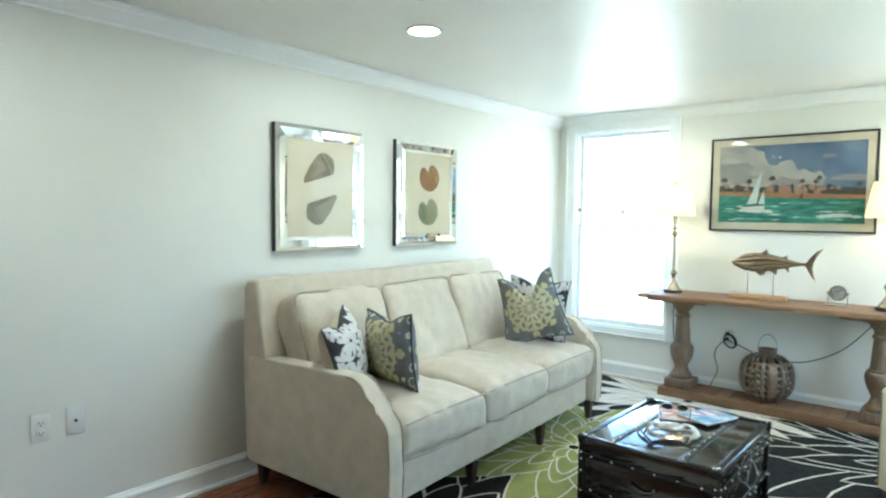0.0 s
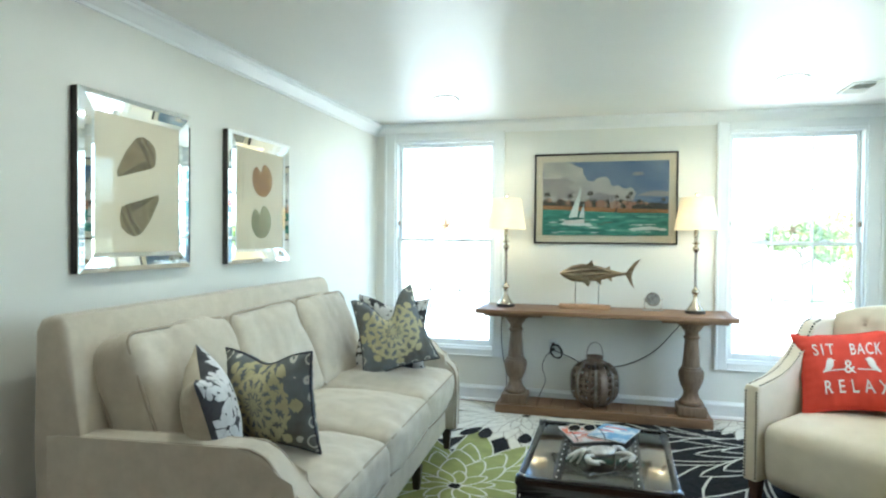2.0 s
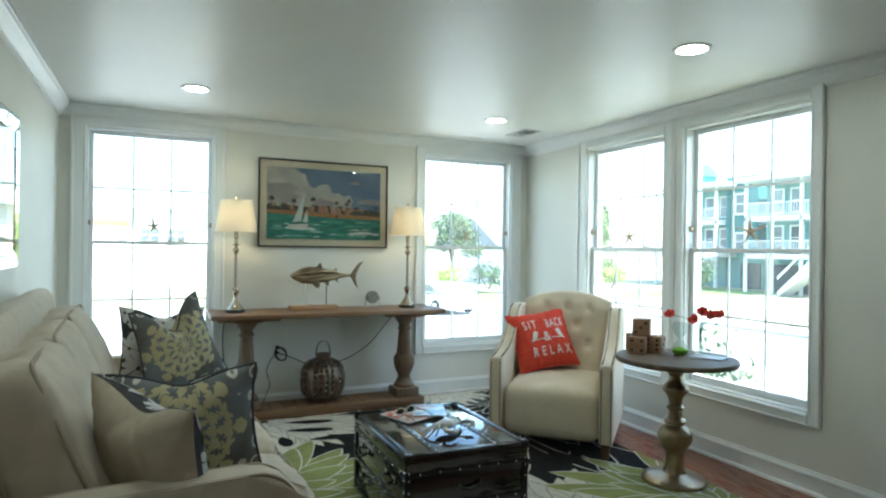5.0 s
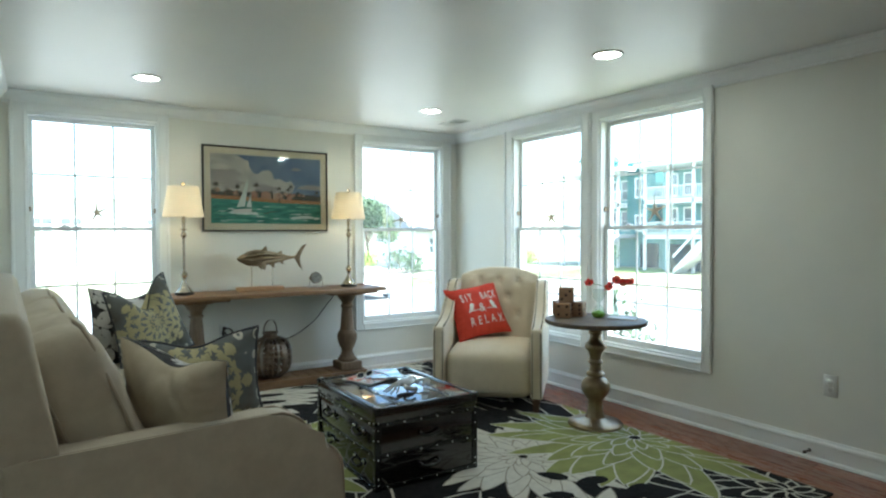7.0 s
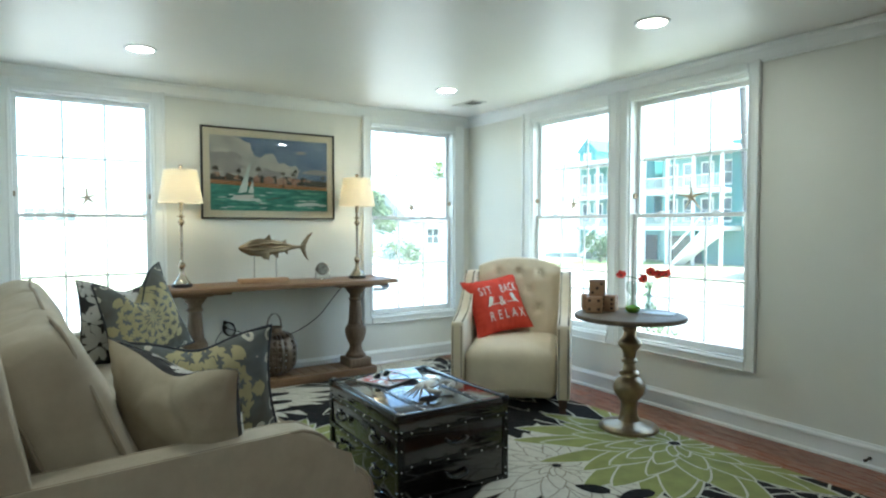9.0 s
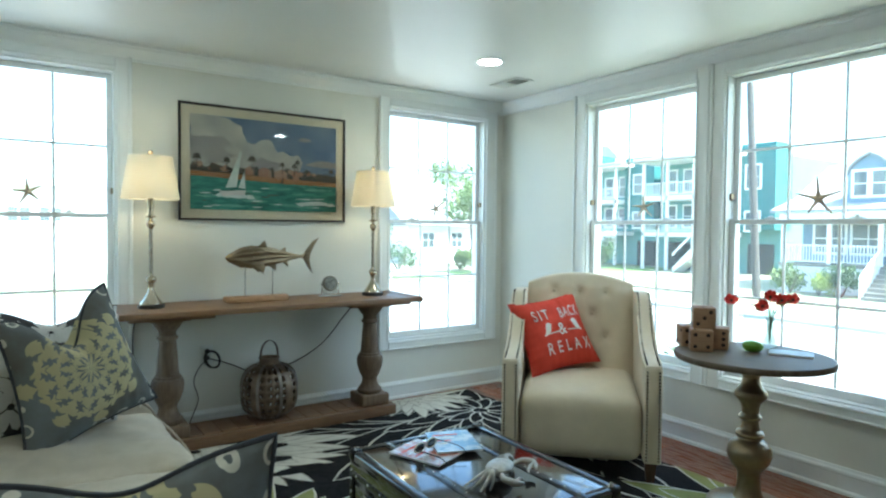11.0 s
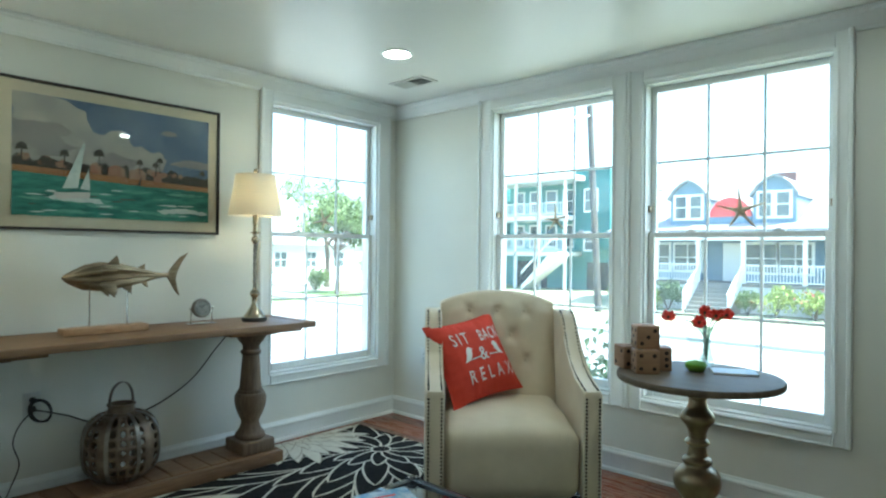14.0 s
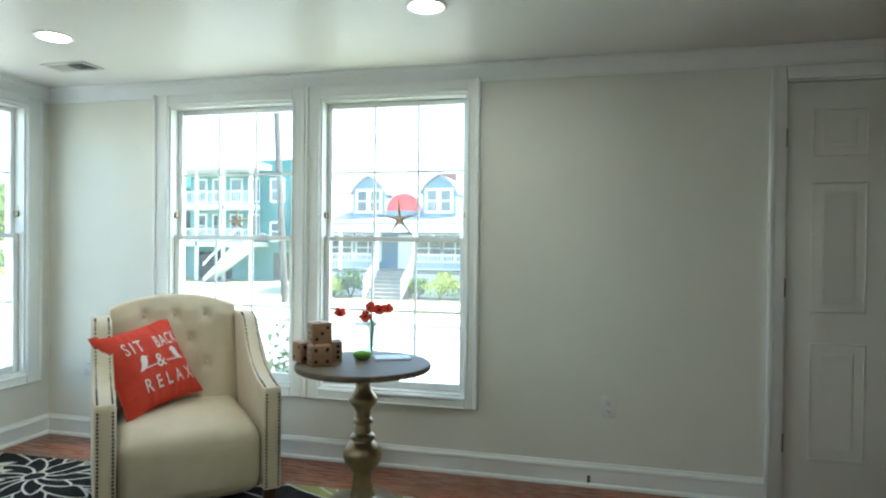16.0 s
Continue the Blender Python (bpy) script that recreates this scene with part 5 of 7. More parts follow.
for x0, x1, y in ((-0.14, -0.09, -0.03), (-0.06, 0.02, -0.035), (0.04, 0.12, -0.04), (0.16, 0.20, -0.045)):
    daub("painted_house", [(x0, y - 0.03), (x1, y - 0.032), (x1, y + 0.005), ((x0 + x1) / 2, y + 0.025), (x0, y + 0.008)], ROOFP, 0.003, int(x0 * 100))
for x, y, s in ((-0.10, 0.035, 0.05), (0.09, 0.015, 0.035), (0.17, 0.01, 0.035), (0.19, 0.035, 0.035), (0.42, -0.01, 0.035), (-0.42, 0.03, 0.05), (0.25, -0.02, 0.03), (-0.25, 0.02, 0.04)):
    daub("painted_palm", [(x - 0.004, y - 0.06), (x + 0.003, y - 0.06), (x + 0.003, y - 0.01), (x + 0.5 * s, y - 0.012), (x + 0.3 * s, y + 0.3 * s), (x, y + 0.45 * s), (x - 0.4 * s, y + 0.2 * s), (x - 0.5 * s, y - 0.015), (x - 0.003, y - 0.008)], PALM, 0.003, int(x * 1000))
daub("painted_sea", [(-AW / 2, -AH / 2), (AW / 2, -AH / 2), (AW / 2, hz - 0.075), (0.1, hz - 0.07), (-AW / 2, hz - 0.045)], SEA, 0.002, 5)
for k in range(30):
    x, y, ln = rnd.uniform(-0.44, 0.25), rnd.uniform(-0.26, -0.11), rnd.uniform(0.10, 0.24)
    daub("painted_swell", [(x, y), (x + ln * 0.4, y + 0.008), (x + ln, y + 0.002), (x + ln * 0.7, y - 0.009), (x + ln * 0.2, y - 0.007)], SEAL if k % 2 else SEA, 0.003, 400 + k)
for k in range(34):
    x, y = rnd.uniform(-0.42, 0.34), rnd.uniform(-0.26, -0.12)
    ln = rnd.uniform(0.03, 0.10)
    daub("painted_wave", [(x, y), (x + ln * 0.5, y + 0.003), (x + ln, y + 0.001), (x + ln * 0.6, y - 0.003), (x + ln * 0.2, y - 0.003)], FOAM if k % 4 == 0 else (SEA if k % 2 else PALM) if k % 3 else FOAM, 0.002, k)
daub("painted_foam", [(0.17, -0.225), (0.30, -0.21), (0.44, -0.225), (0.45, -0.235), (0.3, -0.238), (0.2, -0.24)], FOAM, 0.006, 77)
daub("painted_wake", [(-0.34, -0.19), (-0.28, -0.175), (-0.20, -0.18), (-0.10, -0.185), (-0.08, -0.21), (-0.16, -0.205), (-0.3, -0.2)], FOAM, 0.004, 78)
daub("painted_hull", [(-0.30, -0.165), (-0.14, -0.155), (-0.145, -0.185), (-0.28, -0.195)], CLOUD, 0.002, 79)
daub("painted_sail", [(-0.26, -0.145), (-0.195, -0.14), (-0.165, 0.075), (-0.175, 0.075)], FOAM, 0.0, 80)
daub("painted_sail", [(-0.185, -0.142), (-0.142, -0.147), (-0.148, -0.04)], FOAM, 0.0, 81)
daub("painted_windsurfer", [(0.075, -0.105), (0.09, -0.105), (0.098, -0.05)], PALM, 0.0, 82)
daub("painted_windsurfer", [(0.01, -0.095), (0.02, -0.095), (0.017, -0.055)], ROOFP, 0.0, 83)


# ---- mirror-framed shell prints ----
def shell_print(yc, kind):
    w, h, d, bw = 0.605, 0.672, 0.042, 0.072
    o = thing("shell_print", upright((L + 0.001, yc, 1.48), (1, 0, 0)), ("nautilus" if kind else "cone") + " shell print in a wide mirrored frame on the wall", "picture", "mirror-framed shell prints")
    part("backing", box(-w / 2, w / 2, -h / 2, h / 2, 0, d - 0.012, 0.001), BLACKW, o, "black wooden sides")
    X, Y = w / 2, h / 2
    for s in range(4):
        bm = bmesh.new()
        rot = pose(0, 0, 0, 0, 0, 90 * s)
        a, b = (X, Y) if s % 2 == 0 else (Y, X)
        prof = ((0.0, d - 0.0115), (0.0005, d - 0.007), (0.020, d), (bw - 0.016, d - 0.005), (bw + 0.001, d - 0.0095))
        rows = [[bm.verts.new(rot @ Vector((u, -b + ins, z))) for u in (-a + ins, a - ins)] for ins, z in prof]
        for p, q in zip(rows, rows[1:]):
            bm.faces.new([p[0], p[1], q[1], q[0]])
        part("mirror_strip", bm, MIRROR, o, "bevelled mirror strip", smooth=0)
    part("paper", box(-X + bw, X - bw, -Y + bw, Y - bw, d - 0.0135, d - 0.0118), PAPER, o)
    part("glazing", box(-X + bw + 0.0005, X - bw - 0.0005, -Y + bw + 0.0005, Y - bw - 0.0005, d - 0.0105, d - 0.0098), PICGLASS, o)
    z = d - 0.0114
    if kind:
        for cx, cy, flip, c1, c2 in ((0.005, 0.113, 1, (0.42, 0.22, 0.07), (0.20, 0.09, 0.03)), (-0.005, -0.112, -1, (0.15, 0.18, 0.10), (0.40, 0.36, 0.22))):
            m = mat("shell_ink", c1, 0.8, col2=c2, scale=16, wear=0.9)
            m2 = mat("shell_ink_dark", tuple(c * 0.4 for c in c1), 0.8, col2=c1, scale=30)
            pale = mat("shell_ink_pale", tuple(min(0.6, c * 1.7) for c in c1), 0.8, col2=c2, scale=22, wear=0.9)
            rim = lambda a, g=1.0: (cx + 1.06 * g * lobe(a) * math.cos(a), cy + 0.96 * g * lobe(a) * math.sin(a))
            lobe = lambda a: (0.094 + 0.010 * math.cos(a + 0.4)) * (1 - 0.62 * math.exp(-((a - 1.75) / 0.30) ** 2))
            bm = bmesh.new()
            hub = bm.verts.new((cx - 0.002, cy + 0.022, z))
            ring = [bm.verts.new((*rim(-math.pi / 2 + 2 * math.pi * k / 56), z)) for k in range(56)]
            for k in range(56):
                bm.faces.new([hub, ring[k], ring[(k + 1) % 56]])
            part("printed_shell", bm, m, o, smooth=0)
            # the open mouth in a paler ink, and ribs that bend towards the rim
            bm = bmesh.new()
            bm.faces.new([bm.verts.new((*rim(a, g), z + 0.0002)) for a, g in [(-0.5 + 0.19 * k, 0.93) for k in range(10)] + [(1.1 - 0.25 * k, 0.55) for k in range(6)]])
            part("printed_mouth", bm, pale, o, smooth=0)
            for k in range(9):
                a = 2.35 + 0.36 * k
                bm = bmesh.new()
                bm.faces.new([bm.verts.new((*rim(a + t, g), z + 0.0002)) for g, t in ((0.25, 0), (0.62, 0.07), (0.98, 0.24), (0.985, 0.33), (0.62, 0.17))])
                part("printed_stripe", bm, m2, o, smooth=0)
    else:
        for cx, cy, rot, c1, c2 in ((-0.015, 0.105, 32, (0.17, 0.135, 0.07), (0.34, 0.28, 0.17)), (0.0, -0.105, 212, (0.16, 0.14, 0.075), (0.32, 0.27, 0.17))):
            m = mat("shell_ink", c1, 0.8, col2=c2, scale=18, wear=0.9, stretch=(1, 2.5, 1))
            m2 = mat("shell_ink_dark", (0.11, 0.085, 0.06), 0.8, col2=c1, scale=25)
            R2 = pose(cx, cy, 0, 0, 0, rot)
            for pts, mm, dz in (([(-0.105, -0.008), (-0.10, 0.008), (-0.03, 0.045), (0.03, 0.062), (0.06, 0.055), (0.085, 0.03), (0.095, 0.0), (0.085, -0.03), (0.06, -0.055), (0.03, -0.05), (-0.03, -0.032), (-0.10, -0.012)], m, 0),
                                ([(0.03, 0.062), (0.045, 0.06), (0.055, 0.0), (0.045, -0.053), (0.03, -0.05), (0.04, 0.0)], m2, 0.0002), ([(0.062, 0.054), (0.07, 0.047), (0.077, 0.0), (0.07, -0.045), (0.062, -0.052), (0.067, 0)], m2, 0.0002), ([(-0.09, -0.012), (-0.02, -0.012), (0.03, -0.02), (0.03, -0.045), (-0.03, -0.03)], m2, 0.0002)):
                bm = bmesh.new()
                bm.faces.new([bm.verts.new(R2 @ Vector((x * 1.22, y * 1.22, z + dz))) for x, y in pts])
                part("printed_shell", bm, mm, o, smooth=0)
    return o


shell_print(2.593, 0)
shell_print(3.487, 1)

# ---- trunk table ----
TW, TD, TH = 0.575, 0.745, 0.388
trunk = thing("trunk_table", pose(-1.43, 3.145, 0.0127, 0, 0, -1.0), "glossy black leather steamer trunk used as a coffee table", "trunk")
part("body", box(-TW / 2, TW / 2, -TD / 2, TD / 2, 0.0, TH - 0.075, 0.006), LACQUER, trunk)
part("lid", box(-TW / 2 - 0.003, TW / 2 + 0.003, -TD / 2 - 0.003, TD / 2 + 0.003, TH - 0.0735, TH, 0.008, seg=3), LACQUER, trunk)
rivets = []
e = 0.0035
for s in (-1, 1):
    part("strap", box(s * 0.145 - 0.017, s * 0.145 + 0.017, -TD / 2 - 0.002, TD / 2 + 0.002, TH - 0.002, TH + 0.003, 0.0012), STRAP, trunk)
    for k in range(12):
        rivets.append(((s * 0.145, -TD / 2 + 0.03 + k * (TD - 0.06) / 11, TH + 0.003), (0, 0, 1)))
    # edge bindings on the top
    part("edge_binding", box(s * (TW / 2 - 0.014) - 0.014, s * (TW / 2 - 0.014) + 0.014, -TD / 2 - 0.004, TD / 2 + 0.004, TH - 0.002, TH + 0.003, 0.0015), STRAP, trunk)
    part("edge_binding", box(-TW / 2 + 0.008, TW / 2 - 0.008, s * (TD / 2 - 0.014) - 0.014, s * (TD / 2 - 0.014) + 0.014, TH - 0.002, TH + 0.0026, 0.0012), STRAP, trunk)
for sx in (-1, 1):
    for sy in (-1, 1):
        part("corner_binding", box(sx * (TW / 2 - 0.0125) - 0.016, sx * (TW / 2 - 0.0125) + 0.016, sy * (TD / 2 - 0.0125) - 0.016, sy * (TD / 2 - 0.0125) + 0.016, 0.0, TH - 0.075, 0.003), STRAP, trunk)
        cap = part("corner_cap", box(sx * TW / 2 - 0.03, sx * TW / 2 + 0.007, sy * TD / 2 - 0.03, sy * TD / 2 + 0.007, TH - 0.03, TH + 0.0065, 0.006) if sx > 0 and sy > 0 else box(sx * TW / 2 - (0.03 if sx > 0 else 0.007), sx * TW / 2 + (0.007 if sx > 0 else 0.03), sy * TD / 2 - (0.03 if sy > 0 else 0.007), sy * TD / 2 + (0.007 if sy > 0 else 0.03), TH - 0.03, TH + 0.0065, 0.006), STRAP, trunk)
        for z in (0.03, 0.06, 0.15, 0.24, 0.29, 0.32):
            rivets.append(((sx * (TW / 2 - 0.012), sy * (TD / 2 + 0.003), z), (0, sy, 0)))
            rivets.append(((sx * (TW / 2 + 0.003), sy * (TD / 2 - 0.012), z), (sx, 0, 0)))
        for a, b in ((0.012, 0.012), (0.024, 0.008), (0.008, 0.024)):
            rivets.append(((sx * (TW / 2 - a), sy * (TD / 2 - b), TH + 0.0065), (0, 0, 1)))
for z in (0.005, 0.155, 0.30):
    for sy in (-1, 1):
        part("band", box(-TW / 2 + 0.019, TW / 2 - 0.019, sy * TD / 2 - 0.004, sy * TD / 2 + 0.004, z, z + 0.022, 0.002), STRAP, trunk)
        for k in range(6):
            rivets.append(((-TW / 2 + 0.06 + k * (TW - 0.12) / 5, sy * (TD / 2 + 0.004), z + 0.011), (0, sy, 0)))
    for sx in (-1, 1):
        part("band", box(sx * TW / 2 - 0.004, sx * TW / 2 + 0.004, -TD / 2 + 0.019, TD / 2 - 0.019, z, z + 0.022, 0.002), STRAP, trunk)
        for k in range(8):
            rivets.append(((sx * (TW / 2 + 0.004), -TD / 2 + 0.06 + k * (TD - 0.12) / 7, z + 0.011), (sx, 0, 0)))
bm = bmesh.new()
for p, nrm in rivets:
    g = bmesh.ops.create_icosphere(bm, subdivisions=1, radius=0.0055, matrix=Matrix.Translation(p))
tagged(part("rivets", bm, CHROME, trunk, "small polished rivets"), kind="stuff")
for y in (-0.19, 0.19):
    for z in (0.09, 0.24):
        x = -TW / 2 - 0.004
        h = part("pull", tube(smooth_path([(x, y - 0.05, z + 0.012), (x - 0.018, y - 0.045, z), (x - 0.022, y, z - 0.012), (x - 0.018, y + 0.045, z), (x, y + 0.05, z + 0.012)], 5), 0.007, 8), STRAP, trunk, "leather drawer pull")
        for s in (-1, 1):
            part("pull_plate", box(x - 0.004, x + 0.003, y + s * 0.052 - 0.015, y + s * 0.052 + 0.015, z, z + 0.028, 0.002), CHROME, h)
for z in (0.09, 0.24):
    h = part("pull", tube(smooth_path([(-0.05, -TD / 2 - 0.004, z + 0.012), (-0.045, -TD / 2 - 0.02, z), (0, -TD / 2 - 0.025, z - 0.012), (0.045, -TD / 2 - 0.02, z), (0.05, -TD / 2 - 0.004, z + 0.012)], 5), 0.007, 8), STRAP, trunk, "leather drawer pull")

# things on the trunk
TT = 0.0127 + TH
MAGS = [mat("magazine_cover", (0.55, 0.50, 0.47), 0.25, col2=(0.50, 0.16, 0.10), scale=14, wear=0.25), mat("magazine_cover_blue", (0.50, 0.56, 0.62), 0.25, col2=(0.16, 0.30, 0.46), scale=11, wear=0.25)]
PAGES = mat("paper_pages", (0.70, 0.69, 0.65), 0.8)
for (x, y, rz, z, w, h), mm, lb in zip(((-1.50, 3.335, 22, TT + 0.0045, 0.17, 0.22), (-1.37, 3.36, -20, TT + 0.0125, 0.17, 0.22)), MAGS, ("magazine with a red and white cover lying on the trunk", "magazine with a pale blue cover lying on the trunk")):
    mg = thing("magazine", pose(x, y, z, 0, 0, rz), lb, "magazine")
    part("pages", box(-w / 2 + 0.001, w / 2 - 0.002, -h / 2 + 0.002, h / 2 - 0.002, 0.0005, 0.0062), PAGES, mg)
    part("cover", box(-w / 2, w / 2, -h / 2, h / 2, 0.0063, 0.0070), mm, mg)
    for k in range(4):
        part("printed_line", box(-w / 2 + 0.02, w / 2 - 0.05 - 0.02 * k, h / 2 - 0.05 - 0.03 * k, h / 2 - 0.04 - 0.03 * k, 0.0071, 0.0074), PRINT if k % 2 else RED, mg)
gl = thing("sunglasses", pose(-1.51, 3.33, TT + 0.0125 + 0.0078, 0, 0, 200) @ Matrix.Diagonal((1, 1, 0.66, 1)), "folded-out sunglasses with dark lenses and pale frame on the magazines", "sunglasses")
for s in (-1, 1):
    fr = part("rim", tube([(s * 0.034 + 0.029 * math.cos(2 * math.pi * k / 24), 0, 0.026 + 0.024 * math.sin(2 * math.pi * k / 24)) for k in range(24)], 0.003, 6, closed=True), CREAM, gl)
    part("lens", lathe([(0, -0.001), (0.028, -0.0008), (0.028, 0.0008), (0, 0.001)], 24, rot=pose(s * 0.034, 0, 0.026, 90, 0, 0) @ Matrix.Diagonal((1, 0.84, 1, 1))), LENSD, gl)
    part("temple", tube(smooth_path([(s * 0.065, 0, 0.032), (s * 0.068, 0.06, 0.03), (s * 0.064, 0.11, 0.024), (s * 0.06, 0.135, 0.003)], 5), 0.0025, 6), EDGING, gl)
part("bridge", tube(smooth_path([(-0.008, 0, 0.032), (0, 0.0, 0.036), (0.008, 0, 0.032)], 4), 0.0028, 6), CREAM, gl)
# crab: one cast piece
bm = bmesh.new()
bmesh.ops.create_uvsphere(bm, u_segments=32, v_segments=16, radius=1.0, matrix=pose(0, 0, 0.045) @ Matrix.Diagonal((0.075, 0.05, 0.022, 1)))
for v in bm.verts:
    v.co.z += 0.003 * noise.noise(v.co * 60)
    if abs(v.co.x) > 0.06:
        v.co.y *= 0.7
for s in (-1, 1):
    for k in range(4):
        a = -0.9 + 0.5 * k
        p0 = Vector((s * (0.06 - 0.008 * k), -0.02 + 0.015 * k, 0.04))
        d = Vector((s * math.cos(a), -math.sin(a) - 0.2, 0))
        tube(smooth_path([p0, p0 + d * 0.045 + Vector((0, 0, 0.018)), p0 + d * 0.085 + Vector((0, -0.012, -0.01)), p0 + d * 0.105 + Vector((0, -0.03, -0.036))], 5), [0.010 - 0.0004 * i for i in range(16)], 8, bm)
    tube(smooth_path([(s * 0.055, 0.03, 0.04), (s * 0.10, 0.055, 0.045), (s * 0.105, 0.10, 0.04), (s * 0.07, 0.12, 0.032)], 5), [0.008, 0.008, 0.009, 0.009, 0.010, 0.011, 0.012, 0.013, 0.014, 0.014, 0.013, 0.012, 0.010, 0.008, 0.006, 0.003], 10, bm)
    tube(smooth_path([(s * 0.095, 0.10, 0.04), (s * 0.055, 0.095, 0.036), (s * 0.035, 0.105, 0.03)], 5), [0.008, 0.008, 0.0075, 0.007, 0.007, 0.006, 0.006, 0.005, 0.004, 0.003, 0.002], 8, bm)
solid("crab_sculpture", bm, SILVER, "cast silver crab figure on the black trunk lid", "sculpture", pose(-1.425, 3.02, TT + 0.0045, 0, 0, 210) @ Matrix.Scale(0.86, 4))

# ---- pedestal table ----
PT = 0.685
ped = thing("pedestal_table", pose(-0.10, 2.93, 0.0127), "round pedestal side table with weathered top and gilt turned base", "side table")
part("tabletop", lathe([(0.0, PT - 0.0415), (0.30, PT - 0.0415), (0.311, PT - 0.039), (0.315, PT - 0.033), (0.315, PT - 0.020), (0.311, PT - 0.0135), (0.305, PT - 0.0127), (0.0, PT - 0.0127)], 72), GREYW, ped)
prof = [(0.160, 0.0), (0.168, 0.006), (0.168, 0.016), (0.160, 0.024), (0.13, 0.032), (0.085, 0.040), (0.062, 0.048), (0.052, 0.07), (0.047, 0.10), (0.045, 0.135), (0.048, 0.15), (0.064, 0.168), (0.083, 0.192), (0.091, 0.218), (0.087, 0.245), (0.068, 0.268), (0.049, 0.279), (0.047, 0.284), (0.056, 0.290), (0.058, 0.299), (0.053, 0.307), (0.040, 0.314), (0.035, 0.33), (0.034, 0.35), (0.045, 0.358), (0.047, 0.366), (0.042, 0.373), (0.035, 0.38), (0.036, 0.40), (0.043, 0.42), (0.054, 0.432), (0.064, 0.443), (0.067, 0.452), (0.065, 0.462), (0.060, 0.47), (0.045, 0.485), (0.036, 0.50), (0.034, 0.52), (0.042, 0.53), (0.042, 0.538), (0.034, 0.545), (0.034, 0.565), (0.040, 0.575), (0.046, 0.5825)]
part("pedestal", lathe([(r, z * 0.6425 / 0.5825) for r, z in prof], 48), BRONZE, ped)

# dice
DS = 0.094


def die(m, top):
    d = thing("wooden_die", m, "large light wood die with dark burnt pips", "die", "stack of wooden dice")
    part("cube", box(-DS / 2, DS / 2, -DS / 2, DS / 2, 0, DS, 0.005, seg=3), DICEW, d)
    spots = {1: [(0, 0)], 2: [(-1, -1), (1, 1)], 3: [(-1, -1), (0, 0), (1, 1)], 4: [(-1, -1), (1, 1), (-1, 1), (1, -1)], 5: [(-1, -1), (1, 1), (-1, 1), (1, -1), (0, 0)], 6: [(-1, -1), (1, 1), (-1, 1), (1, -1), (-1, 0), (1, 0)]}
    c = pose(0, 0, DS / 2)
    for face, num in ((pose(0, 0, 0, 90, 0, 0), top[0]), (pose(0, 0, 0, 90, 0, -90), top[1]), (pose(0, 0, 0, 90, 0, 90), top[2]), (pose(0, 0, 0), top[3])):
        for x, y in spots[num]:
            part("pip", lathe([(0.0, DS / 2 + 0.0008), (0.0085, DS / 2 + 0.0006), (0.0085, DS / 2 - 0.001)], 12, rot=c @ face @ pose(x * 0.026, y * 0.026, 0)), PIP, d)
    return d


die(pose(-0.205, 3.105, PT, 0, 0, -52), (4, 5, 3, 2))
die(pose(-0.140, 3.205, PT, 0, 0, -38), (5, 2, 4, 1))
die(pose(-0.090, 3.095, PT, 0, 0, -62), (6, 6, 3, 3))
die(pose(-0.160, 3.125, PT + DS + 0.0005, 0, 0, -50), (3, 5, 2, 1))

# hourglass
hg = thing("hourglass", pose(-0.04, 2.960, PT + 0.0005), "clear glass hourglass with bright green sand", "hourglass")
part("glass_body", lathe([(0.0, 0.0), (0.03, 0.001), (0.042, 0.015), (0.044, 0.032), (0.036, 0.055), (0.016, 0.080), (0.006, 0.092), (0.016, 0.104), (0.036, 0.128), (0.043, 0.150), (0.041, 0.168), (0.030, 0.182), (0.0, 0.184)], 32), CLEAR, hg)
part("sand", lathe([(0.0, 0.003), (0.029, 0.004), (0.040, 0.016), (0.0415, 0.030), (0.034, 0.036), (0.0, 0.048)], 32), GSAND, hg, "bright green sand")

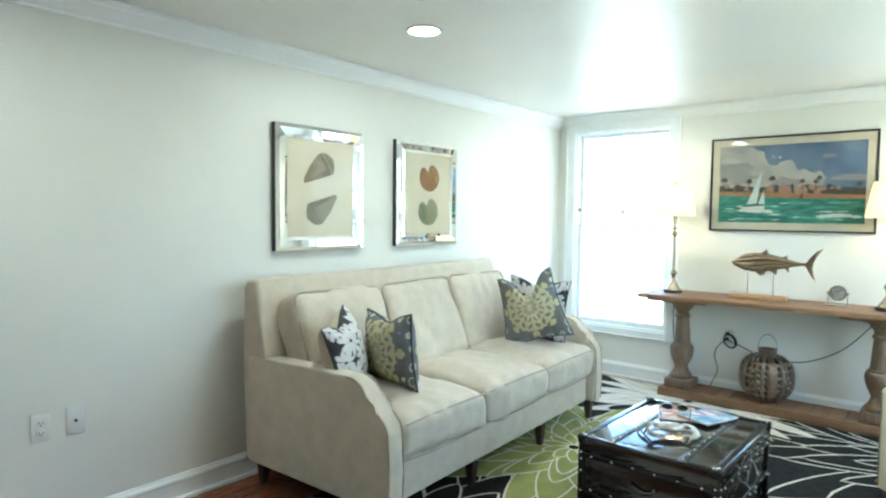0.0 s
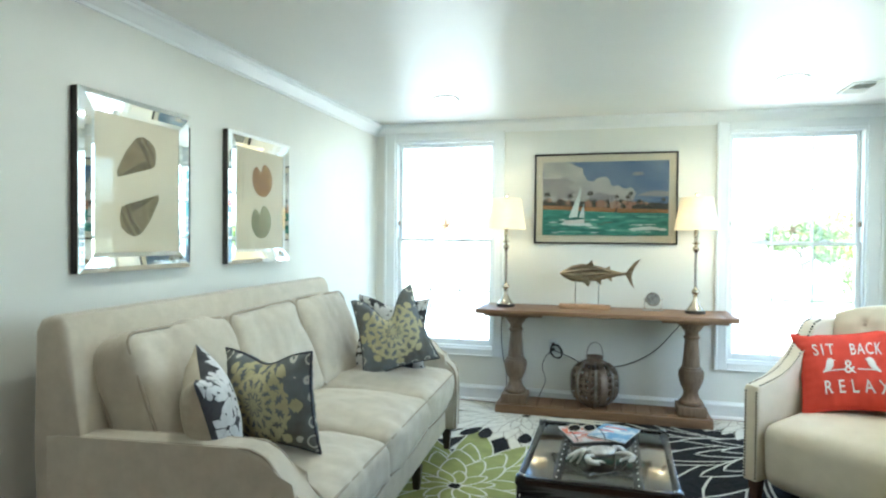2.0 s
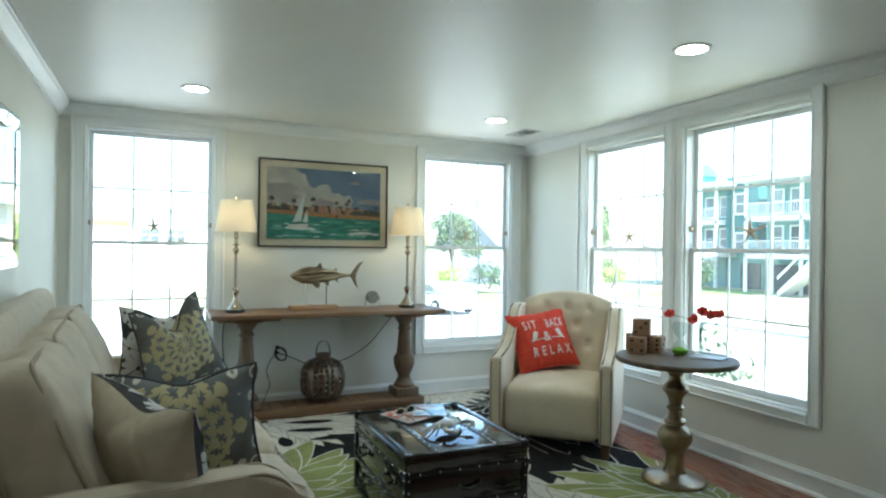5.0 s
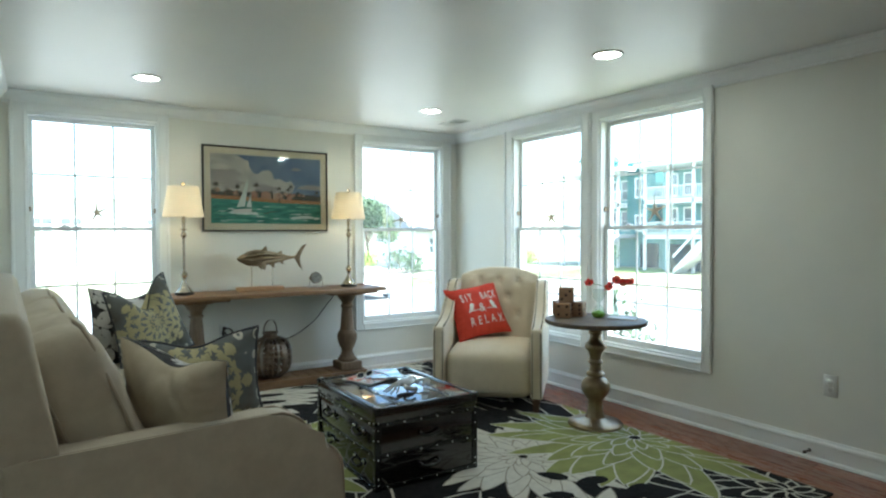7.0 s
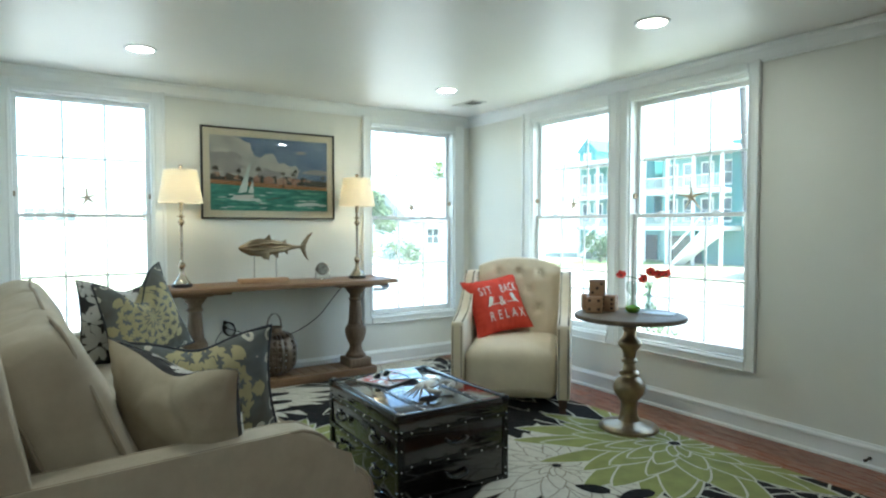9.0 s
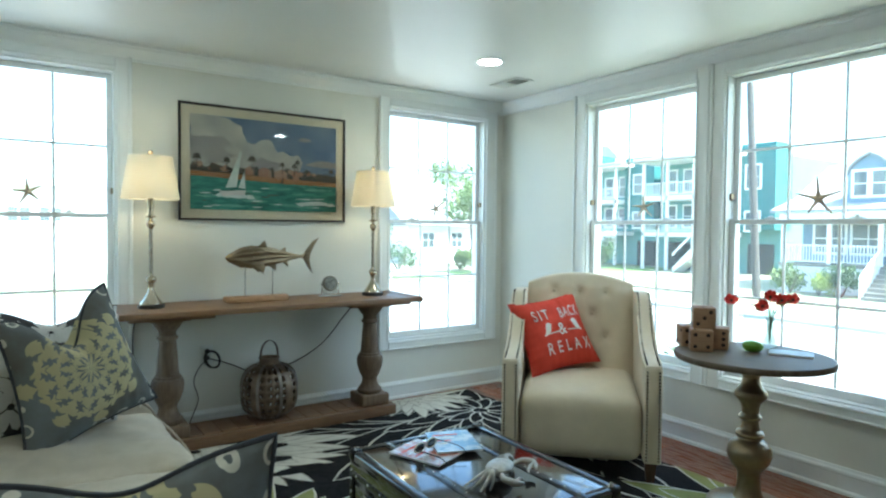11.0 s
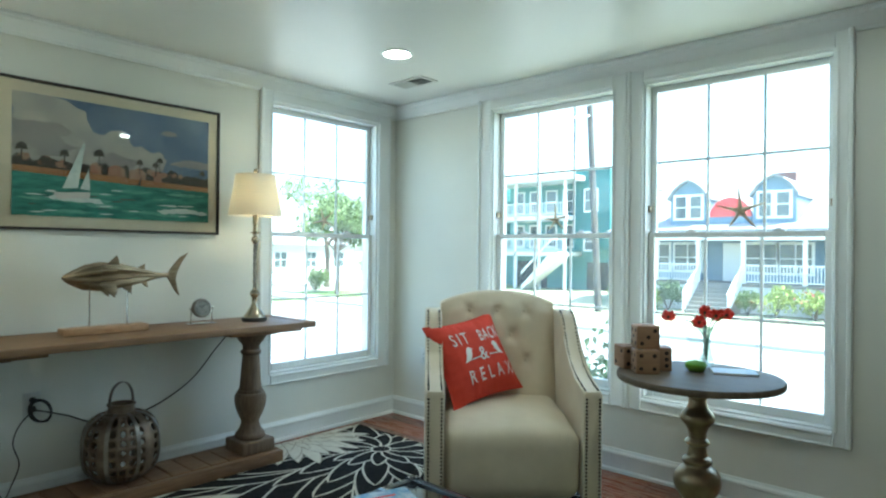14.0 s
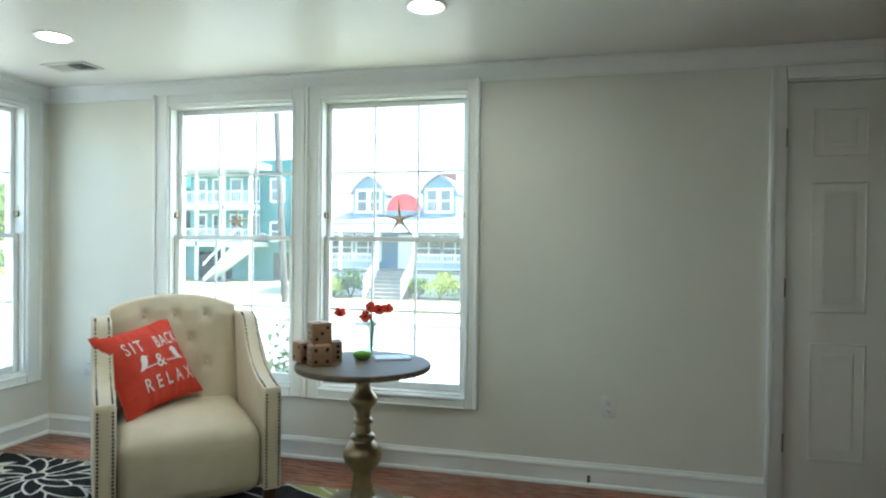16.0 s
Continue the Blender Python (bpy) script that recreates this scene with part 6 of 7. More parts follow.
# vase with poppies
vs = thing("flower_vase", pose(0.12, 2.97, PT + 0.0005), "clear glass bud vase with red poppies", "vase")
part("glass_body", lathe([(0.0, 0.0), (0.026, 0.001), (0.030, 0.01), (0.028, 0.03), (0.018, 0.07), (0.015, 0.11), (0.022, 0.15), (0.030, 0.17), (0.0285, 0.17), (0.020, 0.148), (0.0125, 0.11), (0.0155, 0.07), (0.025, 0.03), (0.0, 0.008)], 28), CLEAR, vs)
rnd = random.Random(6)
for (dx, dy, dz), n in (((-0.09, 0.135, 0.205), 6), ((-0.01, 0.03, 0.185), 6), ((0.05, 0.03, 0.225), 7), ((0.08, -0.01, 0.21), 6), ((0.10, -0.05, 0.215), 5)):
    tube_pts = smooth_path([(0, 0, 0.02), (dx * 0.1, dy * 0.1, 0.13), (dx * 0.45, dy * 0.45, 0.19), (dx, dy, dz)], 5)
    st = part("stem", tube(tube_pts, 0.0022, 6), STEM, vs)
    bm = bmesh.new()
    face = Vector((-0.7 + rnd.uniform(-0.4, 0.4), -0.5 + rnd.uniform(-0.4, 0.4), 0.45)).normalized()
    q = face.to_track_quat("Z", "Y").to_matrix().to_4x4()
    for k in range(n):
        a = 2 * math.pi * k / n + rnd.uniform(-0.2, 0.2)
        g = {}
        for i in range(5):
            for j in range(5):
                s, t = i / 4, -1 + j / 2
                rr = 0.030 * s * rnd.uniform(0.95, 1.05)
                ww = 0.018 * math.sin(math.pi * (0.12 + 0.75 * s)) * t
                zz = 0.016 * s ** 1.5 + 0.006 * math.sin(t * 3 + k) * s
                p = Vector((rr * math.cos(a) - ww * math.sin(a), rr * math.sin(a) + ww * math.cos(a), zz))
                g[i, j] = bm.verts.new(Vector((dx, dy, dz)) + q.to_3x3() @ p)
        for i in range(4):
            for j in range(4):
                bm.faces.new([g[i, j], g[i + 1, j], g[i + 1, j + 1], g[i, j + 1]])
    part("petals", bm, PETAL, st, "red ruffled petals")
    part("flower_heart", lathe([(0.0, 0.0), (0.006, 0.002), (0.007, 0.006), (0.0, 0.009)], 10, rot=Matrix.Translation((dx, dy, dz)) @ q), PIP, st)

card = thing("folded_leaflet", pose(0.04, 2.835, PT + 0.0005, 0, 0, 25), "pale grey leaflet lying on the side table", "leaflet")
part("sheets", box(-0.055, 0.055, -0.085, 0.085, 0, 0.006, 0.0015), PLASTIC, card)
part("cover", box(-0.054, 0.054, -0.084, 0.084, 0.0062, 0.0072), mat("leaflet_grey", (0.42, 0.45, 0.48), 0.4), card)

# ---- starfish hung in the windows ----
for c, face, sz, tn in (((-2.673, B + 0.034, 1.385), (0, -1, 0), 0.075, 10), ((-0.15, B + 0.034, 1.362), (0, -1, 0), 0.085, 25), ((R + 0.034, 3.967, 1.36), (-1, 0, 0), 0.08, 5), ((R + 0.034, 2.949, 1.377), (-1, 0, 0), 0.105, 3)):
    bm = bmesh.new()
    for k in range(5):
        a = math.pi / 2 + 2 * math.pi * k / 5
        ln = sz * (1 + 0.12 * math.sin(k * 2.1 + c[0]))
        bend = 0.15 * math.sin(k * 3.3 + c[1])
        pts = [(ln * s * math.cos(a + bend * s), ln * s * math.sin(a + bend * s), 0.0) for s in (0.0, 0.12, 0.3, 0.55, 0.8, 1.0)]
        tube(pts, [0.011 * sz / 0.08, 0.0105 * sz / 0.08, 0.0075, 0.006, 0.0045, 0.002], 8, bm)
    st = solid("starfish", bm, STAR, "dried tan starfish hung in the window", "starfish", upright(c, face, turn=tn), "starfish in the windows")


# ---- outside ----
GZ = -1.75
TURF = mat("ground_sand_grass", (0.30, 0.29, 0.21), 0.95, col2=(0.22, 0.24, 0.13), scale=0.35, bump=0.6, bscale=30, wear=0.9)
ASPH = mat("bleached_asphalt", (0.26, 0.26, 0.25), 0.9, col2=(0.21, 0.21, 0.205), scale=0.8, bump=0.5, bscale=60)
CONC = mat("concrete", (0.44, 0.43, 0.40), 0.85, col2=(0.37, 0.36, 0.34), scale=1.5, bump=0.3, bscale=60)
LAWN = mat("lawn", (0.10, 0.17, 0.035), 0.95, col2=(0.15, 0.20, 0.06), scale=1.5, bump=0.9, bscale=60)
WHITEP = mat("white_house_paint", (0.78, 0.78, 0.76), 0.5, col2=(0.72, 0.72, 0.70), scale=1.0)
TEAL = mat("teal_siding", (0.13, 0.29, 0.27), 0.6, col2=(0.11, 0.25, 0.235), scale=0.8)
TEALD = mat("dark_teal_siding", (0.03, 0.15, 0.145), 0.6, col2=(0.025, 0.125, 0.12), scale=0.8)
BLUE = mat("blue_siding", (0.15, 0.22, 0.29), 0.6, col2=(0.13, 0.195, 0.26), scale=0.8)
DKGLASS = mat("house_window_glass", (0.08, 0.10, 0.11), 0.08, spec=0.8)
ROOFG = mat("pale_shingles", (0.29, 0.295, 0.30), 0.9, col2=(0.22, 0.225, 0.235), scale=3, bump=0.5, bscale=20)
BRICKM = mat("chimney_brick", (0.22, 0.12, 0.10), 0.85, col2=(0.18, 0.10, 0.085), scale=8, bump=0.4, bscale=30)
REDP = mat("red_paint", (0.60, 0.045, 0.045), 0.5)
STEPW = mat("grey_deck_wood", (0.24, 0.22, 0.19), 0.8, col2=(0.18, 0.165, 0.14), scale=4)
POLEW = mat("pole_wood", (0.07, 0.062, 0.055), 0.85, col2=(0.05, 0.045, 0.04), scale=3, stretch=(3, 3, 0.3))
GARAGE_SHADE = mat("painted_garage_shade", (0.02, 0.022, 0.023), 0.8)
PEACH = mat("peach_brick", (0.48, 0.27, 0.15), 0.85, col2=(0.40, 0.22, 0.13), scale=2)

bm = bmesh.new()
bm.faces.new([bm.verts.new(p) for p in ((-700, -700, GZ), (700, -700, GZ), (700, 700, GZ), (-700, 700, GZ))])
setting("ground", bm, TURF, "sandy open ground", smooth=0)
setting("road", box(6.5, 18.0, -120, 24, GZ + 0.004, GZ + 0.02), ASPH, "sun-bleached street", smooth=0)
setting("road_cross", box(-120, 26, 24.004, 31, GZ + 0.004, GZ + 0.021), ASPH, "sun-bleached cross street", smooth=0)
setting("pavement", box(18.3, 20.0, -60, 60, GZ + 0.004, GZ + 0.13, 0.02), CONC, "pale concrete pavement", smooth=0)
setting("kerb", box(18.004, 18.296, -60, 60, GZ + 0.004, GZ + 0.15, 0.03), CONC, "pale concrete kerb", smooth=0)
setting("driveway", box(-12, 6.4, 6.5, 23.9, GZ + 0.003, GZ + 0.012), CONC, "pale concrete apron beside the house", smooth=0)
setting("grass_verge", box(6, 40, 31.1, 37, GZ + 0.003, GZ + 0.05), LAWN, "green grass verge", smooth=0)
setting("house_foundation", box(L - T, R + T, F - T, B + T, GZ, -0.145), CONC, "plain house foundation", smooth=0)


def house_window(parent, x, y, z, w, h, cols=2, mat_frame=WHITEP, axis="x"):
    """A window in a facade that looks towards -x (or -y): trim, sill, panes and bars."""
    def bx(a0, a1, d0, d1, z0, z1):
        return box(x + d0, x + d1, y + a0, y + a1, z0, z1, 0.0) if axis == "x" else box(x + a0, x + a1, y + d0, y + d1, z0, z1, 0.0)
    bm = bx(-w / 2 - 0.1, w / 2 + 0.1, -0.06, -0.002, z - h / 2 - 0.1, z + h / 2 + 0.1)
    wdw = part("window", bm, mat_frame, parent, smooth=0)
    for k in range(cols):
        a0 = -w / 2 + w * k / cols + 0.04
        a1 = -w / 2 + w * (k + 1) / cols - 0.04
        for z0, z1 in ((z - h / 2 + 0.03, z - 0.03), (z + 0.03, z + h / 2 - 0.03)):
            part("pane", bx(a0, a1, -0.075, -0.062, z0, z1), DKGLASS, wdw, smooth=0)
    return wdw


def siding(x, y0, y1, z0, z1, bm=None, step=0.16):
    """Lapped boards on a facade at x that looks towards -x."""
    bm = bm or bmesh.new()
    n = int((z1 - z0) / step)
    for k in range(n):
        za, zb = z0 + (z1 - z0) * k / n, z0 + (z1 - z0) * (k + 1) / n
        vs = [bm.verts.new(p) for p in ((x - 0.03, y0, za), (x - 0.03, y1, za), (x - 0.008, y1, zb), (x - 0.008, y0, zb))]
        bm.faces.new(vs)
        vs2 = [bm.verts.new(p) for p in ((x - 0.008, y0, za), (x - 0.008, y1, za), (x - 0.03, y1, za), (x - 0.03, y0, za))]
        bm.faces.new(vs2)
    return bm


def railing(parent, x, y0, y1, z, h=0.95, gap=0.14):
    bm = box(x - 0.04, x + 0.04, y0, y1, z + h - 0.08, z + h)
    box(x - 0.03, x + 0.03, y0, y1, z + 0.08, z + 0.14, bm=bm)
    r = part("railing", bm, WHITEP, parent, smooth=0)
    bm = bmesh.new()
    n = int((y1 - y0) / gap)
    for k in range(n + 1):
        y = y0 + (y1 - y0) * k / n
        box(x - 0.02, x + 0.02, y - 0.02, y + 0.02, z + 0.14, z + h - 0.08, bm=bm)
    part("balusters", bm, WHITEP, r, smooth=0)


# blue house with two dormers and a porch
X = 30.0
bh = thing("blue_house", pose(0, 0, 0), "blue shingled house with two dormers, white porch and red fan", "house")
bm = box(X + 2.4, X + 10, 3.5, 18.2, GZ, 2.3)
siding(X + 2.4, 3.5, 18.2, -0.3, 2.3, bm)
part("wall", bm, BLUE, bh, smooth=0)
bm = extrude([(X - 0.3, 2.25), (X - 0.3, 2.4), (X + 2.2, 3.1), (X + 6.2, 5.15), (X + 10.4, 3.0), (X + 10.4, 2.85), (X + 6.2, 5.0), (X + 2.2, 2.95)], "y", 3.1, 18.6)
part("roof", bm, ROOFG, bh, smooth=0)
part("porch_floor", box(X - 0.1, X + 2.4, 3.5, 18.2, -0.45, -0.3), STEPW, bh, smooth=0)
part("porch_skirt", box(X, X + 0.05, 3.5, 18.2, GZ, -0.46), WHITEP, bh, smooth=0)
part("porch_beam", box(X - 0.1, X + 0.1, 3.5, 18.2, 1.85, 2.22), WHITEP, bh, smooth=0)
for y in (3.7, 6.2, 8.7, 11.4, 13.6, 15.8, 18.0):
    part("porch_post", box(X - 0.09, X + 0.09, y - 0.09, y + 0.09, -0.3, 1.85), WHITEP, bh, smooth=0)
for a, b in ((3.8, 11.3), (13.7, 18.0)):
    railing(bh, X, a, b, -0.3)
for y in (5.2, 7.4, 9.6, 11.2, 15.0, 16.8):
    house_window(bh, X + 2.37, y, 0.95, 1.5, 1.5, 2)
part("front_door", box(X + 2.3, X + 2.37, 12.1, 13.1, -0.3, 1.75), WHITEP, bh, smooth=0)
for k in range(7):
    part("step", box(X - 0.35 - 0.3 * k, X - 0.05 - 0.3 * k, 11.5, 13.5, GZ, -0.45 - 0.19 * k), STEPW, bh, smooth=0)
for y in (11.45, 13.55):
    bm = extrude([(X, 0.55), (X, 0.65), (X - 2.2, -0.75), (X - 2.2, -0.85)], "y", y - 0.05, y + 0.05)
    st = part("stair_rail", bm, WHITEP, bh, smooth=0)
    bm = bmesh.new()
    for k in range(12):
        u = k / 11
        box(X - 2.2 * u - 0.02, X - 2.2 * u + 0.02, y - 0.02, y + 0.02, -0.4 - 1.33 * u, 0.6 - 1.4 * u, bm=bm)
    part("balusters", bm, WHITEP, st, smooth=0)
for y in (14.45, 10.25):
    d0, d1 = y - 0.98, y + 0.98
    outline = [(d0, 2.7), (d1, 2.7), (d1, 4.15), (y + 0.72, 4.55), (y + 0.4, 4.85), (y, 5.05), (y - 0.4, 4.85), (y - 0.72, 4.55), (d0, 4.15)]
    dm = part("dormer", extrude(outline, "x", X + 0.9, X + 5.0), BLUE, bh, smooth=0)
    big = [(d1 + 0.12, 4.05), (d1 + 0.12, 4.2), (y + 0.78, 4.66), (y + 0.42, 4.97), (y, 5.18), (y - 0.42, 4.97), (y - 0.78, 4.66), (d0 - 0.12, 4.2), (d0 - 0.12, 4.05), (d0, 4.17), (y - 0.72, 4.57), (y - 0.4, 4.87), (y, 5.07), (y + 0.4, 4.87), (y + 0.72, 4.57), (d1, 4.17)]
    part("dormer_roof", extrude(big, "x", X + 0.7, X + 5.0), ROOFG, dm, smooth=0)
    for s in (-0.4, 0.4):
        house_window(dm, X + 0.9, y + s, 3.65, 0.62, 1.2, 1)
bm = extrude([(12.35 + 1.05 * math.cos(math.pi * k / 16), 3.05 + 1.05 * math.sin(math.pi * k / 16)) for k in range(17)], "x", X + 0.95, X + 1.05)
part("red_fan", bm, REDP, bh, "red half-round ornament", smooth=0)
part("chimney", box(X + 5.5, X + 6.3, 10.3, 11.4, 4.6, 5.75), BRICKM, bh, "red brick chimney", smooth=0)
part("low_wall", box(X + 0.95, X + 1.1, 11.3, 13.4, 2.65, 3.1), BLUE, bh, smooth=0)


# teal house with decks
def teal_house(y0, y1, x, top, label, gable=False):
    th = thing("beach_house", pose(0, 0, 0), label, "house")
    ym = (y0 + y1) / 2
    bm = box(x + 2.5, x + 11, y0, y1, GZ, top)
    siding(x + 2.5, y0, y1, GZ, top, bm)
    part("wall", bm, TEAL, th, smooth=0)
    bm = box(x + 1.2, x + 3.4, y0 - 0.02, y0 + (y1 - y0) * 0.30, top - 5.2, top + 0.8)
    siding(x + 1.2, y0, y0 + (y1 - y0) * 0.30, 2.2, top + 0.8, bm)
    part("bay", bm, TEALD, th, "dark teal projecting bay", smooth=0)
    house_window(th, x + 1.17, y0 + (y1 - y0) * 0.15, top - 1.5, 1.0, 1.6, 1)
    house_window(th, x + 1.17, y0 + (y1 - y0) * 0.15, top - 4.6, 1.0, 1.3, 1)
    part("roof", box(x - 0.6, x + 11.3, y0 + 2.0, y1 + 0.5, top, top + 0.35), WHITEP, th, smooth=0)
    for z in (1.2, 4.0):
        part("deck", box(x, x + 2.5, y0 + (y1 - y0) * 0.30, y1, z - 0.35, z), WHITEP, th, smooth=0)
        railing(th, x + 0.05, y0 + (y1 - y0) * 0.31, y1, z, 1.0, 0.2)
        for f in (0.42, 0.58, 0.74, 0.9):
            house_window(th, x + 2.47, y0 + (y1 - y0) * f, z + 1.25, 0.9, 1.7, 1)
    for f in (0.31, 0.54, 0.77, 0.99):
        part("column", box(x, x + 0.2, y0 + (y1 - y0) * f - 0.1, y0 + (y1 - y0) * f + 0.1, GZ, top), WHITEP, th, smooth=0)
    # near-black panels on the wall stand for the shade inside the garages
    for f0, f1 in ((0.06, 0.25), (0.62, 0.92)):
        part("garage_shade_panel", box(x + 2.38, x + 2.46, y0 + (y1 - y0) * f0, y0 + (y1 - y0) * f1, GZ, 0.4), GARAGE_SHADE, th, smooth=0)
    # outside stairs
    bm = extrude([(y0 + (y1 - y0) * 0.6, GZ), (y0 + (y1 - y0) * 0.6, GZ + 0.35), (y0 + (y1 - y0) * 0.33, 1.2), (y0 + (y1 - y0) * 0.28, 1.2), (y0 + (y1 - y0) * 0.28, 0.6)], "x", x - 1.5, x - 0.1)
    part("stairs", bm, WHITEP, th, smooth=0)
    bm = extrude([(y0 + (y1 - y0) * 0.6, GZ + 1.2), (y0 + (y1 - y0) * 0.6, GZ + 1.4), (y0 + (y1 - y0) * 0.33, 2.2), (y0 + (y1 - y0) * 0.28, 2.2), (y0 + (y1 - y0) * 0.28, 2.05), (y0 + (y1 - y0) * 0.33, 2.05)], "x", x - 1.55, x - 1.45)
    part("stair_rail", bm, WHITEP, th, smooth=0)
    if gable:
        part("turret", box(x + 2.5, x + 5.5, y1 - 2.2, y1, top + 0.36, top + 1.6), TEALD, th, smooth=0)
        part("turret_roof", extrude([(y1 - 2.5, top + 1.6), (y1 + 0.3, top + 1.6), (y1 - 1.1, top + 2.9)], "x", x + 2.3, x + 5.7), TEALD, th, smooth=0)
        house_window(th, x + 2.48, y1 - 1.1, top + 1.0, 0.7, 0.8, 1)
    return th


teal_house(23.3, 33.2, 38.0, 6.6, "three-storey teal beach house with white decks and outside stairs")
teal_house(34.5, 44.5, 40.0, 6.8, "teal beach house with white decks and a small turret", True)

# white motel far down the cross street
mo = thing("white_motel", pose(0, 0, 0), "long white low building with peach brick band", "building")
part("wall", box(-30, 8, 46, 54, GZ, 3.6), WHITEP, mo, smooth=0)
part("roof", box(-31, 9, 45.2, 55, 3.6, 4.3), mat("pale_blue_roof", (0.45, 0.55, 0.60), 0.7), mo, smooth=0)
part("brick_band", box(-24, -4.2, 45.9, 45.996, 1.9, 2.8), PEACH, mo, smooth=0)
for x in (-20, -15, -3.0, -1.4, 3.5):
    house_window(mo, x, 45.95, 1.9, 1.2, 0.9, 2, axis="y")

# low white house behind the verge
wh = thing("white_cottage", pose(0, 0, 0), "white cottage behind the trees", "house")
part("wall", box(24, 34, 46, 54, GZ, 1.6), WHITEP, wh, smooth=0)
part("roof", extrude([(45.3, 1.55), (54.7, 1.55), (50, 4.2)], "x", 23.4, 34.6), ROOFG, wh, smooth=0)
for x in (26, 29, 32):
    house_window(wh, x, 45.98, 0.3, 1.2, 1.3, 2, axis="y")

# utility pole with lines
up = thing("utility_pole", pose(25.0, 16.9, GZ), "tall weathered wooden utility pole with cross-arm", "utility pole")
part("pole", tube([(0.05, -0.25, 0), (0.05, 0.10, 6), (0.1, 0.45, 12)], [0.18, 0.17, 0.15], 12), POLEW, up)
part("cross_arm", box(0.0, 0.14, -1.2, 1.6, 10.9, 11.05, 0.02), POLEW, up)
for y in (-1.0, 0.9, 1.4):
    part("insulator", lathe([(0.05, 11.05), (0.06, 11.12), (0.03, 11.22), (0, 11.24)], 10, at=(0.07, y)), WHITEP, up)

# greenery
LEAFS = [mat("leaf_fresh", (0.12, 0.17, 0.035), 0.6, col2=(0.085, 0.125, 0.03), scale=3), mat("leaf_yellow_green", (0.32, 0.37, 0.08), 0.6, col2=(0.22, 0.28, 0.06), scale=3), mat("leaf_deep", (0.045, 0.085, 0.028), 0.6, col2=(0.06, 0.10, 0.035), scale=3)]
BARK = mat("bark", (0.14, 0.11, 0.085), 0.9, bump=0.6, bscale=30)
BLOOM = mat("pink_bloom", (0.60, 0.12, 0.15), 0.6)


def leaves(bm, rnd, centre, rad, count, size, mi=0):
    """Small folded leaves scattered through a rounded clump."""
    for _ in range(count):
        d = Vector((rnd.gauss(0, 1), rnd.gauss(0, 1), rnd.gauss(0, 1))).normalized()
        p = Vector(centre) + Vector((d.x * rad[0], d.y * rad[1], d.z * rad[2])) * rnd.uniform(0.45, 1.0)
        q = Euler((rnd.uniform(0, 6.3), rnd.uniform(0, 6.3), rnd.uniform(0, 6.3))).to_matrix()
        s = size * rnd.uniform(0.6, 1.3)
        v = [bm.verts.new(p + q @ Vector(c) * s) for c in ((-0.5, 0, 0), (0, -0.28, 0.1), (0.6, 0, 0.04), (0, 0.28, 0.1))]
        bm.faces.new([v[0], v[1], v[2]]).material_index = mi
        bm.faces.new([v[0], v[2], v[3]]).material_index = mi


def bush(x, y, z, r, h, label, mi=0, seed=1, size=0.09, count=900, bloom=0, cat="bush"):
    rnd = random.Random(seed)
    b = thing("bush", pose(x, y, z), label, cat)
    bm = bmesh.new()
    for _ in range(5):
        a = rnd.uniform(0, 6.28)
        tube([(0, 0, 0), (0.3 * r * math.cos(a), 0.3 * r * math.sin(a), 0.4 * h), (0.6 * r * math.cos(a), 0.6 * r * math.sin(a), 0.8 * h)], [0.03 * r + 0.006, 0.02 * r + 0.004, 0.004], 6, bm)
    part("branches", bm, BARK, b)
    bm = bmesh.new()
    for _ in range(7):
        a, d = rnd.uniform(0, 6.28), rnd.uniform(0.1, 0.6)
        leaves(bm, rnd, (d * r * math.cos(a), d * r * math.sin(a), h * rnd.uniform(0.35, 0.7)), (r * 0.5, r * 0.5, h * 0.34), count // 7, size)
    part("foliage", bm, LEAFS[mi], b, smooth=0)
    if bloom:
        bm = bmesh.new()
        leaves(bm, rnd, (0, 0, h * 0.75), (r * 0.8, r * 0.8, h * 0.3), bloom, size * 1.2)
        part("blooms", bm, BLOOM, b, smooth=0)
    return b


def tree(x, y, h, crown, label, mi=0, seed=1, count=3200, size=0.28):
    rnd = random.Random(seed)
    t = thing("tree", pose(x, y, GZ), label, "tree")
    bm = bmesh.new()
    tube(smooth_path([(0, 0, 0), (0.1, 0.05, h * 0.25), (-0.1, 0.1, h * 0.5), (0.05, 0.0, h * 0.85)], 4), [0.2 * (1 - 0.06 * k) * h / 7 for k in range(13)], 10, bm)
    tips = []
    for k in range(9):
        a, z = rnd.uniform(0, 6.28), h * rnd.uniform(0.32, 0.65)
        e = Vector((crown * 0.7 * math.cos(a), crown * 0.7 * math.sin(a), z + h * rnd.uniform(0.1, 0.3)))
        tube(smooth_path([(0, 0, z), e * 0.5 + Vector((0, 0, z * 0.55)), e], 3), [0.07, 0.06, 0.05, 0.04, 0.03, 0.02, 0.012], 6, bm)
        tips.append(e)
    part("trunk", bm, BARK, t)
    bm = bmesh.new()
    for e in tips + [Vector((0, 0, h * 0.9)), Vector((0.3, -0.4, h * 0.75))]:
        leaves(bm, rnd, e, (crown * 0.42, crown * 0.42, crown * 0.30), count // 11, size)
    part("crown", bm, LEAFS[mi], t, smooth=0)
    return t


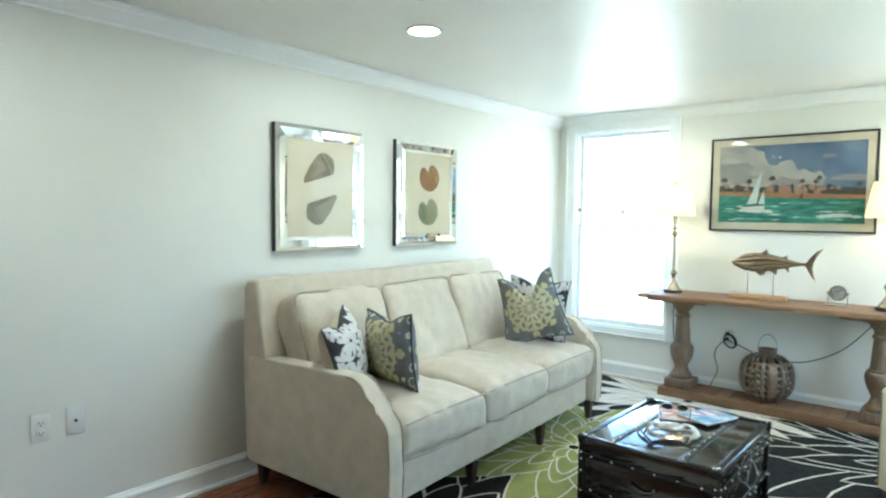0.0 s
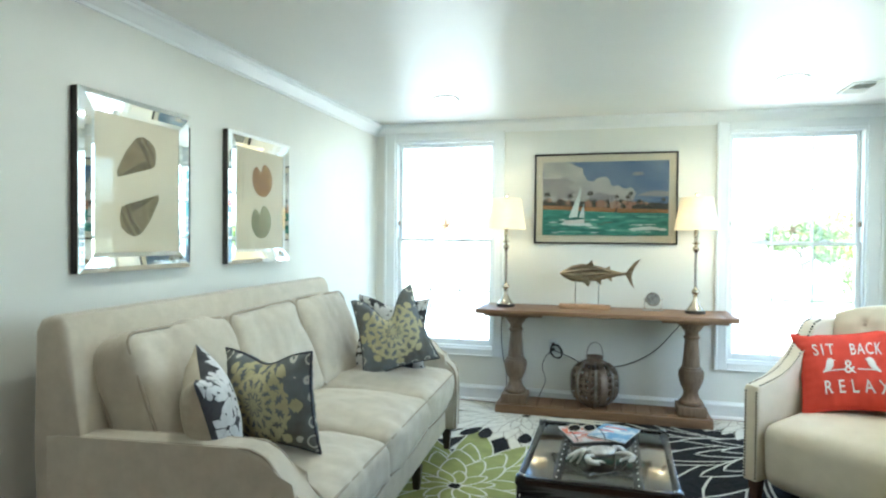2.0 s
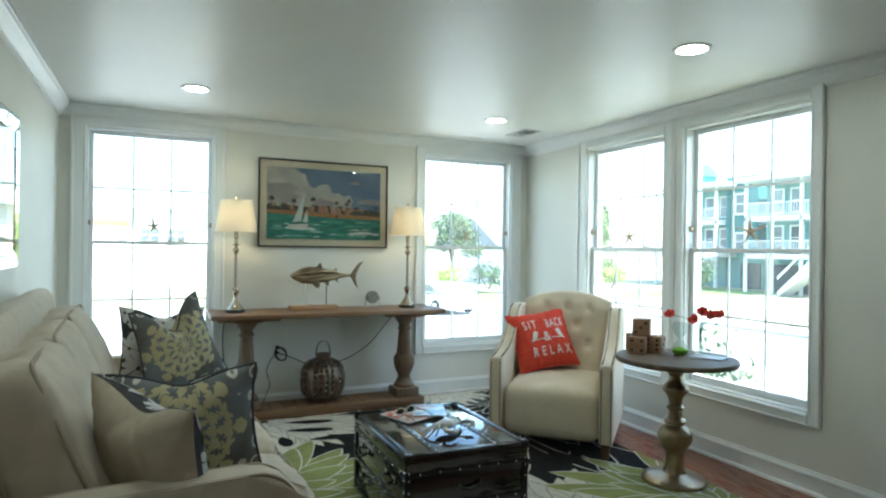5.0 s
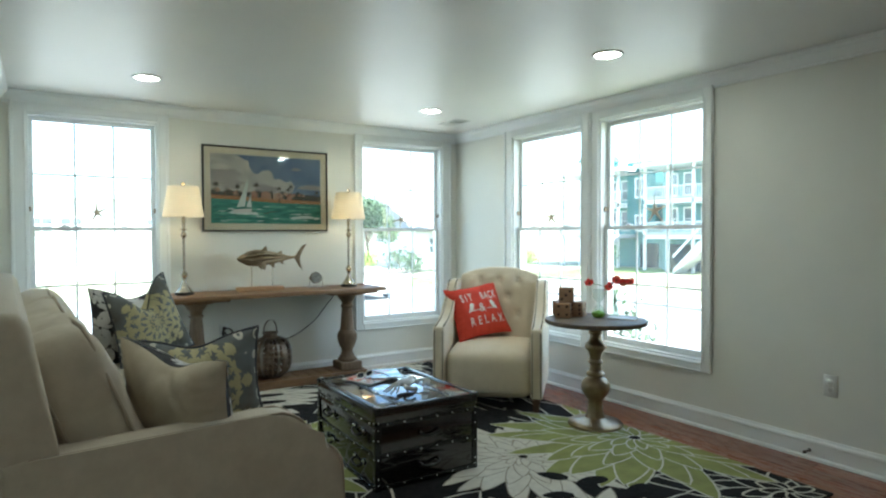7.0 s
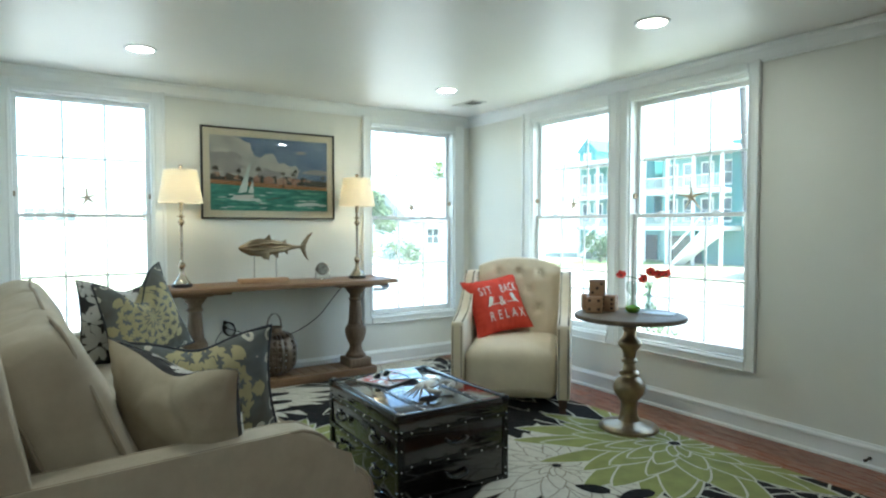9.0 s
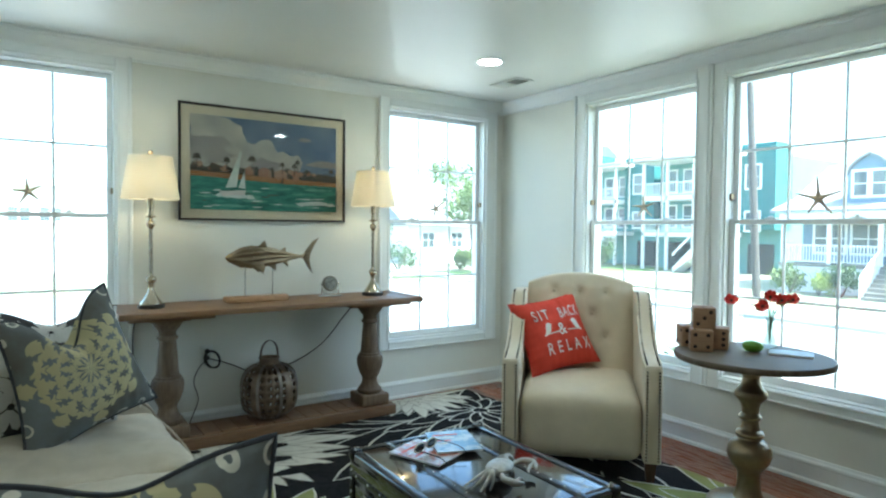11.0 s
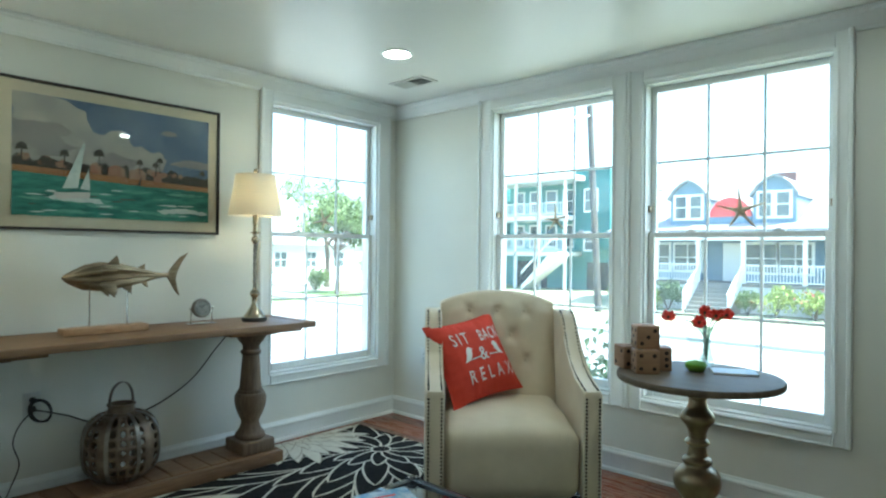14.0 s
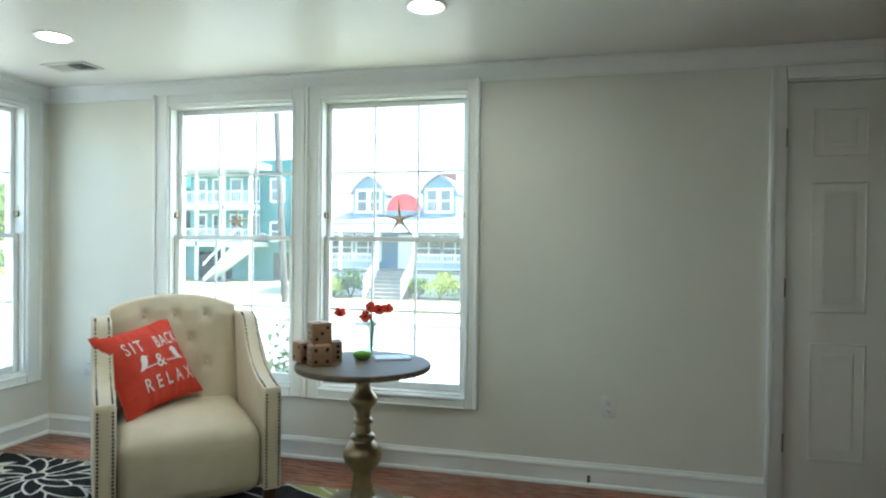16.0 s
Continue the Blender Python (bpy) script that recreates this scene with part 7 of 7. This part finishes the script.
bush(1.75, 4.32, GZ, 0.55, 2.45, "fine-leaved green shrub close outside the window", 2, 3, 0.06, 2600)
for i, (y, r, h, mi, bl) in enumerate(((4.6, 1.0, 1.2, 0, 0), (6.3, 1.1, 1.5, 1, 0), (8.0, 1.2, 1.45, 1, 30), (9.6, 1.1, 1.5, 1, 0), (10.8, 0.7, 1.2, 0, 0), (14.6, 1.0, 1.6, 2, 0), (15.6, 0.9, 1.3, 1, 0), (16.9, 1.0, 1.5, 0, 0))):
    bush(X - 1.4, y, GZ, r, h, "rounded yellow-green garden shrub before the porch" if mi == 1 else "green garden shrub before the porch", mi, 20 + i, 0.16, 900, bl)
for i, (x, y, h, c, mi) in enumerate(((22.5, 34, 6.5, 2.6, 0), (27, 41, 8.5, 3.4, 0), (13, 42, 5.0, 2.2, 1), (18.5, 44, 6.0, 2.5, 2), (9.5, 40, 4.2, 1.8, 0))):
    tree(x, y, h, c, "green leafy street tree in full leaf", mi, 50 + i)
for i, (x, y, r, h) in enumerate(((12, 38.5, 1.6, 2.2), (15.5, 38.5, 1.5, 1.9), (19, 39, 1.7, 2.3), (24, 38.5, 1.3, 1.7), (30, 38.8, 1.6, 2.0), (34, 34, 1.8, 2.6), (36, 46.5, 1.8, 3.0))):
    bush(x, y, GZ, r, h, "green hedge shrub behind the verge", i % 3, 80 + i, 0.2, 900)

# parked white car on the apron
CARP = mat("white_car_paint", (0.75, 0.76, 0.77), 0.2, coat=0.8)
RUBBER = mat("tyre_rubber", (0.02, 0.02, 0.02), 0.8)
car = thing("car", pose(9.6, 27.2, GZ + 0.022, 0, 0, 96), "white parked saloon car on the pale street", "car")
body = [(-2.2, 0.3), (2.2, 0.3), (2.25, 0.55), (2.15, 0.8), (1.3, 0.92), (0.65, 1.38), (-0.9, 1.42), (-1.6, 1.0), (-2.15, 0.92), (-2.25, 0.6)]
part("body", extrude(body, "y", -0.88, 0.88, 0.08), CARP, car)
part("side_glass", extrude([(1.1, 0.95), (0.6, 1.32), (-0.85, 1.35), (-1.35, 1.0)], "y", -0.895, 0.895), DKGLASS, car, smooth=0)
for x in (-1.35, 1.4):
    for y in (-0.86, 0.86):
        w = part("wheel", lathe([(0.0, -0.1), (0.30, -0.1), (0.33, -0.07), (0.33, 0.07), (0.30, 0.1), (0.0, 0.1)], 24, rot=pose(x, y, 0.33, 90, 0, 0)), RUBBER, car)
        part("rim", lathe([(0.0, -0.115), (0.2, -0.105), (0.2, 0.105), (0.0, 0.115)], 20, rot=pose(x, y, 0.33, 90, 0, 0)), CHROME, w)

# ---- floor planks ----
rnd = random.Random(15)
PLW = 0.0905
shapes = {}
ncol = int((R - L + 0.28) / PLW) + 1
for c in range(ncol):
    x = L - 0.14 + PLW * (c + 0.5)
    if x > R + 0.13:
        break
    y = F - 0.1 - rnd.uniform(0, 0.9)
    while y < B + 0.1:
        ln = rnd.choice((1.2, 1.5, 1.8))
        if y + ln > F - 0.1:
            key = ln
            if key not in shapes:
                b = box(-PLW / 2 + 0.0006, PLW / 2 - 0.0006, 0.0008, ln - 0.0008, -0.0155, 0.0, 0.0012, seg=1)
                shapes[key] = mesh("plank", b, FLOORW, 30)
            ob = new("plank", shapes[key])
            ob.parent = floor
            ob.location = (x, y, 0)
        y += ln
